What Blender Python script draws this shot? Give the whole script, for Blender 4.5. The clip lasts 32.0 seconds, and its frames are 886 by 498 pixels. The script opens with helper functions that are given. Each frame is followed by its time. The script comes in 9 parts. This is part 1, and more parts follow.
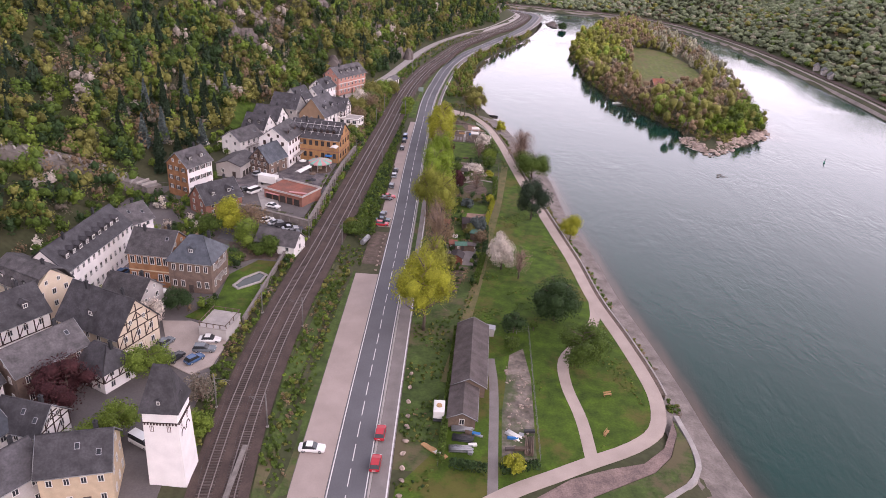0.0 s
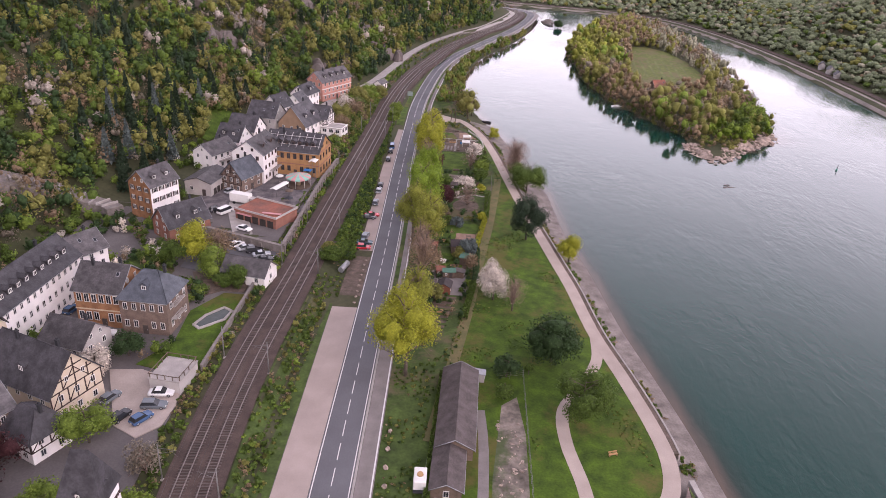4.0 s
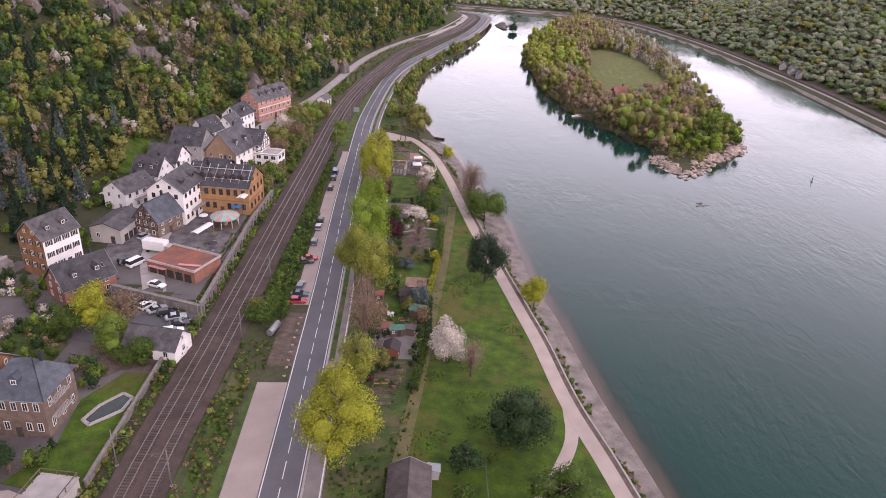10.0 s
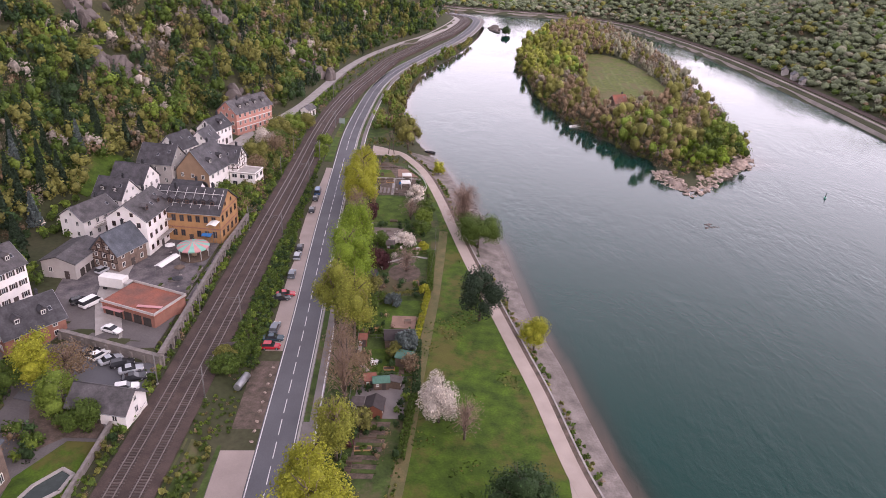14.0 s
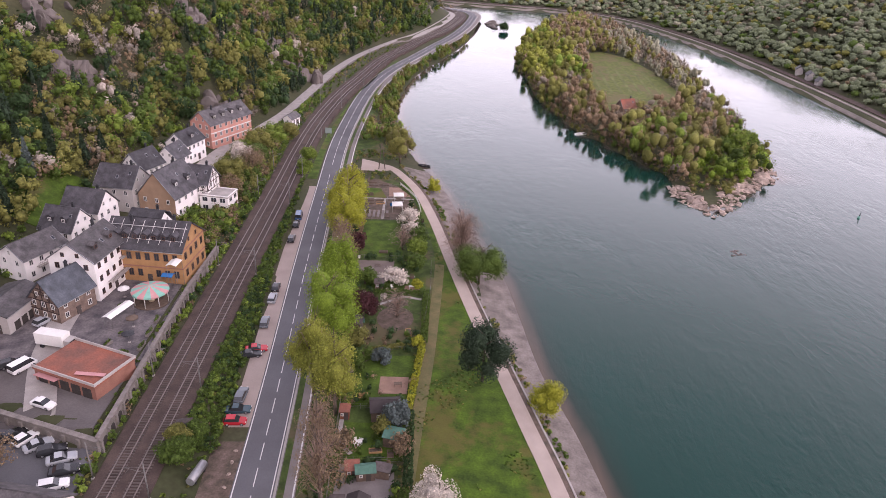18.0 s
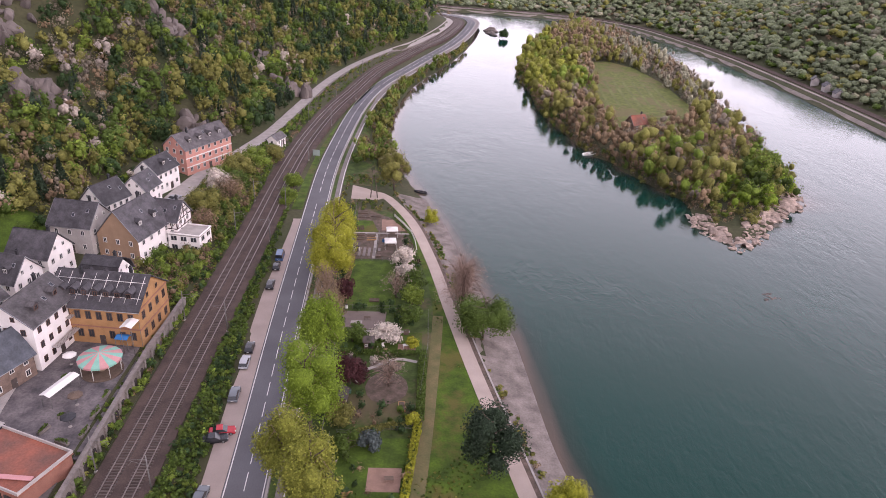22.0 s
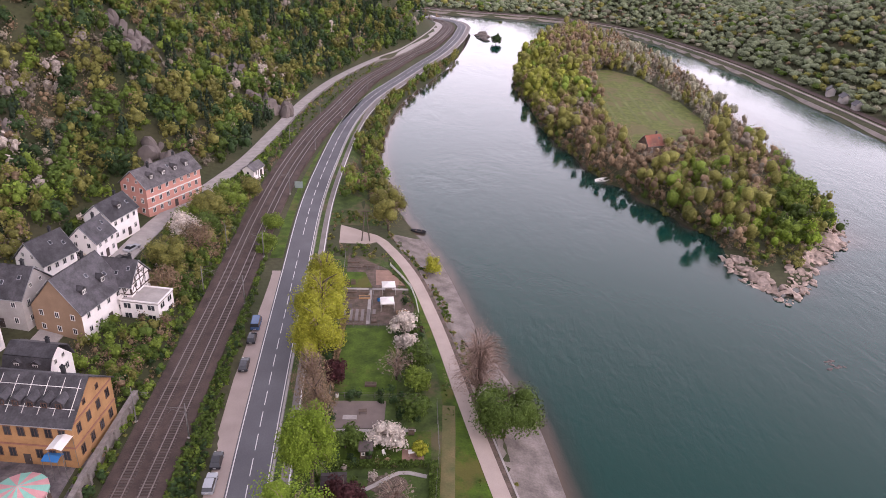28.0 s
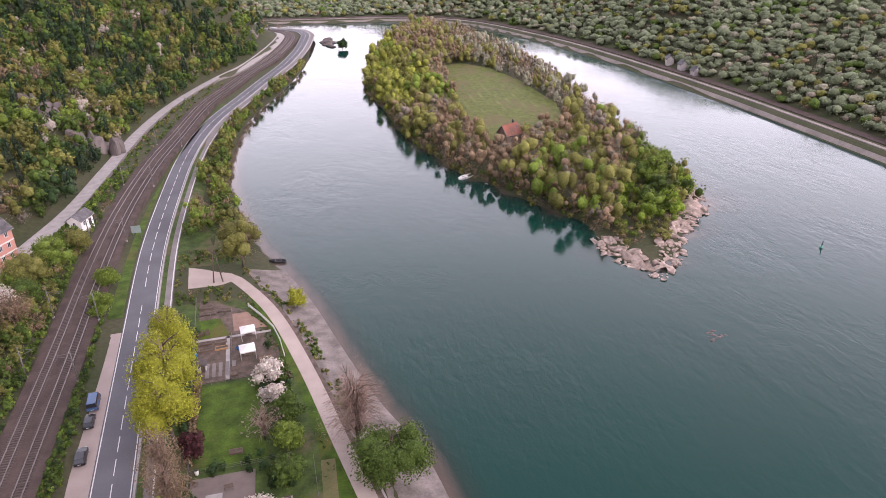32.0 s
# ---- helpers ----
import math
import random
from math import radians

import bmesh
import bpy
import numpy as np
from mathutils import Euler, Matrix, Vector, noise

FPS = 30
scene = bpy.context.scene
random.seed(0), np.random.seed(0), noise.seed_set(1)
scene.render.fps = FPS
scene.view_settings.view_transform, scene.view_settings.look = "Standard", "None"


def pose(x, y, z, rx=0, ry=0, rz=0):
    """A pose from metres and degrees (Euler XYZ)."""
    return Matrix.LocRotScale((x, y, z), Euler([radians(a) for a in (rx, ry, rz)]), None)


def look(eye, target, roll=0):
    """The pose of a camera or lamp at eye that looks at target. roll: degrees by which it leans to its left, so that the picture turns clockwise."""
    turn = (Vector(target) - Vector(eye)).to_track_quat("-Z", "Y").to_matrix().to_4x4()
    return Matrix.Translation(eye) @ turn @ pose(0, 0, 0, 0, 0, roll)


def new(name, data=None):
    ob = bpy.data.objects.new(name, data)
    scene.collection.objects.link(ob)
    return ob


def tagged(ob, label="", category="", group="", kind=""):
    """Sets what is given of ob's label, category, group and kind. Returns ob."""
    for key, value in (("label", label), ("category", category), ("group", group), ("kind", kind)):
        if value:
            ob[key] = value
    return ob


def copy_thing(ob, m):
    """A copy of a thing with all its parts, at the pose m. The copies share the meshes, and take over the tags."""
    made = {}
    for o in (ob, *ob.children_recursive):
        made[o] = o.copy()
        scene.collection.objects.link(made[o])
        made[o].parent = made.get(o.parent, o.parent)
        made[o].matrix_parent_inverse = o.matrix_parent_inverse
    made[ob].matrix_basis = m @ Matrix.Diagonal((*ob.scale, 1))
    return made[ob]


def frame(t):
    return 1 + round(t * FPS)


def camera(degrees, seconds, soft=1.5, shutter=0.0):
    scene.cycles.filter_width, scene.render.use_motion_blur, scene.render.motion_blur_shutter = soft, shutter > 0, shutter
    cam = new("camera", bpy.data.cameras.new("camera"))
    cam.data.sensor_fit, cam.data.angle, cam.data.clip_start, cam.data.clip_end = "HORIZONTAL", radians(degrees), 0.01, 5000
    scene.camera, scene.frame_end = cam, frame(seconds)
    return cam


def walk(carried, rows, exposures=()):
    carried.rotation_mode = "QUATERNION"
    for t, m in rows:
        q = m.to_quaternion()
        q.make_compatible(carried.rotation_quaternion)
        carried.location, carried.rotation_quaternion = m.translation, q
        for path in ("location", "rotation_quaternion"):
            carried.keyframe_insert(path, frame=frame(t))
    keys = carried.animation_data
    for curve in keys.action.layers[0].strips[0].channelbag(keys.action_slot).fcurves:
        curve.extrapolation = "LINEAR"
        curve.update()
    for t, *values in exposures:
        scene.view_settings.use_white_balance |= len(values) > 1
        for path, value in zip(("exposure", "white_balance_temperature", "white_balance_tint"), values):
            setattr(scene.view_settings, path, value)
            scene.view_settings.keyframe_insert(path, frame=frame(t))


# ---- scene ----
cam = camera(64.0, 32.0, soft=0.6)
PATH = [
    (0, (0.508, -0.021, 88.829), (0.42, 1.784, 87.974), 3.7),
    (1, (0.855, 4.841, 88.755), (0.765, 6.646, 87.898), 3.6),
    (2, (1.203, 9.704, 88.681), (1.127, 11.509, 87.822), 3.5),
    (2.5, (1.377, 12.135, 88.644), (1.29, 13.939, 87.784), 3.5),
    (4.5, (2.071, 21.86, 88.495), (2.001, 23.662, 87.63), 3.2),
    (5, (2.245, 24.292, 88.458), (2.204, 26.095, 87.593), 3.1),
    (5.5, (2.419, 26.723, 88.42), (2.409, 28.527, 87.557), 2.9),
    (6, (2.593, 29.154, 88.383), (2.585, 30.959, 87.521), 2.9),
    (6.5, (2.836, 31.412, 88.374), (2.853, 33.216, 87.511), 2.8),
    (7, (3.078, 33.669, 88.364), (3.095, 35.474, 87.503), 2.7),
    (8, (3.564, 38.183, 88.345), (3.582, 39.99, 87.486), 2.6),
    (9, (4.05, 42.698, 88.326), (4.069, 44.505, 87.469), 2.6),
    (13, (4.856, 60.428, 88.612), (4.893, 62.234, 87.756), 2.7),
    (17, (4.413, 86.333, 88.012), (4.469, 88.133, 87.142), 2.8),
    (19, (5.076, 99.522, 88.786), (5.133, 101.317, 87.905), 2.7),
    (23, (4.162, 123.098, 88.429), (4.232, 124.897, 87.559), 2.8),
    (25.5, (1.736, 135.8, 88.554), (1.828, 137.599, 87.685), 2.98),
    (27.5, (0.346, 147.723, 88.823), (0.453, 149.517, 87.947), 2.89),
    (28, (0.176, 150.484, 88.863), (0.285, 152.278, 87.986), 2.86),
    (28.5, (0.447, 153.109, 88.874), (0.556, 154.905, 88.000), 2.63),
    (29, (1.393, 155.657, 88.799), (1.495, 157.453, 87.925), 2.30),
    (29.5, (2.994, 158.120, 88.595), (3.170, 159.910, 87.722), 1.37),
    (30, (4.711, 160.201, 88.276), (5.056, 161.967, 87.403), -0.45),
    (30.5, (6.026, 161.692, 87.876), (6.483, 163.432, 87.001), -1.26),
    (31, (6.774, 162.568, 87.467), (7.228, 164.309, 86.593), -1.51),
    (31.5, (7.062, 162.984, 87.073), (7.504, 164.729, 86.203), -1.51),
    (32, (7.148, 163.204, 86.691), (7.574, 164.955, 85.823), -1.48),
]
walk(cam, [(t, look(eye, target, roll)) for t, eye, target, roll in PATH], [(0, 0.22, 6260, 31), (14, 0.23, 6260, 31), (27, 0.26, 6240, 31), (30, 0.36, 6230, 29), (31, 0.48, 6220, 29), (32, 0.48, 6220, 29)])

# ---- world, sun, exposure ----
world = bpy.data.worlds.new("dusk_sky")
scene.world = world
world.use_nodes = True
wn = world.node_tree
sky = wn.nodes.new("ShaderNodeTexSky")
sky.sky_type = "NISHITA"
sky.sun_disc = False
sky.sun_elevation = radians(34)
sky.sun_rotation = radians(140)
sky.air_density, sky.dust_density, sky.ozone_density = 0.9, 5.0, 0.4
cloud = wn.nodes.new("ShaderNodeMix")  # an even cloud cover under the clear sky
cloud.data_type = "RGBA"
cloud.inputs["Factor"].default_value = 0.7
coord = wn.nodes.new("ShaderNodeTexCoord")
split = wn.nodes.new("ShaderNodeSeparateXYZ")
haze = wn.nodes.new("ShaderNodeValToRGB")  # bright pinkish haze low down, greyer cloud overhead
haze.color_ramp.elements[0].position, haze.color_ramp.elements[0].color = 0.0, (1.06, 1.0, 0.975, 1)
haze.color_ramp.elements[1].position, haze.color_ramp.elements[1].color = 0.7, (0.26, 0.262, 0.27, 1)
mid_sky = haze.color_ramp.elements.new(0.3)
mid_sky.color = (0.79, 0.775, 0.775, 1)
lift = wn.nodes.new("ShaderNodeVectorMath")
lift.operation = "SCALE"
lift.inputs["Scale"].default_value = 22.5
wn.links.new(coord.outputs["Generated"], split.inputs[0])
wn.links.new(split.outputs["Z"], haze.inputs["Fac"])
glow = wn.nodes.new("ShaderNodeVectorMath")  # glow added to the cloud towards +x +y, to lift the river's reflection
glow.operation = "DOT_PRODUCT"
glow.inputs[1].default_value = (0.32, 0.2, 0.0)
side = wn.nodes.new("ShaderNodeMath")
side.inputs[1].default_value = 1.0
shine = wn.nodes.new("ShaderNodeVectorMath")
shine.operation = "SCALE"
wn.links.new(coord.outputs["Generated"], glow.inputs[0])
wn.links.new(glow.outputs["Value"], side.inputs[0])
wn.links.new(haze.outputs["Color"], shine.inputs[0])
wn.links.new(side.outputs[0], shine.inputs["Scale"])
wn.links.new(shine.outputs["Vector"], lift.inputs[0])
wn.links.new(lift.outputs["Vector"], cloud.inputs["B"])
wn.links.new(sky.outputs[0], cloud.inputs["A"])
wn.links.new(cloud.outputs["Result"], wn.nodes["Background"].inputs[0])
wn.nodes["Background"].inputs[1].default_value = 0.15
lamp = bpy.data.lights.new("sun", "SUN")
lamp.energy, lamp.angle, lamp.color = 0.9, radians(60), (1.0, 0.96, 0.93)
sun = new("sun", lamp)
sun.matrix_world = look((95, -113, 100), (0, 0, 0))


# ---- small tools ----
def part(name, bm, material, parent=None, label=""):
    me = bpy.data.meshes.new(name)
    bm.to_mesh(me)
    bm.free()
    for m in (material if isinstance(material, (list, tuple)) else [material]):
        me.materials.append(m)
    ob = new(name, me)
    if parent is not None:
        ob.parent = parent
    return tagged(ob, label)


def share(name, me, parent, m):
    ob = new(name, me)
    ob.parent = parent
    ob.matrix_basis = m
    return ob


def mesh_of(name, bm, material):
    me = bpy.data.meshes.new(name)
    bm.to_mesh(me)
    bm.free()
    for m in (material if isinstance(material, (list, tuple)) else [material]):
        me.materials.append(m)
    return me


def raw(name, verts, faces, material, parent=None, smooth=False):
    me = bpy.data.meshes.new(name)
    me.from_pydata(verts, [], faces)
    for m in (material if isinstance(material, (list, tuple)) else [material]):
        me.materials.append(m)
    if smooth:
        me.polygons.foreach_set("use_smooth", [True] * len(me.polygons))
    me.update()
    ob = new(name, me)
    if parent is not None:
        ob.parent = parent
    return ob


def empty(name, m, label="", category="", group="", kind=""):
    ob = new(name)
    ob.matrix_basis = m
    return tagged(ob, label, category, group, kind)


def box(bm, sx, sy, sz, m=None, bevel=0.0, mat=0):
    """A box whose base is centred on the origin of m."""
    r = bmesh.ops.create_cube(bm, size=1.0)
    bmesh.ops.scale(bm, vec=(sx, sy, sz), verts=r["verts"])
    bmesh.ops.translate(bm, vec=(0, 0, sz / 2), verts=r["verts"])
    faces = list({f for v in r["verts"] for f in v.link_faces})
    for f in faces:
        f.material_index = mat
    vs = r["verts"]
    if bevel:
        edges = list({e for v in vs for e in v.link_edges})
        out = bmesh.ops.bevel(bm, geom=edges, offset=bevel, segments=1, affect="EDGES")
        vs = list({v for f in out["faces"] for v in f.verts} | {v for v in vs if v.is_valid})
        for f in out["faces"]:
            f.material_index = mat
    if m is not None:
        bmesh.ops.transform(bm, matrix=m, verts=vs)
    return vs


def tube(bm, a, b, r0, r1, n=6, mat=0):
    """A tapered round bar from a to b."""
    a, b = Vector(a), Vector(b)
    turn = (b - a).to_track_quat("Z", "Y").to_matrix()
    rings = []
    for c, r in ((a, r0), (b, r1)):
        rings.append([bm.verts.new(c + turn @ Vector((r * math.cos(t), r * math.sin(t), 0)))
                      for t in (2 * math.pi * k / n for k in range(n))])
    for k in range(n):
        f = bm.faces.new((rings[0][k], rings[0][(k + 1) % n], rings[1][(k + 1) % n], rings[1][k]))
        f.material_index = mat
        f.smooth = True
    for ring, flip in ((rings[0], True), (rings[1], False)):
        f = bm.faces.new(list(reversed(ring)) if flip else ring)
        f.material_index = mat


def prism(bm, outline, z0, z1, mat=0):
    """A straight block over an outline of (x, y), counter-clockwise."""
    lo = [bm.verts.new((x, y, z0)) for x, y in outline]
    hi = [bm.verts.new((x, y, z1)) for x, y in outline]
    n = len(lo)
    fs = [bm.faces.new(hi), bm.faces.new(list(reversed(lo)))]
    fs += [bm.faces.new((lo[k], lo[(k + 1) % n], hi[(k + 1) % n], hi[k])) for k in range(n)]
    for f in fs:
        f.material_index = mat


# ---- materials ----
def material(name, color, rough=0.85, var=0.25, scale=1.2, fine=14.0, bump=0.3, metal=0.0, hue=None, spec=0.3,
             island=0.0, rand=0.0):
    """A surface with large patches and fine grain: color, its spread, the two noise scales (per metre) and relief."""
    mat = bpy.data.materials.new(name)
    mat.use_nodes = True
    nt = mat.node_tree
    n, ln = nt.nodes, nt.links.new
    bsdf = n["Principled BSDF"]
    geo = n.new("ShaderNodeTexCoord")
    big = n.new("ShaderNodeTexNoise")
    big.inputs["Scale"].default_value, big.inputs["Detail"].default_value = scale, 5
    small = n.new("ShaderNodeTexNoise")
    small.inputs["Scale"].default_value, small.inputs["Detail"].default_value = fine, 4
    ln(geo.outputs["Object"], big.inputs["Vector"])
    ln(geo.outputs["Object"], small.inputs["Vector"])
    ramp = n.new("ShaderNodeValToRGB")
    ramp.color_ramp.elements[0].position, ramp.color_ramp.elements[1].position = 0.3, 0.7
    c = Vector(color)
    other = Vector(hue) if hue else c * (1 - var)
    ramp.color_ramp.elements[0].color = (*other, 1)
    ramp.color_ramp.elements[1].color = (*(c * (1 + var * 0.5)), 1)
    ln(big.outputs["Fac"], ramp.inputs["Fac"])
    mix = n.new("ShaderNodeMix")
    mix.data_type, mix.blend_type = "RGBA", "MULTIPLY"
    mix.inputs["Factor"].default_value = 1.0
    grain = n.new("ShaderNodeMapRange")
    grain.inputs["To Min"].default_value, grain.inputs["To Max"].default_value = 1 - var, 1 + var
    ln(small.outputs["Fac"], grain.inputs["Value"])
    ln(ramp.outputs["Color"], mix.inputs["A"])
    ln(grain.outputs["Result"], mix.inputs["B"])
    out = mix.outputs["Result"]
    for amount, kind in ((island, "island"), (rand, "rand")):
        if amount:
            src = n.new("ShaderNodeNewGeometry") if kind == "island" else n.new("ShaderNodeObjectInfo")
            rg = n.new("ShaderNodeMapRange")
            rg.inputs["To Min"].default_value, rg.inputs["To Max"].default_value = 1 - amount, 1 + amount
            ln(src.outputs["Random Per Island" if kind == "island" else "Random"], rg.inputs["Value"])
            m2 = n.new("ShaderNodeMix")
            m2.data_type, m2.blend_type = "RGBA", "MULTIPLY"
            m2.inputs["Factor"].default_value = 1.0
            ln(out, m2.inputs["A"])
            ln(rg.outputs["Result"], m2.inputs["B"])
            out = m2.outputs["Result"]
    ln(out, bsdf.inputs["Base Color"])
    bsdf.inputs["Roughness"].default_value, bsdf.inputs["Metallic"].default_value = rough, metal
    bsdf.inputs["Specular IOR Level"].default_value = spec
    if bump:
        bp = n.new("ShaderNodeBump")
        bp.inputs["Strength"].default_value, bp.inputs["Distance"].default_value = bump, 0.05
        ln(small.outputs["Fac"], bp.inputs["Height"])
        ln(bp.outputs["Normal"], bsdf.inputs["Normal"])
    return mat


def foliage(name, color, var=0.42, island=0.2):
    """Leaves: their tint varies from leaf to leaf, and some light passes through them."""
    mat = bpy.data.materials.new(name)
    mat.use_nodes = True
    nt = mat.node_tree
    n, ln = nt.nodes, nt.links.new
    bsdf = n["Principled BSDF"]
    geo = n.new("ShaderNodeNewGeometry")
    tint = n.new("ShaderNodeAttribute")
    tint.attribute_name = "tint"
    rg = n.new("ShaderNodeMapRange")
    rg.inputs["To Min"].default_value, rg.inputs["To Max"].default_value = 1 - island, 1 + island
    ln(geo.outputs["Random Per Island"], rg.inputs["Value"])
    mix = n.new("ShaderNodeMix")
    mix.data_type, mix.blend_type = "RGBA", "MULTIPLY"
    mix.inputs["Factor"].default_value = 1.0
    if color:
        mix.inputs["A"].default_value = (*color, 1)
    else:
        ln(tint.outputs["Color"], mix.inputs["A"])
    co = n.new("ShaderNodeTexCoord")
    tx = n.new("ShaderNodeTexNoise")
    tx.inputs["Scale"].default_value, tx.inputs["Detail"].default_value, tx.inputs["Roughness"].default_value = 1.7, 5, 0.75
    ln(co.outputs["Object"], tx.inputs["Vector"])
    grain = n.new("ShaderNodeMapRange")
    grain.inputs["From Min"].default_value, grain.inputs["From Max"].default_value = 0.3, 0.7
    grain.inputs["To Min"].default_value, grain.inputs["To Max"].default_value = 1 - var, 1 + var
    ln(tx.outputs["Fac"], grain.inputs["Value"])
    both = n.new("ShaderNodeMath")
    both.operation = "MULTIPLY"
    ln(rg.outputs["Result"], both.inputs[0])
    ln(grain.outputs["Result"], both.inputs[1])
    ln(both.outputs[0], mix.inputs["B"])
    ln(mix.outputs["Result"], bsdf.inputs["Base Color"])
    bp = n.new("ShaderNodeBump")
    bp.inputs["Strength"].default_value, bp.inputs["Distance"].default_value = 0.8, 0.5
    ln(tx.outputs["Fac"], bp.inputs["Height"])
    ln(bp.outputs["Normal"], bsdf.inputs["Normal"])
    bsdf.inputs["Roughness"].default_value = 0.7
    bsdf.inputs["Specular IOR Level"].default_value = 0.15
    trans = n.new("ShaderNodeBsdfTranslucent")
    ln(mix.outputs["Result"], trans.inputs["Color"])
    add = n.new("ShaderNodeMixShader")
    add.inputs[0].default_value = 0.12
    ln(bsdf.outputs[0], add.inputs[1])
    ln(trans.outputs[0], add.inputs[2])
    ln(add.outputs[0], n["Material Output"].inputs["Surface"])
    return mat


ASPHALT = material("asphalt", (0.12, 0.117, 0.126), 0.9, 0.2, 0.12, 5.0, 0.2)
PINK_GRAVEL = material("pale_gravel", (0.34, 0.275, 0.245), 0.95, 0.14, 0.2, 6.0, 0.25)
PATH_SAND = material("path_gravel", (0.38, 0.31, 0.27), 0.95, 0.14, 0.25, 6.0, 0.25)
PAVED = material("old_paving", (0.2, 0.175, 0.165), 0.9, 0.22, 0.3, 5.0, 0.25)
BEACH = material("shore_gravel", (0.2, 0.17, 0.155), 0.95, 0.4, 0.3, 2.5, 0.7, hue=(0.115, 0.098, 0.086))
BALLAST = material("brown_ballast", (0.075, 0.052, 0.044), 0.95, 0.45, 0.3, 5.0, 0.9, hue=(0.05, 0.035, 0.03))
SLEEPER = material("dark_sleeper", (0.1, 0.08, 0.072), 0.9, 0.2, 2.0, 10.0, 0.3, rand=0.25)
RAIL = material("rusty_rail", (0.23, 0.19, 0.175), 0.4, 0.2, 2.0, 20.0, 0.1, metal=0.5)
LINE = material("white_marking", (0.62, 0.6, 0.58), 0.8, 0.12, 0.8, 8.0, 0.1)


def turf(name, dark, light, worn, amount, fine=2.4):
    """Mown grass: tufts of two greens, with worn yellowish patches where it is trodden."""
    mat = material(name, light, 0.95, 0.5, 0.35, fine, 0.9, hue=dark)
    nt = mat.node_tree
    n, ln = nt.nodes, nt.links.new
    bsdf = n["Principled BSDF"]
    green = bsdf.inputs["Base Color"].links[0].from_socket
    co = n.new("ShaderNodeTexCoord")
    tx = n.new("ShaderNodeTexNoise")
    tx.inputs["Scale"].default_value, tx.inputs["Detail"].default_value, tx.inputs["Roughness"].default_value = 0.07, 9, 0.68
    ln(co.outputs["Object"], tx.inputs["Vector"])
    rg = n.new("ShaderNodeMapRange")
    rg.inputs["From Min"].default_value, rg.inputs["From Max"].default_value = 0.64 - amount, 0.72 - amount
    rg.inputs["To Max"].default_value = 0.75
    ln(tx.outputs["Fac"], rg.inputs["Value"])
    mx = n.new("ShaderNodeMix")
    mx.data_type = "RGBA"
    mx.inputs["B"].default_value = (*worn, 1)
    ln(rg.outputs["Result"], mx.inputs["Factor"])
    ln(green, mx.inputs["A"])
    ln(mx.outputs["Result"], bsdf.inputs["Base Color"])
    return mat


GRASS = turf("lawn_grass", (0.026, 0.05, 0.004), (0.054, 0.096, 0.006), (0.1, 0.082, 0.022), 0.13)
BRIGHTGRASS = turf("garden_grass", (0.03, 0.055, 0.006), (0.062, 0.105, 0.011), (0.1, 0.08, 0.03), 0.09)
COBBLE = material("reddish_cobbles", (0.19, 0.135, 0.12), 0.9, 0.6, 0.4, 3.4, 1.0, hue=(0.13, 0.095, 0.085))
VERGE = turf("rough_verge", (0.028, 0.045, 0.011), (0.055, 0.085, 0.018), (0.12, 0.09, 0.055), 0.12, 1.8)
WORN = material("worn_grass_track", (0.15, 0.115, 0.055), 0.95, 0.25, 0.3, 3.0, 0.6, hue=(0.085, 0.095, 0.035))
SOIL = material("garden_soil", (0.12, 0.085, 0.07), 0.95, 0.5, 0.6, 3.0, 0.9, hue=(0.06, 0.05, 0.035))
RUBBLE = turf("weedy_rubble", (0.06, 0.052, 0.04), (0.2, 0.165, 0.14), (0.045, 0.075, 0.018), 0.17, 1.6)
STONE = material("rubble_stone", (0.2, 0.175, 0.16), 0.9, 0.3, 0.8, 5.0, 0.8)
ROCK = material("pale_river_rock", (0.4, 0.31, 0.26), 0.9, 0.5, 0.35, 1.6, 1.0, hue=(0.16, 0.125, 0.1), rand=0.2)
TOWN = material("town_ground", (0.13, 0.115, 0.112), 0.95, 0.25, 0.15, 3.0, 0.3)
YARD = material("pale_yard_gravel", (0.36, 0.3, 0.265), 0.95, 0.2, 0.2, 4.0, 0.3)
CONCRETE = material("pale_concrete", (0.34, 0.31, 0.29), 0.9, 0.2, 0.5, 6.0, 0.2)


# ---- the plan: curves of the banks, the road and the railway ----
def smooth_line(points, step=4.0):
    """An even line through the points, rounded at them."""
    p = np.array([points[0], *points, points[-1]], float)
    p[0], p[-1] = 2 * p[1] - p[2], 2 * p[-2] - p[-3]
    out = []
    for k in range(1, len(p) - 2):
        n = max(2, int(np.linalg.norm(p[k + 1] - p[k]) / step))
        for t in np.arange(n) / n:
            out.append(0.5 * (2 * p[k] + (p[k + 1] - p[k - 1]) * t + (2 * p[k - 1] - 5 * p[k] + 4 * p[k + 1] - p[k + 2]) * t**2
                              + (3 * p[k] - p[k - 1] - 3 * p[k + 1] + p[k + 2]) * t**3))
    out.append(p[-2])
    return np.array(out)


def side_of(line):
    """Unit vectors to the right of a line, point by point."""
    d = np.gradient(line, axis=0)
    d /= np.linalg.norm(d, axis=1)[:, None] + 1e-9
    return np.stack([d[:, 1], -d[:, 0]], 1)


def offset(line, dist):
    return line + side_of(line) * (dist if np.ndim(dist) == 0 else np.asarray(dist)[:, None])


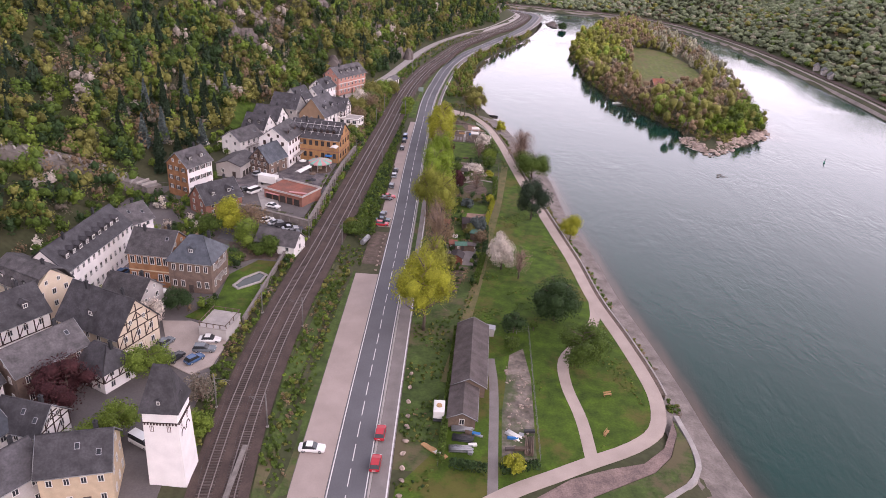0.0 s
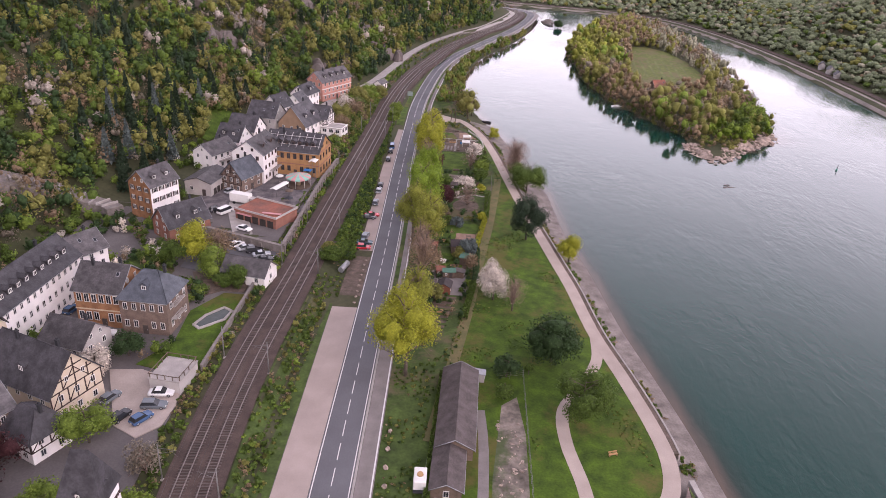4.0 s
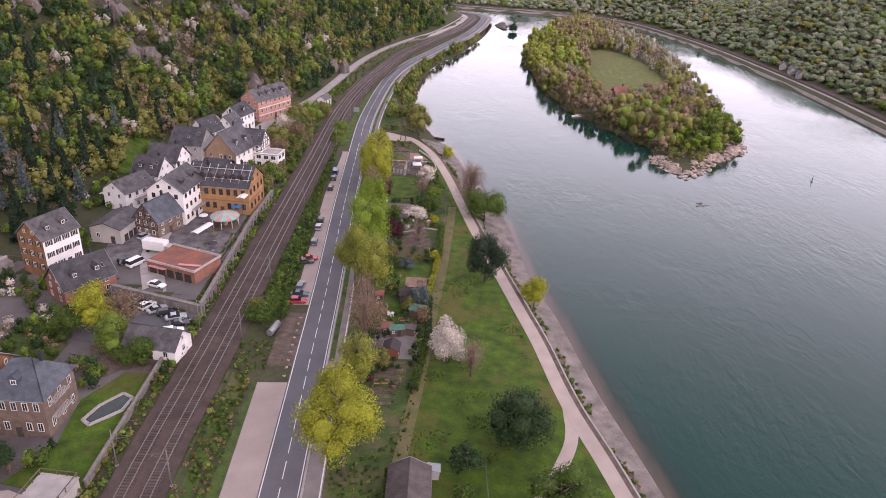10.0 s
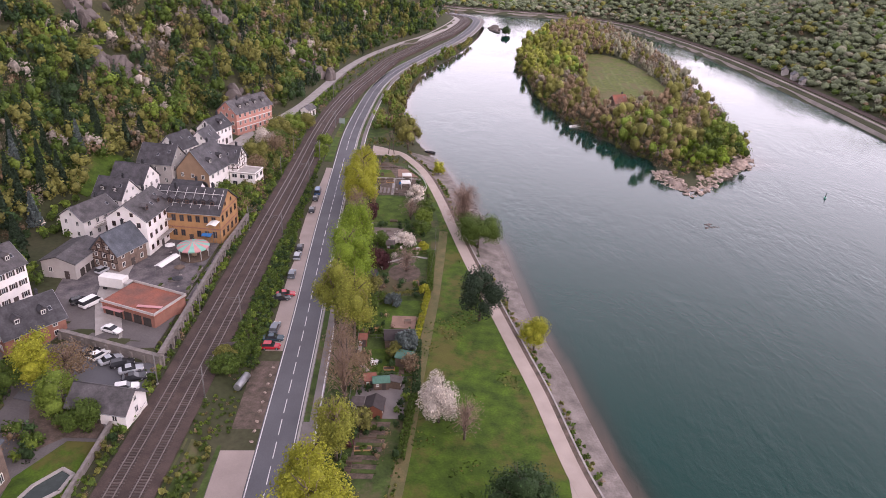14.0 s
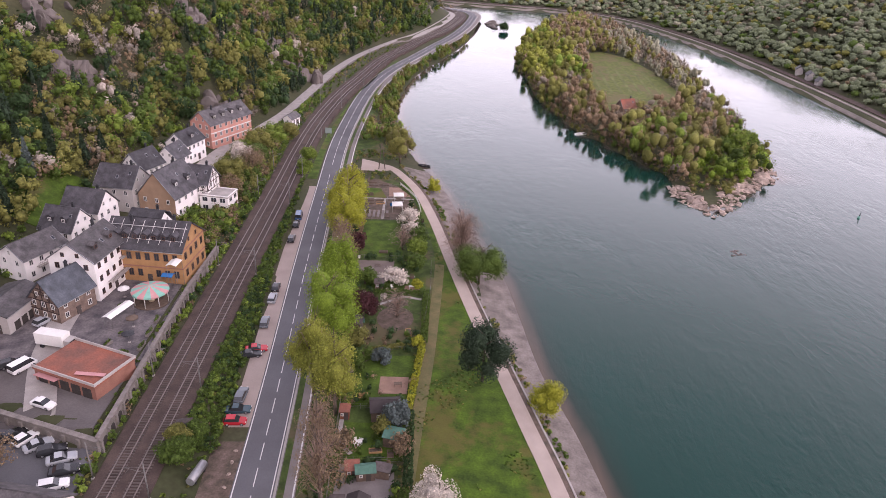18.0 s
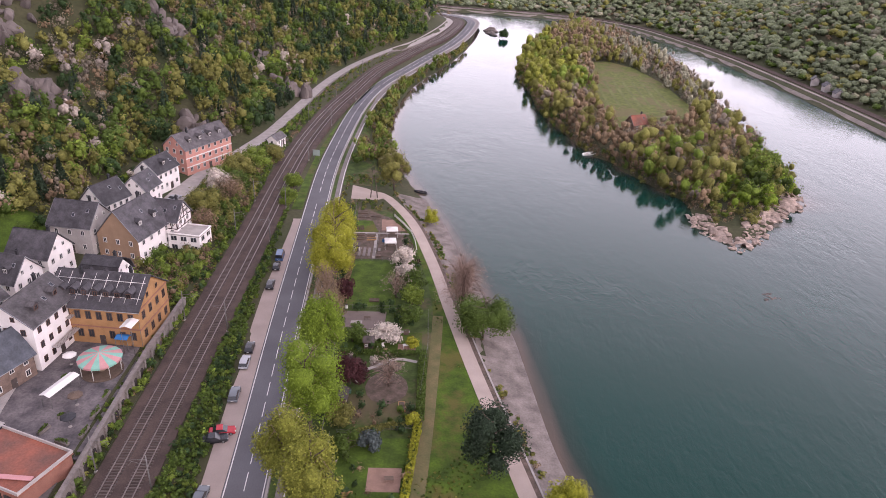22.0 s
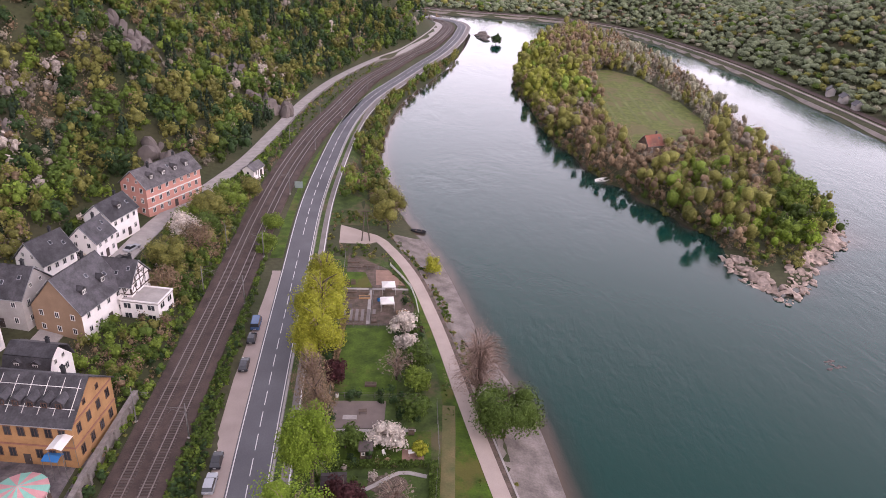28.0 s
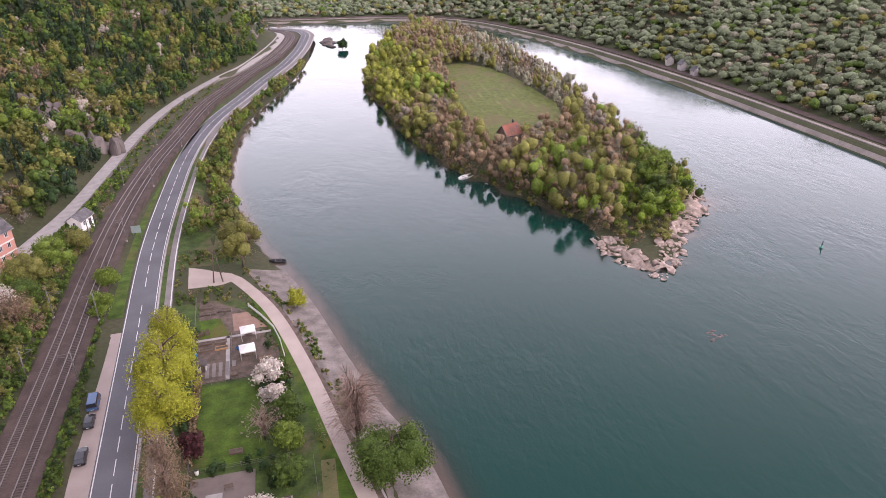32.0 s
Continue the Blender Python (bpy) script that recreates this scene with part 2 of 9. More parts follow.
def line_distance(pts, line):
    """Signed distance from points to a line: positive on its right."""
    if len(pts) > 2500 and len(line) > 90:
        line = np.r_[line[:-1:2], line[-1:]]
    best, sign = np.full(len(pts), 1e9), np.zeros(len(pts))
    for a, b in zip(line[:-1], line[1:]):
        ab = b - a
        t = np.clip(((pts - a) @ ab) / (ab @ ab + 1e-9), 0, 1)
        q = pts - (a + t[:, None] * ab)
        d = np.hypot(q[:, 0], q[:, 1])
        s = -(ab[0] * q[:, 1] - ab[1] * q[:, 0])
        near = d < best
        best, sign = np.where(near, d, best), np.where(near, np.sign(s), sign)
    return best * np.where(sign == 0, 1, sign)


SHORE = smooth_line([(110, -400), (80, -100), (62, 50), (54, 88), (51, 100), (48.7, 111), (46.2, 128), (42.6, 147), (38.4, 167), (34.2, 195),
                     (29.8, 216), (27.6, 238), (25.4, 258), (19.6, 277), (14.6, 300), (10.4, 320), (3.5, 343), (-2, 362), (-8, 398), (-9, 438), (-2, 495),
                     (17, 556), (33, 617), (43, 692), (47, 730), (42, 752), (15, 772), (-60, 800), (-400, 900)])
ROAD = smooth_line([(-12, -300), (-16, 20), (-20.1, 85), (-23.7, 162), (-25.6, 205), (-28.4, 255), (-30.8, 311), (-32.3, 356), (-31.3, 399), (-29.2, 437),
                    (-25.0, 470), (-18.4, 499), (-8, 532), (4, 571), (17, 612), (28, 658), (35, 700), (37, 725), (28, 748), (-10, 768), (-80, 795), (-300, 880)])
RAILWAY = smooth_line([(-14, -300), (-27, 20), (-36.4, 82), (-39.6, 109), (-41, 136), (-40.8, 176), (-41, 240), (-41, 300), (-41.4, 345), (-40.3, 385),
                       (-36.4, 428), (-31, 462), (-22.5, 513), (-11.5, 550), (0, 588), (13.5, 626), (26, 680), (29, 712), (20, 738), (-20, 760), (-90, 785), (-300, 865)])
UPROAD = smooth_line([(-60, 190), (-69, 214), (-72, 250), (-70, 290), (-68, 323), (-65, 342), (-59.5, 364), (-54.5, 387), (-50.3, 424), (-44.7, 472), (-34.9, 517), (-19, 563),
                      (-3, 600), (10, 645), (20, 690), (22, 715), (12, 733), (-28, 752), (-100, 775), (-300, 850)])
HILLFOOT = smooth_line([(-132, -400), (-125, 0), (-118, 100), (-114, 145), (-109, 172), (-107, 204), (-99, 240), (-97, 258), (-91, 292), (-84, 320), (-80, 345),
                        (-66, 366), (-58.5, 390), (-54, 425), (-48.5, 474), (-38.5, 519), (-22.5, 566), (-6.5, 603), (6, 647), (16, 692), (18, 712), (8, 728), (-32, 745), (-103, 768), (-300, 840)])
EASTBANK = smooth_line([(300, -400), (250, 0), (226, 200), (219, 300), (218, 400), (217, 455), (213, 520), (205, 600), (192, 665), (173, 728), (146, 765), (112, 785),
                        (64, 796), (15, 810), (-60, 842), (-400, 960)])
ISLAND = smooth_line([(99, 306), (92.5, 322), (95, 343), (86, 361), (79.5, 381), (72, 393), (68, 413), (60.5, 454), (61, 485), (59, 538), (70, 602), (88, 660), (107, 705),
                      (128, 738), (140, 744), (153, 715), (163, 660), (166, 590), (165, 530), (154, 462), (147, 405), (141, 372), (136, 344), (124, 334), (108, 314), (99, 306)])
ROAD_Z, RAIL_Z, PARK_Z = 3.2, 4.6, 3.2


def ramp01(v, a, b):
    t = np.clip((v - a) / (b - a), 0, 1)
    return t * t * (3 - 2 * t)


def wavy(x, y, s, seed=0.0):
    return (np.sin(x / s + 1.3 * np.sin(y / s * 0.7 + seed) + seed) + np.sin(y / s * 1.1 + 1.7 * np.sin(x / s * 0.6 + 2 * seed))) / 2


def island_inside(pts):
    """Distance inside the island's outline; negative outside."""
    near = (pts[:, 0] > 40) & (pts[:, 0] < 186) & (pts[:, 1] > 286) & (pts[:, 1] < 764)
    if not near.all():
        out = np.full(len(pts), -20.0)
        if near.any():
            out[near] = island_inside(pts[near])
        return out
    x, y = pts[:, 0], pts[:, 1]
    odd = np.zeros(len(pts), bool)
    for a, b in zip(ISLAND[:-1], ISLAND[1:]):
        cross = (a[1] > y) != (b[1] > y)
        odd ^= cross & (x < (b[0] - a[0]) * (y - a[1]) / (b[1] - a[1] + 1e-12) + a[0])
    return np.abs(line_distance(pts, ISLAND)) * np.where(odd, 1, -1)


def height(pts):
    """The ground's height at points (x, y)."""
    pts = np.asarray(pts, float).reshape(-1, 2)
    x, y = pts[:, 0], pts[:, 1]
    ds = -line_distance(pts, SHORE)          # inland on the west bank
    dr = -line_distance(pts, RAILWAY)        # west of the railway
    dh = -line_distance(pts, HILLFOOT)       # up the western hill
    de = line_distance(pts, EASTBANK)        # east of the far bank
    west = np.where(ds < 0, np.maximum(ds * 0.16, -4), 1.5 * ramp01(ds, 0, 9) + (PARK_Z - 1.5) * ramp01(ds, 7.5, 11.5))
    emb = (RAIL_Z - PARK_Z) * (1 - ramp01(np.abs(dr), 5.5, 9.5))
    emb = emb * ramp01(-line_distance(pts, ROAD), 3.9, 5.2)
    town = 4.7 - PARK_Z + 1.5 * ramp01(y + 0.354 * (x + 58), 187.6, 189.2) * ramp01(dr, 6.3, 7.6) + 1.6 * ramp01(y, 240, 300) * ramp01(-x, 62, 80)
    town = town * ramp01(dr, 4.5, 8.5)
    up = np.maximum(dh, 0)
    hill = up * (0.62 + 0.12 * wavy(x, y, 55, 0.4)) + ramp01(up, 5, 60) * (6 * wavy(x, y, 31, 1.0) + 2.5 * wavy(x, y, 13, 2.0))
    hill = np.where(hill > 90, 90 + (hill - 90) * 0.35, hill)
    west = west + np.maximum(emb, town) * (ds > 12) + np.maximum(hill, 0)
    upe = np.maximum(de - 16, 0)
    hills_e = upe * (0.34 + 0.1 * wavy(x, y, 90, 0.7)) + ramp01(upe, 10, 80) * (7 * wavy(x, y, 47, 3.0) + 2.5 * wavy(x, y, 17, 0.2))
    hills_e = np.where(hills_e > 45, 45 + (hills_e - 45) * 0.3, hills_e)
    hills_e = hills_e * (1 - 0.85 * ramp01(y, 735, 800) * (1 - ramp01(x, 70, 200)))
    east = np.where(de < 0, np.maximum(de * 0.2, -4), 2.6 * ramp01(de, 0, 4) + np.maximum(hills_e, 0))
    di = island_inside(pts)
    isl = np.where(di < 0, np.maximum(di * 0.25, -4), 1.6 * ramp01(di, 0, 5) + 0.8 * ramp01(di, 5, 20))
    return np.maximum(np.maximum(west, east), isl)




# ---- ground: one sheet, dense where the camera flies, wide to the horizon ----
def axis_steps(lo, hi, step, far):
    mid = list(np.arange(lo, hi + 0.1, step))
    for sign, start in ((-1, lo), (1, hi)):
        s, at = step, start
        more = []
        while abs(at) < far:
            s *= 1.25
            at += sign * s
            more.append(at)
        mid = (list(reversed(more)) + mid) if sign < 0 else (mid + more)
    return np.array(mid)


def ground_material():
    mat = material("wild_ground", (0.055, 0.052, 0.028), 0.95, 0.45, 0.05, 0.9, 0.9, hue=(0.036, 0.045, 0.016))
    return mat


gx, gy = axis_steps(-175, 60, 2.5, 3200), axis_steps(40, 480, 3.0, 3600)
gx = np.unique(np.round(np.r_[gx, np.arange(150, 262, 4.0)], 2))
gy = np.unique(np.round(np.r_[gy, np.arange(486, 890, 8.0)], 2))
GX, GY = np.meshgrid(gx, gy)
gp = np.stack([GX.ravel(), GY.ravel()], 1)
gz = height(gp)
gv = np.column_stack([gp, gz])
nx, ny = len(gx), len(gy)
GZ = gz.reshape(ny, nx)


def height_at(x, y):
    """The height of the ground sheet under one place."""
    i, j = int(np.clip(np.searchsorted(gx, x), 1, nx - 1)), int(np.clip(np.searchsorted(gy, y), 1, ny - 1))
    u, v = (x - gx[i - 1]) / (gx[i] - gx[i - 1]), (y - gy[j - 1]) / (gy[j] - gy[j - 1])
    return float((GZ[j - 1, i - 1] * (1 - u) + GZ[j - 1, i] * u) * (1 - v) + (GZ[j, i - 1] * (1 - u) + GZ[j, i] * u) * v)


gi = np.arange(nx * ny).reshape(ny, nx)
gf = np.stack([gi[:-1, :-1], gi[:-1, 1:], gi[1:, 1:], gi[1:, :-1]], -1).reshape(-1, 4)
ground = raw("ground", gv.tolist(), gf.tolist(), ground_material(), smooth=True)
tagged(ground, "valley ground of rough grass, earth and steep slopes", "ground", kind="structure")


# ---- river ----
def water_material():
    mat = bpy.data.materials.new("river_water")
    mat.use_nodes = True
    nt = mat.node_tree
    n, ln = nt.nodes, nt.links.new
    bsdf = n["Principled BSDF"]
    shallow = n.new("ShaderNodeAttribute")
    shallow.attribute_name = "shallow"
    ramp = n.new("ShaderNodeValToRGB")
    e = ramp.color_ramp.elements
    e[0].position, e[0].color = 0.0, (0.004, 0.035, 0.027, 1)
    e[1].position, e[1].color = 1.0, (0.1, 0.072, 0.056, 1)
    mid = e.new(0.5)
    mid.color = (0.014, 0.03, 0.023, 1)
    ln(shallow.outputs["Fac"], ramp.inputs["Fac"])
    ln(ramp.outputs["Color"], bsdf.inputs["Base Color"])
    bsdf.inputs["Roughness"].default_value = 0.05
    bsdf.inputs["IOR"].default_value = 1.33
    bsdf.inputs["Specular IOR Level"].default_value = 0.42
    co = n.new("ShaderNodeTexCoord")
    heights = []
    for scale, stretch, amount in ((0.55, (1.0, 0.45, 1), 0.5), (0.09, (1.0, 0.5, 1), 0.9), (2.2, (1, 0.7, 1), 0.16)):
        mp = n.new("ShaderNodeMapping")
        mp.inputs["Scale"].default_value = stretch
        mp.inputs["Rotation"].default_value = (0, 0, radians(14))
        tx = n.new("ShaderNodeTexNoise")
        tx.inputs["Scale"].default_value, tx.inputs["Detail"].default_value = scale, 3
        tx.inputs["Distortion"].default_value = 0.6
        ln(co.outputs["Object"], mp.inputs["Vector"])
        ln(mp.outputs["Vector"], tx.inputs["Vector"])
        mul = n.new("ShaderNodeMath")
        mul.operation = "MULTIPLY"
        mul.inputs[1].default_value = amount
        ln(tx.outputs["Fac"], mul.inputs[0])
        heights.append(mul)
    patch = n.new("ShaderNodeTexNoise")
    patch.inputs["Scale"].default_value, patch.inputs["Detail"].default_value = 0.02, 3
    ln(co.outputs["Object"], patch.inputs["Vector"])
    add = n.new("ShaderNodeMath")
    add.operation = "ADD"
    ln(heights[0].outputs[0], add.inputs[0])
    ln(heights[1].outputs[0], add.inputs[1])
    add2 = n.new("ShaderNodeMath")
    add2.operation = "ADD"
    ln(add.outputs[0], add2.inputs[0])
    ln(heights[2].outputs[0], add2.inputs[1])
    amount = n.new("ShaderNodeMapRange")
    amount.inputs["From Min"].default_value, amount.inputs["From Max"].default_value = 0.35, 0.65
    amount.inputs["To Min"].default_value, amount.inputs["To Max"].default_value = 0.05, 0.34
    ln(patch.outputs["Fac"], amount.inputs["Value"])
    bp = n.new("ShaderNodeBump")
    bp.inputs["Distance"].default_value = 0.5
    ln(amount.outputs["Result"], bp.inputs["Strength"])
    ln(add2.outputs[0], bp.inputs["Height"])
    ln(bp.outputs["Normal"], bsdf.inputs["Normal"])
    return mat


wx, wy = axis_steps(-20, 60, 3.0, 900), axis_steps(60, 420, 5.0, 1300)
WX, WY = np.meshgrid(wx, wy)
wp = np.stack([WX.ravel(), WY.ravel()], 1)
wi = np.arange(len(wp)).reshape(len(wy), len(wx))
wf = np.stack([wi[:-1, :-1], wi[:-1, 1:], wi[1:, 1:], wi[1:, :-1]], -1).reshape(-1, 4)
river = raw("water", np.column_stack([wp, np.zeros(len(wp))]).tolist(), wf.tolist(), water_material())
deep = np.minimum(line_distance(wp, SHORE), 2.2 * np.maximum(-island_inside(wp), 0))
at = river.data.attributes.new("shallow", "FLOAT", "POINT")
at.data.foreach_set("value", (1 - ramp01(deep, 0.5, 9)) ** 1.6)
tagged(river, "calm green river water with soft ripples", "river", kind="structure")


# ---- strips laid along the curves ----
def strip_points(line, left, right, y0=-1e9, y1=1e9):
    keep = (line[:, 1] >= y0) & (line[:, 1] <= y1) & (np.arange(len(line)) >= 0)
    a, b = offset(line, left)[keep], offset(line, right)[keep]
    return a, b


def strip(name, line, left, right, z, mat, y0=-1e9, y1=1e9, deep=0.6, parent=None):
    """A slab between two offsets of a line (positive to its right), its top at z or at z(x, y)."""
    a, b = strip_points(line, left, right, y0, y1)
    n = len(a)
    za = z(a) if callable(z) else np.full(n, z)
    zb = z(b) if callable(z) else np.full(n, z)
    v = np.concatenate([np.column_stack([a, za]), np.column_stack([b, zb]), np.column_stack([a, za - deep]), np.column_stack([b, zb - deep])])
    f = []
    for k in range(n - 1):
        f += [(k, n + k, n + k + 1, k + 1), (k, k + 1, 2 * n + k + 1, 2 * n + k), (n + k, 3 * n + k, 3 * n + k + 1, n + k + 1)]
    f += [(0, 2 * n, 3 * n, n), (n - 1, 2 * n - 1, 4 * n - 1, 3 * n - 1)]
    return raw(name, v.tolist(), f, mat, parent)


road = tagged(strip("road", ROAD, 0, 6.7, ROAD_Z + 0.06, ASPHALT), "dark asphalt main road along the river", "road", kind="structure")
for name, a, b in (("edge_line", 0.2, 0.38), ("edge_line", 6.35, 6.52)):
    strip(name, ROAD, a, b, ROAD_Z + 0.075, LINE, deep=0.01, parent=road)


def dashes(name, line, off, width, length, gap, z, mat, y0, y1, parent):
    """Every dash of a broken line, a thin slab each."""
    mid = offset(line, off)
    mid = mid[(mid[:, 1] > y0) & (mid[:, 1] < y1)]
    along = np.r_[0, np.cumsum(np.linalg.norm(np.diff(mid, axis=0), axis=1))]
    at_len = lambda s: np.array([np.interp(s, along, mid[:, 0]), np.interp(s, along, mid[:, 1])])
    s = 0.0
    while s + length < along[-1]:
        p, q = at_len(s), at_len(s + length)
        d = (q - p) / np.linalg.norm(q - p)
        m = np.array([d[1], -d[0]]) * width / 2
        v = [(*(p - m), z), (*(p + m), z), (*(q + m), z), (*(q - m), z)]
        raw(name, v + [(c[0], c[1], z - 0.01) for c in v], [(0, 1, 2, 3), (0, 4, 5, 1), (1, 5, 6, 2), (2, 6, 7, 3), (3, 7, 4, 0)], mat, parent)
        s += length + gap


dashes("centre_dash", ROAD, 3.35, 0.15, 4.2, 1.9, ROAD_Z + 0.075, LINE, 60, 330, road)
dashes("centre_dash", ROAD, 3.35, 0.18, 5.0, 2.4, ROAD_Z + 0.075, LINE, 330, 800, road)
cycle_path = tagged(strip("pavement", ROAD, 7.2, 10.2, ROAD_Z + 0.04, PAVED), "greyish pink cycle path beside the main road", "cycle path", kind="structure")
strip("path_line", ROAD, 9.75, 10.0, ROAD_Z + 0.055, LINE, deep=0.01, parent=cycle_path)
tagged(strip("kerb", ROAD, 6.75, 7.15, ROAD_Z + 0.13, CONCRETE), "pale kerb strip between road and cycle path", "kerb", kind="structure")
tagged(strip("lay_by", ROAD, -5.9, -0.05, ROAD_Z + 0.05, PINK_GRAVEL, 30, 162), "wide pale gravel lay-by beside the road", "lay-by", kind="structure")
tagged(strip("lay_by_edge", ROAD, -7.3, -5.95, ROAD_Z + 0.02, ASPHALT, 30, 160), "narrow dark asphalt edge of the lay-by", "edging", kind="structure")
tagged(strip("lay_by", ROAD, -3.7, -0.05, ROAD_Z + 0.05, PINK_GRAVEL, 190, 312), "pale paved parking strip beside the road", "parking strip", kind="structure")
tagged(strip("earth_strip", ROAD, -5.2, -0.05, ROAD_Z + 0.03, SOIL, 164, 189), "bare brown earth shoulder with stones", "shoulder", kind="structure")
tagged(strip("ballast_bed", RAILWAY, -4.9, 4.9, RAIL_Z + 0.12, BALLAST, deep=1.5), "brown ballast bed of a double railway track", "track bed", kind="structure")
tagged(strip("village_road", UPROAD, -2.6, 2.6, lambda p: height(p) + 0.25, CONCRETE, 190, 760, deep=1.5), "pale grey village road at the hill foot", "road", kind="structure")
PATH_LINE = smooth_line([(-10.5, 333.6), (-6, 329.5), (2, 311), (7.7, 287), (12.4, 260), (16.4, 238), (21.4, 213), (25, 195), (28, 180), (31.3, 159), (35.4, 142), (38.5, 127), (39.4, 117.5),
                         (37.6, 109), (32.3, 103.4), (24.6, 98.6), (17.4, 94), (9.6, 89), (2, 82), (-6, 70), (-12, 50)], 2.5)
tagged(strip("footpath", PATH_LINE, -1.35, 1.6, PARK_Z + 0.1, PATH_SAND), "pale gravel riverside footpath", "path", kind="structure")
BRANCH = smooth_line([(31.3, 158), (30.4, 148), (26, 138), (21.8, 130), (21.6, 121), (23.6, 110), (24.4, 99)], 2.0)
tagged(strip("footpath", BRANCH, -1.2, 1.2, PARK_Z + 0.085, PATH_SAND), "narrow winding gravel footpath in the lawn", "path", kind="structure")


def sheet(name, outline, z, mat, label, category, deep=0.4, kind="structure"):
    bm = bmesh.new()
    if sum(a[0] * b[1] - b[0] * a[1] for a, b in zip(outline, outline[1:] + outline[:1])) < 0:
        outline = outline[::-1]
    prism(bm, outline, z - deep, z)
    return tagged(part(name, bm, mat), label, category, kind=kind)


def between(name, line_a, off_a, line_b, off_b, y0, y1, z, mat, label, category):
    """A sheet that fills the land between two lines."""
    a, b = offset(line_a, off_a), offset(line_b, off_b)
    ys = np.arange(y0, y1 + 0.1, 3.0)
    oa, ob = a[np.argsort(a[:, 1])], b[np.argsort(b[:, 1])]
    xa, xb = np.interp(ys, oa[:, 1], oa[:, 0]), np.interp(ys, ob[:, 1], ob[:, 0])
    n = len(ys)
    v = [(p, q, z) for p, q in zip(xa, ys)] + [(p, q, z) for p, q in zip(xb, ys)]
    v += [(p, q, z - 0.5) for p, q in zip(xa, ys)] + [(p, q, z - 0.5) for p, q in zip(xb, ys)]
    f = []
    for k in range(n - 1):
        f += [(k, n + k, n + k + 1, k + 1), (k, k + 1, 2 * n + k + 1, 2 * n + k), (n + k, 3 * n + k, 3 * n + k + 1, n + k + 1)]
    f += [(0, 2 * n, 3 * n, n), (n - 1, 2 * n - 1, 4 * n - 1, 3 * n - 1)]
    return tagged(raw(name, v, f, mat), label, category, kind="structure")


LAWN_EDGE = smooth_line([(-12, 40), (-2, 88), (0, 100), (0, 140), (2, 160), (3, 185), (5, 210), (7, 240), (8, 262), (4, 290), (-4, 322), (-10, 332)], 3.0)
PATH_NORTH = np.array([p for p in PATH_LINE if p[1] >= 117])[::-1]
between("lawn", LAWN_EDGE, 0, PATH_NORTH, 0, 118, 322, PARK_Z + 0.05, GRASS, "mown green park lawn", "lawn")
sheet("lawn", [(-12, 40), (-8, 62), (0, 84), (9.6, 91), (24, 100), (33, 105.5), (38, 112), (38.5, 118), (0, 118), (-2, 100), (-9, 88)], PARK_Z + 0.05, GRASS, "green lawn by the path", "lawn")
WORN_LINE = smooth_line([(-3, 118), (-0.5, 140), (2.2, 165), (4.2, 190), (6.6, 216), (8.6, 246), (9.2, 258)], 3.0)
tagged(strip("worn_track", WORN_LINE, -1.1, 1.3, PARK_Z + 0.075, WORN), "trodden yellowish track in the lawn", "track", kind="structure")


# ---- banks, town streets and yards ----
def drape(name, line_a, off_a, line_b, off_b, y0, y1, mat, label, category, lift=0.1, cols=8, step=3.0):
    """A sheet that follows the ground between two lines."""
    a, b = offset(line_a, off_a), offset(line_b, off_b)
    ys = np.arange(y0, y1 + 0.1, step)
    half = lambda q: q[:int(len(q) * 0.86)]
    xa, xb = np.interp(ys, half(a)[:, 1], half(a)[:, 0]), np.interp(ys, half(b)[:, 1], half(b)[:, 0])
    t = np.linspace(0, 1, cols)
    x = xa[:, None] * (1 - t) + xb[:, None] * t
    p = np.stack([x.ravel(), np.repeat(ys, cols)], 1)
    z = height(p) + lift
    n = len(ys)
    i = np.arange(n * cols).reshape(n, cols)
    f = np.stack([i[:-1, :-1], i[:-1, 1:], i[1:, 1:], i[1:, :-1]], -1).reshape(-1, 4).tolist()
    v = np.column_stack([p, z]).tolist()
    edge = list(i[0]) + list(i[1:, -1]) + list(i[-1, -2::-1]) + list(i[-2:0:-1, 0])
    k = len(v)
    v += [(v[e][0], v[e][1], v[e][2] - 0.8) for e in edge]
    m = len(edge)
    f += [(edge[q], edge[(q + 1) % m], k + (q + 1) % m, k + q) for q in range(m)]
    return tagged(raw(name, v, [tuple(map(int, q)) for q in f], mat), label, category, kind="structure")


drape("beach", SHORE, -9.0, SHORE, 2.0, 92, 338, BEACH, "greyish pink gravel beach along the river", "beach", 0.12)
drape("town_ground", HILLFOOT, 2, RAILWAY, -9.0, 62, 206, TOWN, "grey paved ground of the old town", "town ground", 0.06, 20)
TERRACE = material("stained_terrace_paving", (0.15, 0.13, 0.13), 0.9, 0.5, 0.35, 2.2, 0.4, hue=(0.06, 0.055, 0.06))
drape("terrace_ground", UPROAD, -12, RAILWAY, -8.0, 206, 252, TERRACE, "dark paved hotel terrace above the railway", "terrace", 0.07, 10)
drape("garden_slope", HILLFOOT, -11, HILLFOOT, -1, 264, 292, BRIGHTGRASS, "bright green sloping garden below the woods", "garden", 0.35, 8)
drape("verge", ROAD, 10.3, LAWN_EDGE, 0.0, 92, 320, VERGE, "rough grass and earth between cycle path and gardens", "verge", 0.03, 6)
drape("verge", ROAD, 10.3, SHORE, -8.2, 340, 436, VERGE, "rough grass between road and river", "verge", 0.05, 6)
drape("verge", RAILWAY, 5.2, ROAD, -6.0, 70, 164, VERGE, "rough grassy verge beside the railway", "verge", 0.04, 5)
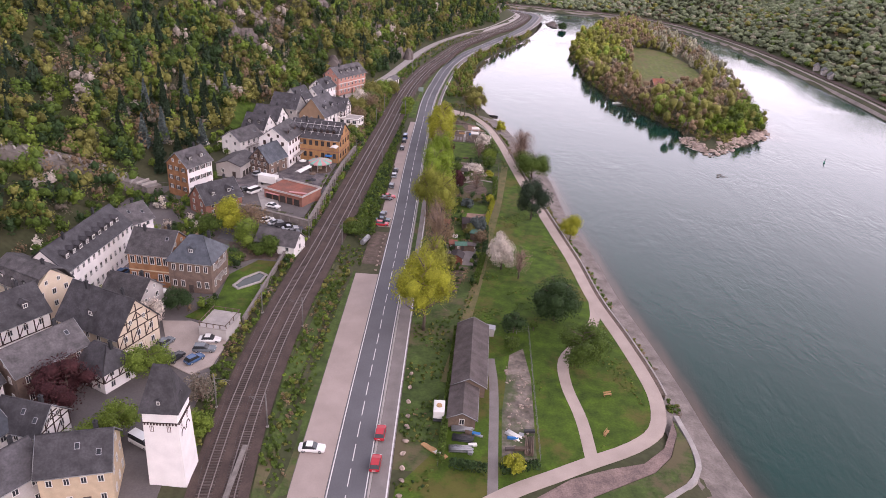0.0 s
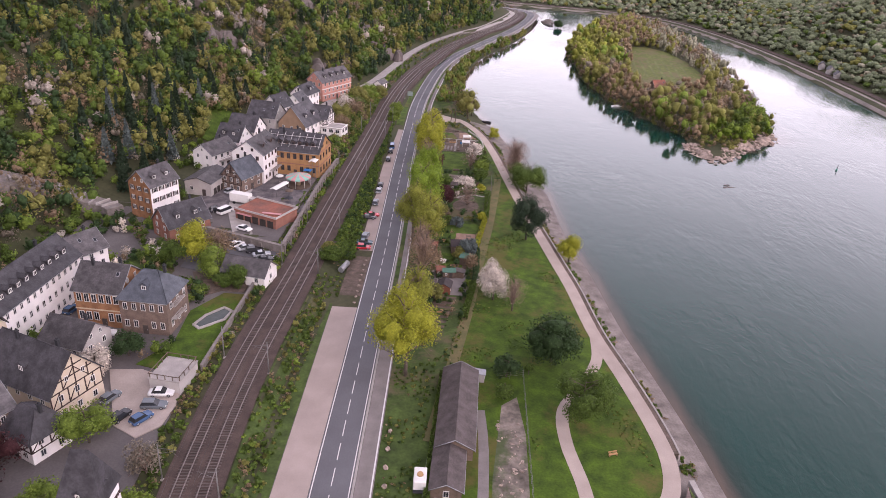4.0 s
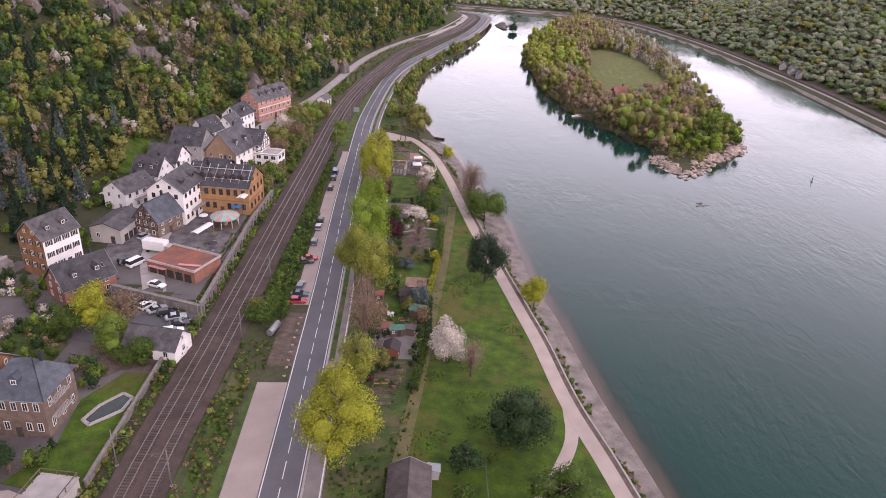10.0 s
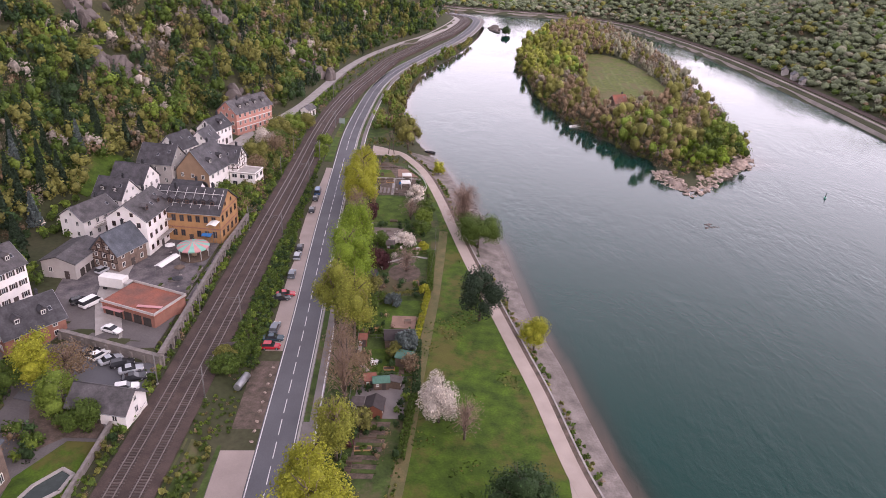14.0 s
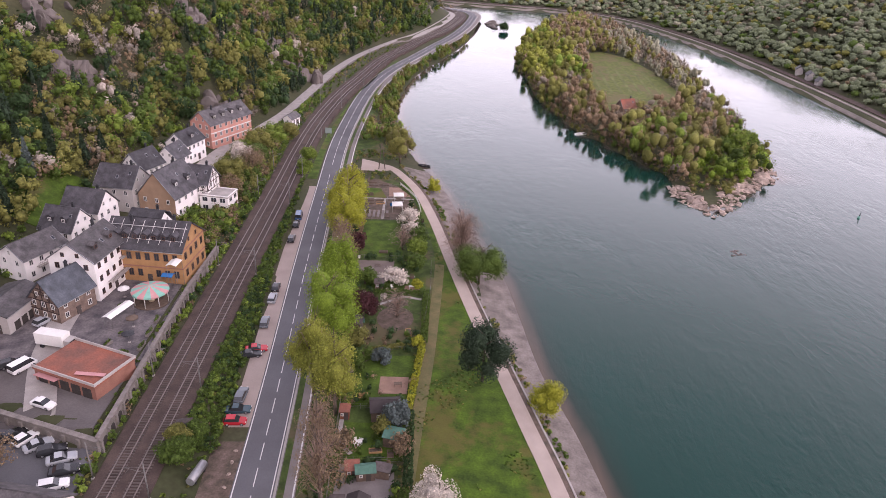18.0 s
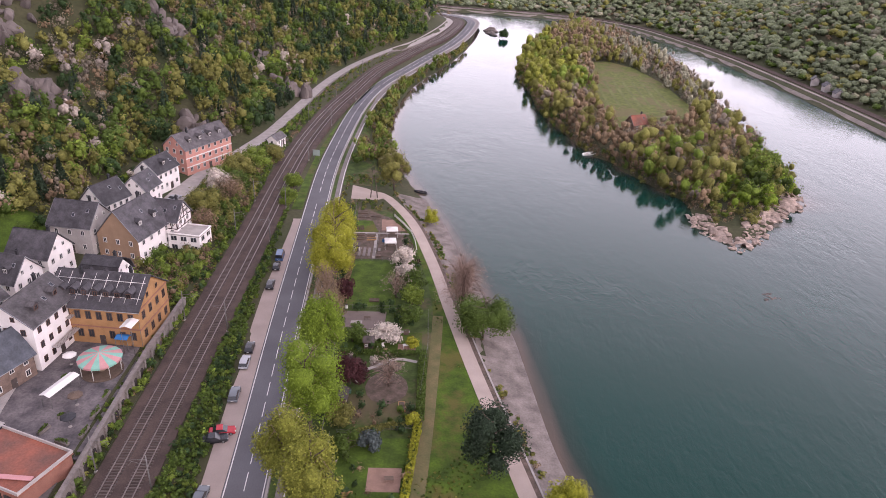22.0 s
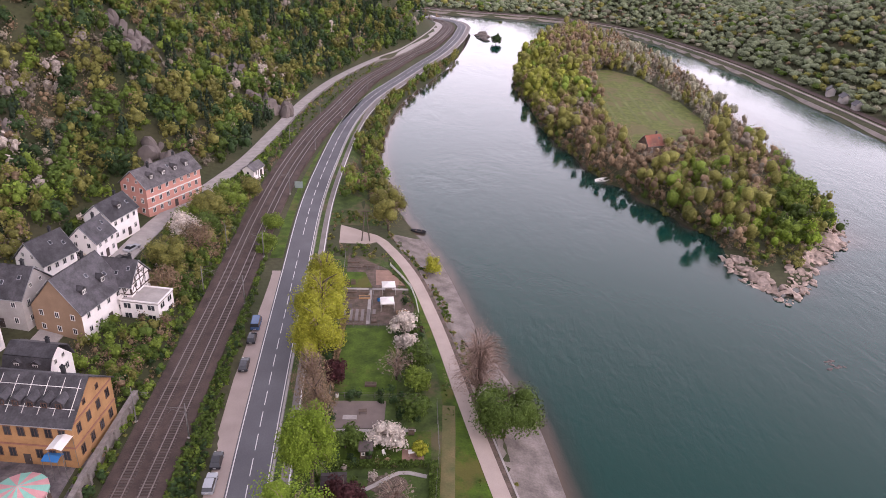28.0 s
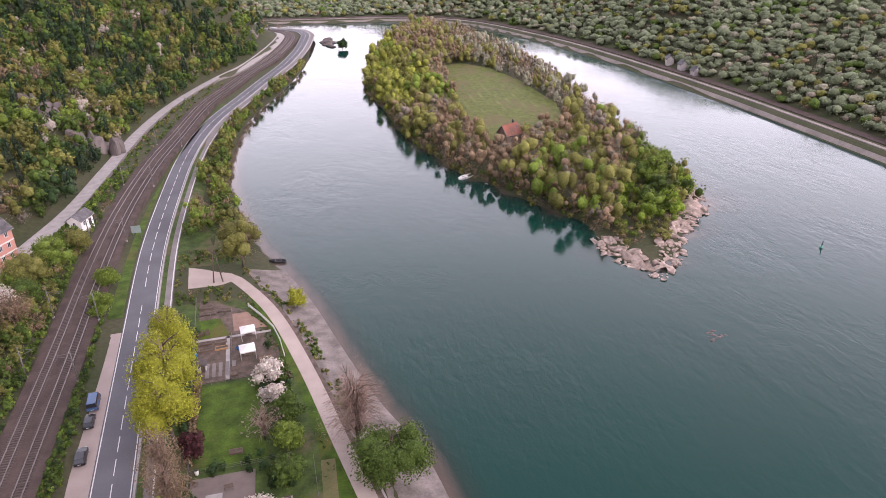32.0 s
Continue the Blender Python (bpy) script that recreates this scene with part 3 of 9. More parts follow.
drape("grass_bank", RAILWAY, 6.2, ROAD, -0.6, 318, 520, BRIGHTGRASS, "bright green grass bank beside the road", "verge", 0.06, 4)
drape("grass_strip", ROAD, 7.3, ROAD, 8.4, 170, 470, VERGE, "narrow grass strip beside the cycle path", "verge", 0.09, 2)
sheet("side_road", [(-40, 66), (-20.5, 66), (-21, 84), (-27, 83), (-36, 76)], ROAD_Z + 0.1, ASPHALT, "grey side road that passes below the railway", "road")
sheet("car_park", [(-70, 172), (-47.6, 167), (-47.6, 184.6), (-70, 191.6)], 4.92, ASPHALT, "grey asphalt car park below a wall", "car park")
sheet("yard", [(-66, 128.5), (-57.5, 113), (-52.5, 110.5), (-49.5, 114), (-49.4, 120), (-50.2, 126), (-60, 129.5)], 4.95, YARD, "pale gravel courtyard with parked cars", "yard")
sheet("garden_lawn", [(-62, 131), (-58, 140), (-59.5, 152), (-55, 161), (-50, 161), (-49.6, 131), (-53, 129)], 4.9, GRASS, "green garden lawn beside a pond", "lawn")
sheet("garden_path", [(-60, 158), (-66, 170), (-58, 172), (-50.5, 165), (-50.5, 162), (-56, 162)], 4.88, SOIL, "brown trodden garden ground", "garden")
FARWALL = material("weathered_embankment", (0.26, 0.225, 0.2), 0.95, 0.3, 0.1, 1.0, 0.3)
sheet("garden_lawn", [(-84, 158), (-70.5, 157), (-70.5, 170), (-79, 180), (-84, 178)], 4.9, VERGE, "overgrown town garden between houses", "garden")
ISLAND_FIELD = [(89, 424), (108, 422), (127, 434), (138, 468), (139, 520), (133, 560), (121, 578), (108, 573), (100, 532), (94, 490), (87, 452)]
FIELD = turf("mown_meadow", (0.07, 0.085, 0.018), (0.105, 0.122, 0.027), (0.135, 0.108, 0.05), 0.14, 0.8)
sheet("meadow", ISLAND_FIELD, 2.75, FIELD, "open green meadow on the island", "meadow")
FIELD2 = material("meadow_swath", (0.12, 0.135, 0.04), 0.95, 0.35, 0.1, 1.2, 0.5)
for k in range(7):
    a = (95 + 5.2 * k, 462)
    sheet("meadow_swath", [(a[0], a[1]), (a[0] + 1.6, a[1]), (a[0] + 6.5, 520), (a[0] + 4.9, 520)], 2.78, FIELD2, "pale mown swath across the island meadow", "mown swath", 0.05)
for name, a, b, mat, label, z in (("far_bank_wall", 0.5, 2.2, FARWALL, "pale stone embankment of the far bank", None), ("far_road", 6.0, 8.0, FARWALL, "pale road along the far bank", None),
                                  ("far_railway", 10.5, 15.5, BALLAST, "brown railway bed on the far bank", None)):
    tagged(strip(name, EASTBANK, a, b, lambda p: height(p) + 0.35, mat, deep=1.2), label, "far bank", kind="structure")
tagged(strip("retaining_wall", UPROAD, 2.7, 3.1, lambda p: height(p) + 0.9, STONE, 380, 640, deep=2.5), "low stone wall beside the village road", "wall", kind="structure")
tagged(strip("grass_edge", np.array([p for p in PATH_LINE if p[1] > 118]), -2.25, -1.3, PARK_Z + 0.07, SOIL, 118, 322), "weedy grass edge beside the footpath", "verge", kind="structure")
tagged(strip("shore_wall", np.array([p for p in PATH_LINE if p[1] > 118]), -2.6, -2.25, PARK_Z + 0.14, CONCRETE, 118, 262, deep=1.6), "pale stone edge between footpath and beach", "wall", kind="structure")


def wall_run(name, a, b, z0, z1, thick, mat, label, buttress=0.0, arches=False):
    """A straight wall with a coping; its face may carry piers and arched plates dark as shaded niches."""
    a, b = Vector((*a, 0)), Vector((*b, 0))
    d = b - a
    top = empty(name, pose(a.x, a.y, 0, 0, 0, math.degrees(math.atan2(d.y, d.x))), label, "wall", kind="structure")
    n = d.length
    bm = bmesh.new()
    box(bm, n, thick, z1 - z0, pose(n / 2, 0, z0))
    part("wall_body", bm, mat, top)
    bm = bmesh.new()
    box(bm, n + 0.1, thick + 0.2, 0.18, pose(n / 2, 0, z1))
    part("coping", bm, STONE, top)
    if buttress:
        k = buttress / 2
        bm = bmesh.new()
        box(bm, 0.6, 0.45, z1 - z0 - 0.3, None, 0.03)
        pier = mesh_of("pier", bm, mat)
        bm = bmesh.new()
        pts = [(-buttress * 0.3, 0), (buttress * 0.3, 0)] + [(buttress * 0.3 * math.cos(t), (z1 - z0) * 0.45 + buttress * 0.3 * math.sin(t)) for t in np.linspace(0, math.pi, 7)]
        lo = [bm.verts.new((x, 0, z)) for x, z in pts]
        bm.faces.new(lo)
        hi = [bm.verts.new((x, 0.1, z)) for x, z in pts]
        for q in range(len(pts)):
            bm.faces.new((lo[q], hi[q], hi[(q + 1) % len(pts)], lo[(q + 1) % len(pts)]))
        # flat plate: the shade of a recess is put into its colour
        niche = mesh_of("niche", bm, DARKNICHE)
        while k < n:
            share("pier", pier, top, pose(k - buttress / 2, -thick / 2 - 0.15, z0))
            if arches:
                share("niche", niche, top, pose(k, -thick / 2 - 0.02, z0 + 0.2))
            k += buttress
    return top


# dark of the painted recess shade, and of the garage doors
DARKNICHE = material("recess_shade_door_dark", (0.05, 0.042, 0.038), 0.95, 0.3, 0.8, 5.0, 0.6)
wall_run("retaining_wall", (-70.5, 191.8), (-47.2, 183.8), 3.6, 7.0, 0.8, STONE, "rubble retaining wall above the car park", 3.0)
wall_run("terrace_wall", (-47.4, 184.2), (-48.4, 236), 3.4, 7.3, 0.7, STONE, "arched stone terrace wall above the railway", 3.2, True)
wall_run("terrace_wall", (-48.4, 236), (-47.6, 256), 3.4, 7.3, 0.7, STONE, "stone terrace wall beside the hotel", 3.2)
wall_run("garden_wall", (-48.8, 131), (-49.2, 165), 3.8, 5.9, 0.4, STONE, "rough garden wall beside the railway")
wall_run("railway_wall", (-33.6, 66), (-35.4, 92), 2.6, 5.2, 0.6, CONCRETE, "pale retaining wall below the railway")


# ---- railway: sleepers, rails, masts ----
def along(line):
    s = np.r_[0, np.cumsum(np.linalg.norm(np.diff(line, axis=0), axis=1))]
    return s


def place_on(line, s, total):
    i = np.searchsorted(total, s).clip(1, len(line) - 1)
    d = line[i] - line[i - 1]
    t = (s - total[i - 1]) / max(total[i] - total[i - 1], 1e-6)
    p = line[i - 1] + d * t
    return p, math.degrees(math.atan2(d[1], d[0]))


rail_len = along(RAILWAY)
s_at = lambda y: float(np.interp(y, RAILWAY[:, 1][:int(len(RAILWAY) * 0.8)], rail_len[:int(len(RAILWAY) * 0.8)]))
for track in (-2.0, 2.0):
    bed = offset(RAILWAY, track)
    tl = along(bed)
    s0, s1 = s_at(74), s_at(640)
    railway = tagged(empty("railway_track", pose(0, 0, 0)), "weathered railway track with dark sleepers", "railway track", "railway tracks", "structure")
    bm = bmesh.new()
    box(bm, 0.26, 2.5, 0.16, None, 0.02)
    sleeper_mesh = mesh_of("sleeper", bm, SLEEPER)
    pts, faces = [], []
    s, count = s0, 0
    while s < s1:
        p, a = place_on(bed, s, tl)
        m = pose(p[0], p[1], RAIL_Z + 0.08, 0, 0, a)
        if count < 290:
            share("sleeper", sleeper_mesh, railway, m)
        else:
            k = len(pts)
            for cx, cy, cz in ((-0.13, -1.25, 0.16), (0.13, -1.25, 0.16), (0.13, 1.25, 0.16), (-0.13, 1.25, 0.16), (-0.13, -1.25, 0), (0.13, -1.25, 0), (0.13, 1.25, 0), (-0.13, 1.25, 0)):
                pts.append(tuple(m @ Vector((cx, cy, cz))))
            faces += [(k, k + 1, k + 2, k + 3), (k, k + 4, k + 5, k + 1), (k + 2, k + 6, k + 7, k + 3), (k, k + 3, k + 7, k + 4), (k + 1, k + 5, k + 6, k + 2)]
        s += 0.66
        count += 1
    tagged(raw("far_sleepers", pts, faces, SLEEPER, railway), kind="stuff")
    for side in (-0.75, 0.75):
        strip("rail", bed, side - 0.075, side + 0.075, RAIL_Z + 0.4, RAIL, 60, 800, deep=0.17, parent=railway)

MAST = material("grey_mast_steel", (0.2, 0.19, 0.18), 0.7, 0.2, 2.0, 10.0, 0.1, metal=0.3)
DARK = material("dark_metal", (0.05, 0.05, 0.055), 0.6, 0.2, 2.0, 10.0, 0.1, metal=0.4)


def catenary_mast(x, y, side):
    top = empty("catenary_mast", pose(x, y, RAIL_Z - 0.3, 0, 0, 0 if side < 0 else 180), "grey steel railway mast with a bracket arm", "railway mast", "railway masts")
    bm = bmesh.new()
    tube(bm, (0, 0, 0), (0, 0, 7.6), 0.15, 0.1, 6)
    part("post", bm, MAST, top)
    bm = bmesh.new()
    tube(bm, (0, 0, 6.8), (3.0, 0, 6.6), 0.05, 0.04, 4)
    tube(bm, (0, 0, 5.6), (2.6, 0, 6.5), 0.04, 0.04, 4)
    tube(bm, (2.2, 0, 6.4), (2.9, 0, 5.5), 0.03, 0.03, 4)
    part("bracket", bm, MAST, top)
    bm = bmesh.new()
    box(bm, 0.5, 0.5, 0.5, None, 0.05)
    part("footing", bm, CONCRETE, top)


for y in (98, 132, 174, 201, 247, 292, 316, 360, 405, 450, 500):
    for off in (-5.1, 5.1):
        line = offset(RAILWAY, off)
        p, a = place_on(line, float(np.interp(y + (0 if off > 0 else 4), line[:int(len(line) * 0.8), 1], along(line)[:int(len(line) * 0.8)])), along(line))
        catenary_mast(p[0], p[1], off)
for off in (-2.0, 2.0):
    line = offset(RAILWAY, off)
    keep = line[(line[:, 1] > 74) & (line[:, 1] < 560)][::3]
    bm = bmesh.new()
    for p, q in zip(keep[:-1], keep[1:]):
        tube(bm, (*p, RAIL_Z + 5.5), (*q, RAIL_Z + 5.5), 0.02, 0.02, 3)
    tagged(part("overhead_wire", bm, DARK), "thin dark overhead railway wire", "wire", "overhead wires")


# ---- trees ----
TWIG = material("pale_brown_twigs", (0.27, 0.19, 0.15), 0.95, 0.2, 2.0, 12.0, 0.2)
BARK = material("grey_brown_bark", (0.115, 0.09, 0.07), 0.95, 0.3, 2.0, 12.0, 0.6)
LEAF = foliage("spring_leaves", None)
rng = np.random.default_rng(7)


def icosphere(level):
    """Corners and faces of a round blob, as arrays."""
    bm = bmesh.new()
    bmesh.ops.create_icosphere(bm, subdivisions=level, radius=1.0)
    v = np.array([q.co[:] for q in bm.verts])
    f = np.array([[q.index for q in p.verts] for p in bm.faces])
    bm.free()
    return v, f


BLOBS = {1: icosphere(1), 2: icosphere(2)}


def lobe_set(n, g):
    """Centres and radii of the n clumps that make up a crown about one unit wide."""
    a, u = g.uniform(0, 2 * np.pi, n), g.uniform(-0.7, 0.95, n)
    c = np.column_stack([np.cos(a) * np.sqrt(1 - u * u), np.sin(a) * np.sqrt(1 - u * u), u]) * g.uniform(0.4, 0.66, (n, 1))
    return c, g.uniform(0.34, 0.52, n)


def leaf_cloud(n, rx, ry, rz, size, lobes=7, hollow=0.45, gen=None, clumps=None):
    """Corners of n leaf quads in a lumpy crown centred on the origin: an array of n x 4 x 3."""
    g = gen or rng
    c, r = clumps or lobe_set(lobes, g)
    k = g.integers(0, len(r), n)
    d = g.normal(size=(n, 3))
    d /= np.linalg.norm(d, axis=1)[:, None]
    p = c[k] + d * (r[k] * g.uniform(hollow, 1.0, n) ** 0.5)[:, None]
    p *= (rx, ry, rz)
    nrm = d + 0.6 * g.normal(size=(n, 3)) + (0, 0, 0.3)
    nrm /= np.linalg.norm(nrm, axis=1)[:, None]
    t = np.cross(nrm, g.normal(size=(n, 3)))
    t /= np.linalg.norm(t, axis=1)[:, None] + 1e-9
    b = np.cross(nrm, t)
    s = size * g.uniform(0.6, 1.35, n)[:, None]
    return np.stack([p - t * s * 0.5 - b * s * 0.3, p + t * s * 0.45 - b * s * 0.38, p + t * s * 0.55 + b * s * 0.34, p - t * s * 0.4 + b * s * 0.42], 1)


def clump_cloud(clumps, level, g, fill=0.9, rough=0.16):
    """The dense, uneven inner clumps of a crown: corners and triangles."""
    v0, f0 = BLOBS[level]
    vs, fs = [], []
    for k, (c, r) in enumerate(zip(*clumps)):
        vs.append(c + v0 * (r * fill * g.uniform(1 - rough, 1 + rough, len(v0)))[:, None] * (1, 1, g.uniform(0.75, 1.0)))
        fs.append(f0 + k * len(v0))
    return np.concatenate(vs), np.concatenate(fs)


def plant_mesh(name, verts, tris, vtint, quads, tints, mat):
    """A mesh of inner clumps (triangles) and loose leaf quads (n x 4 x 3), each with its tint."""
    n, m, q = len(quads), len(verts), len(tris)
    me = bpy.data.meshes.new(name)
    me.vertices.add(m + 4 * n)
    me.vertices.foreach_set("co", np.concatenate([verts.reshape(-1), quads.reshape(-1)]).astype(np.float32))
    me.loops.add(3 * q + 4 * n)
    me.loops.foreach_set("vertex_index", np.concatenate([tris.reshape(-1), m + np.arange(4 * n)]).astype(np.int32))
    me.polygons.add(q + n)
    me.polygons.foreach_set("loop_start", np.concatenate([np.arange(0, 3 * q, 3), 3 * q + np.arange(0, 4 * n, 4)]).astype(np.int32))
    me.polygons.foreach_set("use_smooth", np.concatenate([np.ones(q, bool), np.zeros(n, bool)]))
    col = me.attributes.new("tint", "FLOAT_COLOR", "POINT")
    rgba = np.ones((m + 4 * n, 4), np.float32)
    rgba[:m, :3] = vtint
    rgba[m:, :3] = np.repeat(np.asarray(tints, np.float32), 4, axis=0)
    col.data.foreach_set("color", rgba.reshape(-1))
    me.materials.append(mat)
    me.update(calc_edges=True)
    return me


def quads_mesh(name, quads, tints, mat):
    """A mesh of loose quads (n x 4 x 3) with one tint for each."""
    n = len(quads)
    me = bpy.data.meshes.new(name)
    me.vertices.add(4 * n)
    me.vertices.foreach_set("co", quads.reshape(-1).astype(np.float32))
    me.loops.add(4 * n)
    me.loops.foreach_set("vertex_index", np.arange(4 * n, dtype=np.int32))
    me.polygons.add(n)
    me.polygons.foreach_set("loop_start", np.arange(0, 4 * n, 4, dtype=np.int32))
    col = me.attributes.new("tint", "FLOAT_COLOR", "POINT")
    rgba = np.ones((4 * n, 4), np.float32)
    rgba[:, :3] = np.repeat(np.asarray(tints, np.float32), 4, axis=0)
    col.data.foreach_set("color", rgba.reshape(-1))
    me.materials.append(mat)
    me.update(calc_edges=True)
    return me


SPECIES = {  # tint of the leaves, the scrub's paled for far haze; how dense they stand
    "fresh": ((0.145, 0.205, 0.032), 1.0), "olive": ((0.175, 0.172, 0.046), 0.9), "lime": ((0.235, 0.25, 0.042), 0.9), "green": ((0.078, 0.122, 0.023), 1.0), "spring": ((0.17, 0.25, 0.026), 1.0), "deep": ((0.038, 0.07, 0.024), 1.0),
    "brown": ((0.22, 0.155, 0.095), 0.65), "grey": ((0.21, 0.178, 0.135), 0.55), "blossom": ((0.6, 0.53, 0.46), 0.85), "conifer": ((0.032, 0.052, 0.029), 1.2),
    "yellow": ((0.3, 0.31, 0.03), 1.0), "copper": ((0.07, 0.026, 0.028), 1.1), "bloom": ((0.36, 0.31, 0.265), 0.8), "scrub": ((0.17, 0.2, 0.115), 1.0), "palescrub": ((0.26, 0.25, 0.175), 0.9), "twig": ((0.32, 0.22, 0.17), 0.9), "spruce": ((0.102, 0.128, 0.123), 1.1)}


def limbs(bm, h, r, spread, n, gen, low=0.35):
    """A leaning, tapered trunk with limbs that rise from it."""
    lean = Vector((gen.uniform(-0.05, 0.05) * h, gen.uniform(-0.05, 0.05) * h, 0))
    knots = [Vector((0, 0, -0.4)), lean * 0.3 + Vector((0, 0, h * 0.35)), lean * 0.8 + Vector((0, 0, h * 0.65)), lean + Vector((0, 0, h * 0.93))]
    for k in range(3):
        tube(bm, knots[k], knots[k + 1], r * (1 - 0.3 * k), r * (1 - 0.3 * (k + 1)) + 0.02, 6)
    for k in range(n):
        t = low + (0.9 - low) * k / max(n - 1, 1)
        a = 2.4 * k + gen.uniform(-0.4, 0.4)
        z = h * t
        base = lean * t + Vector((0, 0, z))
        out = Vector((math.cos(a), math.sin(a), 0)) * spread * gen.uniform(0.6, 0.95) * (1.15 - 0.5 * t)
        mid = base + out * 0.5 + Vector((0, 0, h * 0.1))
        tip = base + out + Vector((0, 0, h * gen.uniform(0.16, 0.28)))
        tube(bm, base, mid, r * 0.38, r * 0.24, 5)
        tube(bm, mid, tip, r * 0.24, r * 0.07, 4)
        for s in (-0.5, 0.5):
            side = Vector((-out.y, out.x, 0)) * s * 0.6
            tube(bm, mid, mid + side + (tip - mid) * 0.8, r * 0.16, r * 0.05, 4)


def tree(x, y, h, spread, species, label, leaves=2400, leaf=0.42, base=0.25, group="", category="tree", trunk=0.0, tilt=0.0, twigs=0, z=None, name="tree"):
    """A single tree of height h on the ground: trunk with limbs, and a crown of leaves."""
    gen = np.random.default_rng(int(abs(x) * 131 + abs(y) * 17))
    z = height_at(x, y) if z is None else z
    top = empty(name, pose(x, y, z, 0, 0, gen.uniform(0, 360)), label, category, group)
    bm = bmesh.new()
    limbs(bm, h, trunk or h * 0.022 + 0.06, spread, 9, gen, base)
    part("trunk", bm, BARK, top)
    tint, dense = SPECIES[species]
    n = int(leaves * dense)
    rz = h * (1 - base) / 2 * 1.12
    clumps = lobe_set(15, gen)
    size = np.array((spread * 1.25, spread * 1.25, rz * 1.2))
    quads = leaf_cloud(n, *(size * 1.06), leaf, gen=gen, clumps=clumps, hollow=0.3)
    quads[:, :, 2] += h * base + rz * 0.95
    tone = np.array(tint) * gen.uniform(0.8, 1.2, (n, 1))
    thin = dense < 0.7 or species == "twig"
    verts, tris = (np.zeros((0, 3)), np.zeros((0, 3), int)) if thin else clump_cloud(clumps, 1, gen, 0.66)
    verts = verts * size + (0, 0, h * base + rz * 0.95)
    # inner clumps get 0.9 of the tint: crown's inner shade put into colour
    crown = new("crown", plant_mesh("crown", verts, tris, np.tile(np.array(tint) * 0.9, (len(verts), 1)), quads, tone, LEAF))
    crown.parent = top
    if twigs:
        bm = bmesh.new()
        for k in range(twigs):
            a, e = gen.uniform(0, 2 * np.pi), gen.uniform(0.1, 1.3)
            s = Vector((gen.uniform(-0.3, 0.3), gen.uniform(-0.3, 0.3), h * gen.uniform(base, 0.7)))
            d = Vector((math.cos(a) * math.cos(e) * spread, math.sin(a) * math.cos(e) * spread, math.sin(e) * h * 0.45))
            m = s + d * 0.5 + Vector((0, 0, 0.15 * h))
            tube(bm, s, m, 0.07, 0.045, 3)
            tube(bm, m, s + d, 0.045, 0.015, 3)
        part("twig_growth", bm, TWIG, top)
    return top


def conifer(x, y, h, spread, species, label, group=""):
    gen = np.random.default_rng(int(abs(x) * 91 + abs(y) * 13))
    top = empty("conifer", pose(x, y, height_at(x, y), 0, 0, gen.uniform(0, 360)), label, "conifer", group)
    bm = bmesh.new()
    tube(bm, (0, 0, -0.3), (0, 0, h * 0.95), 0.2 + h * 0.012, 0.03, 6)
    part("trunk", bm, BARK, top)
    n = 1500
    t = gen.uniform(0, 1, n) ** 0.75
    a = gen.uniform(0, 2 * np.pi, n)
    tier = np.abs(((1 - t) * 9) % 1 - 0.5) * 0.7 + 0.65
    r = spread * t * tier * gen.uniform(0.55, 1.0, n)
    p = np.column_stack([np.cos(a) * r, np.sin(a) * r, h * (1 - t * 0.9) - r * 0.25])
    q = leaf_cloud(n, 0.01, 0.01, 0.01, 0.6, gen=gen)
    quads = q - q.mean(1, keepdims=True) + p[:, None]
    tone = np.array(SPECIES[species][0]) * gen.uniform(0.75, 1.25, (n, 1))
    crown = new("crown", quads_mesh("crown", quads, tone, LEAF))
    crown.parent = top
    return top


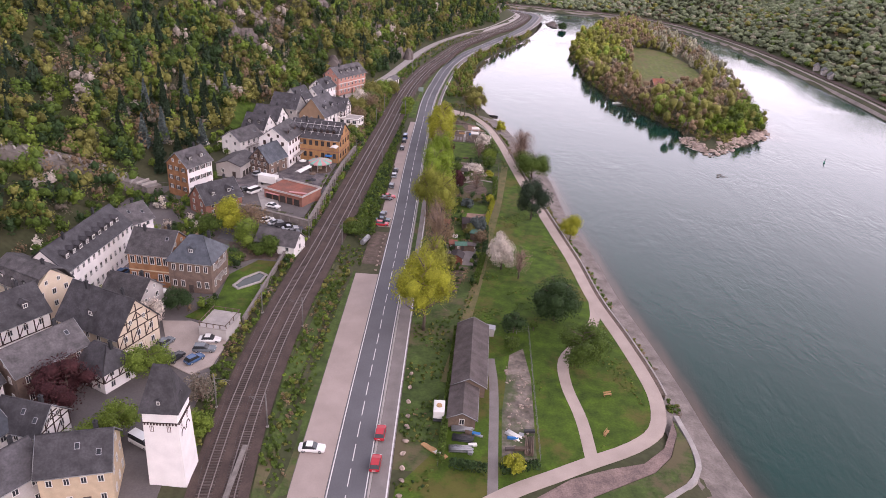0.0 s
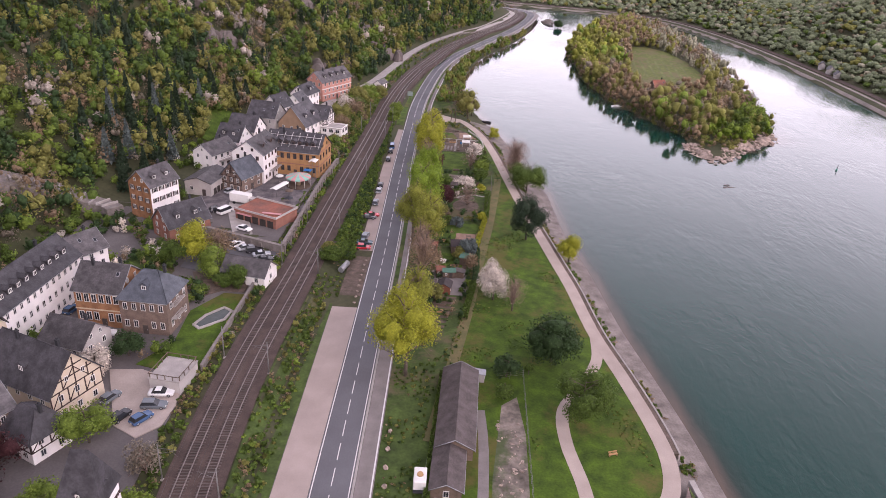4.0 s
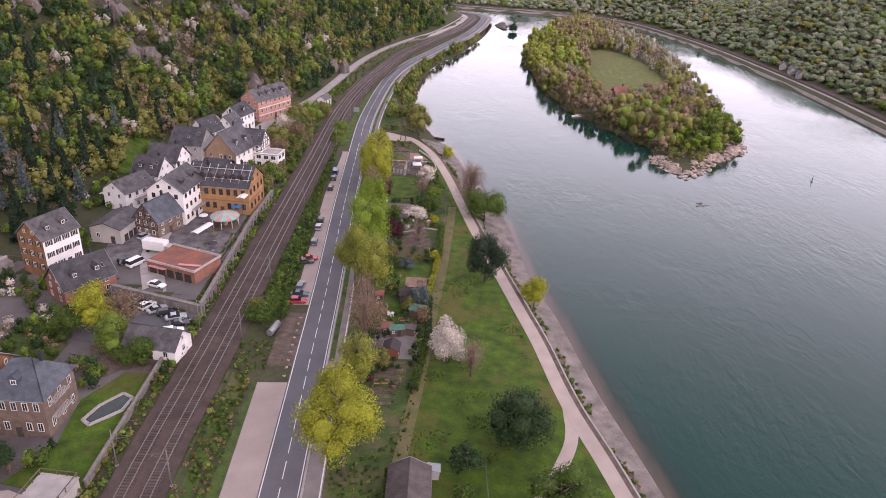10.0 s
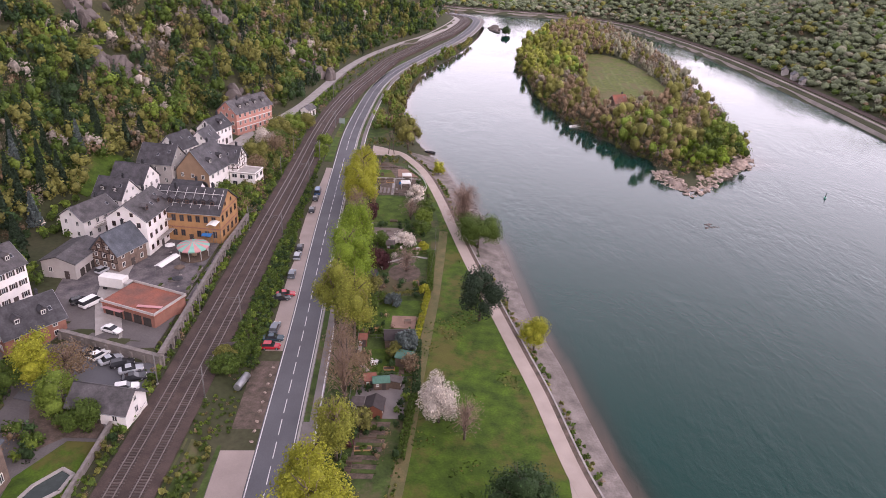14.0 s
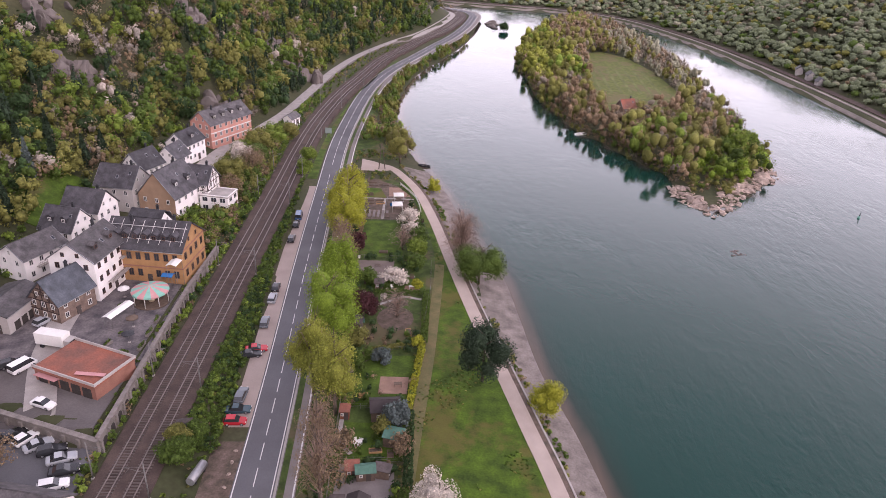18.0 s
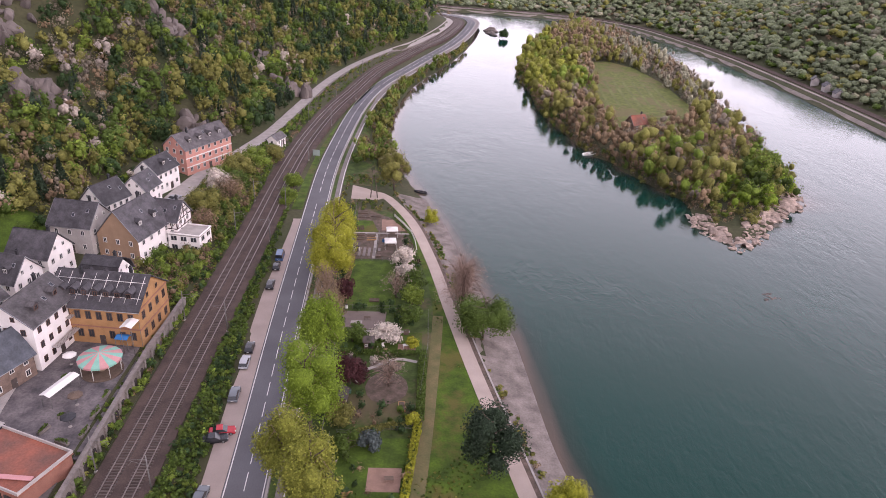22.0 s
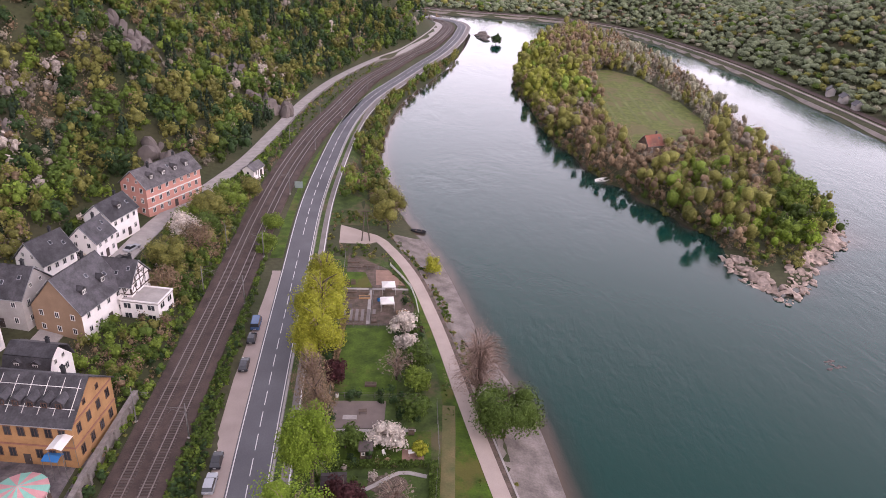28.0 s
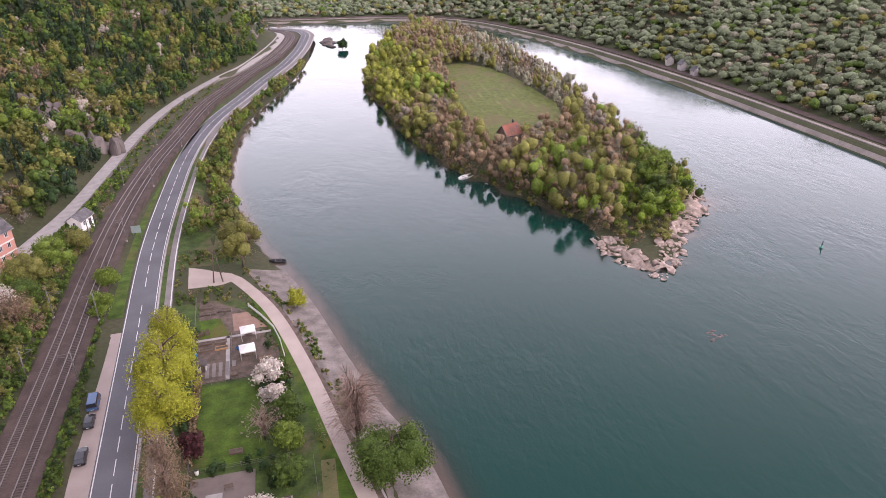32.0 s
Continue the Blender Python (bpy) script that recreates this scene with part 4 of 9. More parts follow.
def woods(name, spots, label, leaf=0.95, per=70, size=(2.2, 3.6), tall=1.15, mix=(), category="woods", zoff=0.0, gen=None, shade=(0.72, 1.28), lobes=2, level=1, fill=0.58):
    """Many trees that nobody could count, in one mesh: spots (x, y) and the share of each species."""
    g = gen or np.random.default_rng(len(spots) + 5)
    spots = np.asarray(spots, float)
    ground_z = height(spots)
    kinds, weights = zip(*mix)
    picked = g.choice(len(kinds), len(spots), p=np.array(weights) / sum(weights))
    # neighbours are often of one kind
    field = wavy(spots[:, 0], spots[:, 1], 19, 0.5) + 0.5 * wavy(spots[:, 0], spots[:, 1], 8, 2.5)
    order = np.argsort(np.argsort(field + 0.9 * g.normal(size=len(spots)))) / len(spots)
    edges = np.cumsum(weights) / sum(weights)
    picked = np.where(g.uniform(size=len(spots)) < 0.65, np.searchsorted(edges, order).clip(0, len(kinds) - 1), picked)
    crowns = []
    for _ in range(12):
        clumps = lobe_set(max(lobes, 3), g)
        if lobes < 3:
            clumps = (clumps[0][:lobes] * 0.4, clumps[1][:lobes] * 1.6)
        v, f = clump_cloud(clumps, level, g, fill, 0.25)
        crowns.append((v * 1.25, f, leaf_cloud(per, 1.25, 1.25, 1.25, 1.0, gen=g, clumps=clumps, hollow=0.35)))
    all_v, all_f, all_vt, all_q, all_t = [], [], [], [], []
    base = 0
    for (x, y), z, k in zip(spots, ground_z, picked):
        kind = kinds[k]
        tint, dense = SPECIES[kind]
        thin = dense < 0.7
        r = g.uniform(*size)
        hz = r * tall * g.uniform(0.85, 1.3)
        v, f, q0 = crowns[g.integers(0, 12)]
        c = q0.mean(1, keepdims=True)
        pick = g.permutation(per)[:max(8, int(per * min(dense + 0.3, 1.0)))]
        cc = c[pick]
        if kind == "conifer" or kind == "spruce":
            r, hz = r * 0.62, r * 2.0
            cc, v = cc.copy(), v.copy()
            cc[:, :, :2] *= np.clip(0.75 - 0.72 * cc[:, :, 2:3], 0.06, 1.5)
            v[:, :2] *= np.clip(0.75 - 0.72 * v[:, 2:3], 0.06, 1.5)
        a = g.uniform(0, 2 * np.pi)
        rot = np.array([[math.cos(a), -math.sin(a), 0], [math.sin(a), math.cos(a), 0], [0, 0, 1]])
        at_spot = np.array((x, y, z + hz * 0.82 + zoff))
        q = (cc * (r, r, hz) + (q0[pick] - cc if kind not in ("conifer", "spruce") else q0[pick] - c[pick]) * leaf * (0.55 if thin else 1.0)) @ rot.T + at_spot
        own = np.array(tint) * g.uniform(*shade)
        all_v.append((v * (0.62 if thin else 1.0) * (r, r, hz)) @ rot.T + at_spot)
        all_f.append(f + base)
        base += len(v)
        # core tint cut to 0.92 for the shade among the leaves
        all_vt.append(np.tile(own * 0.92, (len(v), 1)))
        all_q.append(q)
        all_t.append(own * g.uniform(0.85, 1.15, (len(pick), 1)))
    me = plant_mesh(name, np.concatenate(all_v), np.concatenate(all_f), np.concatenate(all_vt), np.concatenate(all_q), np.concatenate(all_t), LEAF)
    return tagged(new(name, me), label, category, kind="stuff")


def scatter(x0, x1, y0, y1, step, keep, gen):
    xs, ys = np.meshgrid(np.arange(x0, x1, step), np.arange(y0, y1, step))
    p = np.stack([xs.ravel(), ys.ravel()], 1) + gen.uniform(-0.48, 0.48, (xs.size, 2)) * step
    return p[keep(p)]


g1 = np.random.default_rng(21)
CLIFFS = [(-142, 425, 16), (-98, 418, 10), (-142, 372, 14), (-57, 440, 8), (-76, 362, 9), (-118, 345, 9), (-170, 330, 16), (-180, 300, 10), (-75, 455, 7)]


def off_cliffs(p):
    return np.all([np.hypot(p[:, 0] - x, p[:, 1] - y) > r for x, y, r in CLIFFS], axis=0)


def clearing(p):
    return ~(((p[:, 0] + 93) / 8) ** 2 + ((p[:, 1] - 276) / 17) ** 2 < 1)


near_hill = scatter(-200, 20, 60, 640, 4.0, lambda p: (line_distance(p, HILLFOOT) < np.where(p[:, 1] > 370, -0.5, -3)) & (line_distance(p, HILLFOOT) > -85) & off_cliffs(p) & clearing(p), g1)
MIX_W = (("conifer", 0.1), ("deep", 0.2), ("green", 0.3), ("fresh", 0.1), ("olive", 0.3), ("brown", 0.14), ("grey", 0.1), ("bloom", 0.022))
low_slope = line_distance(near_hill, HILLFOOT) > -46
woods("hillside_woods", near_hill[low_slope], "mixed spring woods on the steep hillside", per=110, leaf=0.66, size=(2.3, 4.0), tall=1.25, mix=MIX_W, lobes=5)
woods("hillside_woods", near_hill[~low_slope], "mixed spring woods high on the hillside", per=80, leaf=0.75, size=(2.3, 4.0), tall=1.2, mix=MIX_W, lobes=5)
far_hill = scatter(-420, 20, -40, 900, 7.0, lambda p: ((line_distance(p, HILLFOOT) <= -85) & (line_distance(p, HILLFOOT) > -230)) | ((line_distance(p, HILLFOOT) < -3) & (p[:, 1] >= 640)), g1)
woods("hilltop_woods", far_hill, "distant spring woods high on the slope", per=22, leaf=1.3, size=(3.4, 5.4), mix=MIX_W, lobes=3)
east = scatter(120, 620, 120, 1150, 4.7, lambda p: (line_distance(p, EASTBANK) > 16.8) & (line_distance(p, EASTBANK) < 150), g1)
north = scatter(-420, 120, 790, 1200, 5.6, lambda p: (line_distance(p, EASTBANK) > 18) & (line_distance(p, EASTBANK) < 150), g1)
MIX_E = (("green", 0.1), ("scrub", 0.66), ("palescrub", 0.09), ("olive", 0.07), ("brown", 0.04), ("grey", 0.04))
# leaf tints are lifted here in place of haze over the far slopes
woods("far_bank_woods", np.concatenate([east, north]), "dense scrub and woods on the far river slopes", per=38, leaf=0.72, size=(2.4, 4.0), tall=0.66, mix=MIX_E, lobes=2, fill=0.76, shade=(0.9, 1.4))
def in_field(p):
    odd = np.zeros(len(p), bool)
    for a, b in zip(ISLAND_FIELD, ISLAND_FIELD[1:] + ISLAND_FIELD[:1]):
        odd ^= ((a[1] > p[:, 1]) != (b[1] > p[:, 1])) & (p[:, 0] < (b[0] - a[0]) * (p[:, 1] - a[1]) / (b[1] - a[1] + 1e-9) + a[0])
    return odd


def on_island(p):
    d = island_inside(p)
    return (d > 0.8) & ~in_field(p) & (p[:, 1] > 334) & ~((np.abs(p[:, 0] - 95) < 6) & (p[:, 1] > 402) & (p[:, 1] < 427))


isl = scatter(50, 180, 300, 750, 4.9, on_island, g1)
fresh_side = (isl[:, 0] - 92 > 0.62 * (isl[:, 1] - 322)) & (isl[:, 1] < 440)
green_end = (isl[:, 0] < 92) & (isl[:, 1] > 480)
far_side = (isl[:, 0] > 130) & (isl[:, 1] > 440) & ~fresh_side
woods("island_woods", isl[~fresh_side & ~green_end & ~far_side], "brown budding trees on the island", per=190, leaf=0.45, size=(2.9, 5.0), tall=1.35, mix=(("brown", 0.6), ("grey", 0.14), ("olive", 0.24), ("fresh", 0.04)), shade=(0.95, 1.55), lobes=5, fill=0.72)
woods("island_woods", isl[fresh_side], "fresh green willows along the island shore", per=150, leaf=0.45, size=(1.9, 3.7), tall=1.25, mix=(("spring", 0.3), ("fresh", 0.3), ("olive", 0.2), ("green", 0.2)), shade=(0.65, 1.25), lobes=5)
woods("island_woods", isl[green_end], "olive green willows on the island bank", per=150, leaf=0.45, size=(2.4, 4.6), tall=1.25, mix=(("lime", 0.4), ("olive", 0.35), ("fresh", 0.15), ("brown", 0.1)), shade=(0.95, 1.5), lobes=5, fill=0.68)
woods("island_woods", isl[far_side], "pale budding and bare trees on the far island shore", per=150, leaf=0.45, size=(1.8, 3.6), tall=1.5, mix=(("grey", 0.4), ("brown", 0.35), ("palescrub", 0.15), ("olive", 0.1)), shade=(1.0, 1.6), lobes=5, fill=0.72)
tip = scatter(96, 140, 318, 352, 2.6, lambda p: (island_inside(p) > 3.2) & (p[:, 1] > 322) & (wavy(p[:, 0], p[:, 1], 4.4, 0.9) > -0.5), g1)
woods("tip_shrubs", tip, "low willow shrubs among the rocks of the island tip", per=60, leaf=0.36, size=(0.8, 1.9), tall=0.9, mix=(("olive", 0.35), ("brown", 0.35), ("fresh", 0.3)), category="shrubs")
isl_edge = scatter(50, 180, 320, 750, 2.0, lambda p: (island_inside(p) > -0.4) & (island_inside(p) < 4.5) & (p[:, 1] > 334) & ((p[:, 1] > 372) | (p[:, 0] < 100)), g1)
woods("island_shrubs", isl_edge, "brown and olive shrubs along the island shore", per=40, leaf=0.5, size=(0.9, 1.9), tall=1.1, mix=(("brown", 0.4), ("olive", 0.25), ("grey", 0.2), ("green", 0.15)), category="shrubs", lobes=1)
bank = scatter(-20, 60, 352, 840, 3.4, lambda p: (line_distance(p, SHORE) < -1) & (line_distance(p, SHORE) > -22) & (line_distance(p, ROAD) > 12.2) & ((line_distance(p, SHORE) > -8) | (wavy(p[:, 0], p[:, 1], 7.0, 0.6) > -0.25)), g1)
woods("bank_trees", bank, "belt of willows and shrubs between road and river", lobes=5, per=110, leaf=0.48, size=(1.8, 3.0), tall=1.4, mix=(("olive", 0.35), ("fresh", 0.25), ("green", 0.15), ("brown", 0.25)))

ROW = [(-17.6, 288, 15, 3.8, "yellow"), (-17.4, 277, 16, 4.4, "yellow"), (-16.8, 268, 14, 3.8, "yellow"), (-16.6, 256, 12, 3.0, "brown"), (-15.0, 249, 12, 2.8, "brown"), (-14.4, 235, 15, 3.8, "spring"), (-14.6, 218, 16, 5.2, "spring"),
       (-16.0, 203, 15, 3.8, "olive"), (-11.2, 197, 15, 3.8, "olive"), (-12.2, 184, 12, 2.8, "brown"), (-10.6, 174, 14, 3.8, "brown"), (-10.2, 160, 12, 3.0, "olive"), (-12.2, 146.5, 14, 3.6, "yellow"), (-10.2, 137, 16, 4.8, "yellow"), (-19.4, 297, 10, 2.8, "olive")]
for x, y, h, r, s in ROW:
    bare = s == "brown"
    leafy = "lime" if s == "olive" else s
    words = {"yellow": "tall avenue tree with yellow-green spring leaves", "spring": "rounded avenue tree in bright fresh green leaf", "olive": "avenue tree with thin olive spring leaves", "brown": "almost bare brown avenue tree by the cycle path"}[s]
    tree(x + 0.8, y, h * 1.05, r * (1.2 if s == "yellow" else 1.08), leafy, words, leaves=4200 if bare else 9000, leaf=0.25 if not bare else 0.2, base=0.24, group="avenue trees", twigs=110 if bare else 30)
tree(8.0, 171, 9.4, 3.5, "blossom", "round cherry tree in full white blossom on the lawn", leaves=8500, leaf=0.22, base=0.12)
tree(12.6, 166.5, 8, 3.0, "twig", "small bare tree on the lawn", leaves=900, leaf=0.13, base=0.2, twigs=90)
tree(17.4, 208, 12, 4.6, "conifer", "dark broad-crowned pine beside the footpath", leaves=7000, leaf=0.28, base=0.18)
tree(20.6, 146.5, 10, 5.2, "deep", "dark green rounded tree on the lawn", leaves=7500, leaf=0.28, base=0.1)
tree(24.6, 128, 9.6, 5.0, "green", "light green lawn tree beside the winding path", leaves=7000, leaf=0.26, base=0.14)
tree(29.4, 200.5, 7.6, 3.0, "yellow", "small yellow-green willow on the shore", leaves=4500, leaf=0.2, base=0.08)
tree(15.0, 262, 14, 5.8, "twig", "bare reddish brown multi-stemmed shore tree", leaves=6000, leaf=0.1, base=0.12, twigs=420)
tree(19.4, 252.5, 11, 5.8, "green", "broad green shore tree beside the footpath", leaves=7500, leaf=0.28, base=0.1)
tree(7.8, 316, 4.6, 2.0, "yellow", "small yellow-green bush on the shore", leaves=1200, leaf=0.3, base=0.08)
tree(-4.6, 339, 13, 5.6, "olive", "tall thin-leaved shore poplar", leaves=1500, leaf=0.34, base=0.15, twigs=90)
tree(-3.0, 351, 10, 3.6, "olive", "thin-leaved shore tree among shrubs", leaves=1500, leaf=0.34, base=0.15, twigs=60)
tree(15.6, 141, 2.6, 0.8, "green", "young slim tree on the lawn", leaves=300, leaf=0.25, base=0.2)


# ---- houses ----
WHITE = material("white_plaster", (0.76, 0.72, 0.7), 0.9, 0.1, 0.4, 6.0, 0.15)
CREAM = material("cream_plaster", (0.56, 0.47, 0.36), 0.9, 0.12, 0.4, 6.0, 0.15)
GREYWALL = material("grey_plaster", (0.4, 0.37, 0.35), 0.9, 0.14, 0.4, 6.0, 0.15)
PINKWALL = material("salmon_plaster", (0.5, 0.25, 0.2), 0.9, 0.12, 0.4, 6.0, 0.15)
BRICK = material("orange_brick", (0.3, 0.15, 0.075), 0.9, 0.35, 0.6, 9.0, 0.4)
OCHRE = material("ochre_brick", (0.36, 0.2, 0.088), 0.9, 0.2, 0.6, 9.0, 0.4)
REDSTONE = material("red_sandstone", (0.28, 0.13, 0.095), 0.9, 0.2, 0.6, 7.0, 0.4)
DARKSTONE = material("brown_quarry_stone", (0.175, 0.125, 0.1), 0.9, 0.3, 0.9, 6.0, 0.7)
SLATE = material("dark_slate", (0.06, 0.056, 0.061), 0.6, 0.5, 0.6, 3.0, 0.5, rand=0.3)
SLATE2 = material("weathered_slate", (0.088, 0.08, 0.082), 0.65, 0.5, 0.6, 3.0, 0.5, rand=0.3)
SLATEBLUE = material("blue_grey_slate", (0.075, 0.083, 0.098), 0.55, 0.4, 0.6, 3.0, 0.4, rand=0.2)
REDROOF = material("red_roof_coating", (0.27, 0.09, 0.058), 0.9, 0.35, 0.25, 3.0, 0.3, hue=(0.14, 0.075, 0.06))
BEAM = material("dark_timber", (0.05, 0.032, 0.028), 0.8, 0.25, 2.0, 12.0, 0.3)
FRAME = material("white_window_frame", (0.62, 0.6, 0.57), 0.6, 0.08, 2.0, 10.0, 0.05)
FRAMEB = material("brown_window_frame", (0.1, 0.055, 0.04), 0.6, 0.15, 2.0, 10.0, 0.05)
TRIM = material("pale_sandstone_trim", (0.5, 0.39, 0.27), 0.85, 0.12, 1.0, 8.0, 0.2)
PANE = material("dark_window_glass", (0.035, 0.038, 0.045), 0.12, 0.2, 0.8, 3.0, 0.0, spec=0.6, rand=0.5)
WOOD = material("weathered_wood", (0.14, 0.1, 0.075), 0.85, 0.25, 1.5, 10.0, 0.4, rand=0.25)
SHUTTER = material("dark_shutter", (0.07, 0.055, 0.05), 0.7, 0.2, 1.5, 8.0, 0.1)
GUTTER = material("zinc_gutter", (0.3, 0.3, 0.31), 0.45, 0.15, 2.0, 10.0, 0.05, metal=0.5)

_meshes = {}


def window_mesh(w, h, frame_mat):
    key = (round(w, 2), round(h, 2), frame_mat.name)
    if key not in _meshes:
        bm = bmesh.new()
        t = 0.1
        xs, zs = (-w / 2, -w / 2 + t, -0.03, 0.03, w / 2 - t, w / 2), (0, t, h - t, h)
        grid = [[bm.verts.new((x, -0.06, z)) for z in zs] for x in xs]
        flat = [bm.faces.new((grid[a][b], grid[a + 1][b], grid[a + 1][b + 1], grid[a][b + 1])) for a in range(5) for b in range(3) if not (b == 1 and a in (1, 3))]
        out = bmesh.ops.extrude_face_region(bm, geom=flat)
        bmesh.ops.translate(bm, vec=(0, 0.12, 0), verts=[e for e in out["geom"] if isinstance(e, bmesh.types.BMVert)])
        f = mesh_of("window", bm, frame_mat)
        bm = bmesh.new()
        box(bm, w - 2 * t, 0.05, h - 2 * t, pose(0, 0.02, t))
        _meshes[key] = (f, mesh_of("pane", bm, PANE))
    return _meshes[key]


def add_window(parent, m, w=1.0, h=1.4, frame_mat=None, shutters=False):
    f, p = window_mesh(w, h, frame_mat or FRAME)
    win = share("window", f, parent, m)
    share("pane", p, win, Matrix())
    if shutters:
        if ("shutter", h) not in _meshes:
            bm = bmesh.new()
            box(bm, 0.42, 0.06, h)
            _meshes["shutter", h] = mesh_of("shutter", bm, SHUTTER)
        for s in (-1, 1):
            share("shutter", _meshes["shutter", h], win, pose(s * (w / 2 + 0.25), -0.05, 0))
    return win


def roof_slab(bm, a, b, c, d, t=0.22):
    """A roof plane through four corners (eaves a, b, ridge c, d), t thick."""
    a, b, c, d = map(Vector, (a, b, c, d))
    n = (b - a).cross(d - a)
    if n.length < 1e-6:
        n = (b - a).cross(c - a)
    n = n.normalized() * t
    if n.z < 0:
        n = -n
    lo = [bm.verts.new(v) for v in (a, b, c, d)]
    hi = [bm.verts.new(v + n) for v in (a, b, c, d)]
    bm.faces.new(hi)
    bm.faces.new(list(reversed(lo)))
    for k in range(4):
        bm.faces.new((lo[k], lo[(k + 1) % 4], hi[(k + 1) % 4], hi[k]))
    bmesh.ops.recalc_face_normals(bm, faces=bm.faces[:])


def chimney(parent, x, y, z, h=1.6):
    bm = bmesh.new()
    box(bm, 0.6, 0.5, h, None, 0.03)
    box(bm, 0.76, 0.66, 0.12, pose(0, 0, h))
    box(bm, 0.3, 0.25, 0.3, pose(0, 0, h + 0.14))
    ob = part("chimney", bm, DARK, parent)
    ob.matrix_basis = pose(x, y, z)


def dormer(parent, x, y, z, turn, w=1.5, h=1.3, deep=2.2, wall=None, roof=None, frame_mat=None):
    """A small gabled dormer that looks along -y before its turn."""
    ob = part("dormer", (bm := bmesh.new()) and _dormer_body(bm, w, h, deep), wall or SLATE, parent)
    ob.matrix_basis = pose(x, y, z, 0, 0, turn)
    bm = bmesh.new()
    o = 0.18
    for s in (-1, 1):
        roof_slab(bm, (s * (w / 2 + o), -o, h - 0.1), (s * (w / 2 + o), deep, h - 0.1), (0, deep, h + w * 0.38), (0, -o, h + w * 0.38), 0.1)
    part("dormer_roof", bm, roof or SLATE, ob)
    add_window(ob, pose(0, -0.04, 0.25), w * 0.62, h * 0.72, frame_mat)


def _dormer_body(bm, w, h, deep):
    pts = [(-w / 2, h), (-w / 2, -0.4), (w / 2, -0.4), (w / 2, h), (0, h + w * 0.38)]
    a = [bm.verts.new((x, 0, z)) for x, z in pts]
    b = [bm.verts.new((x, deep, z)) for x, z in pts]
    bm.faces.new(a)
    bm.faces.new(list(reversed(b)))
    for k in range(5):
        bm.faces.new((a[k], b[k], b[(k + 1) % 5], a[(k + 1) % 5]))
    bmesh.ops.recalc_face_normals(bm, faces=bm.faces[:])
    return bm


def timber(parent, m, w, h, gable=0.0, n=5):
    """Dark beams on a wall panel w wide and h high, and in the gable above it."""
    def beam(a, b, t=0.2):
        a, b = Vector((a[0], 0, a[1])), Vector((b[0], 0, b[1]))
        bm = bmesh.new()
        box(bm, t, 0.09, (b - a).length)
        ob = part("beam", bm, BEAM, parent)
        ang = math.degrees(math.atan2(b.x - a.x, b.z - a.z))
        ob.matrix_basis = m @ pose(a.x, -0.03, a.z, 0, ang, 0)
    for z in (0.1, h - 0.1):
        beam((-w / 2, z), (w / 2, z))
    for k in range(n + 1):
        x = -w / 2 + w * k / n
        beam((x, 0.1), (x, h - 0.1))
        if k < n and k % 2 == 0:
            beam((x, 0.2), (x + w / n, h * 0.9), 0.15)
    if gable:
        for f in (0.33, 0.66):
            beam((-w / 2 * (1 - f), h + gable * f), (w / 2 * (1 - f), h + gable * f))
        for f in (-0.5, 0, 0.5):
            beam((w / 2 * f, h), (w / 2 * f, h + gable * (1 - abs(f)) * 0.95))
        beam((-w / 4, h), (0, h + gable * 0.6), 0.15)
        beam((w / 4, h), (0, h + gable * 0.6), 0.15)


TOWARD = Vector((0.5, -0.86, 0))


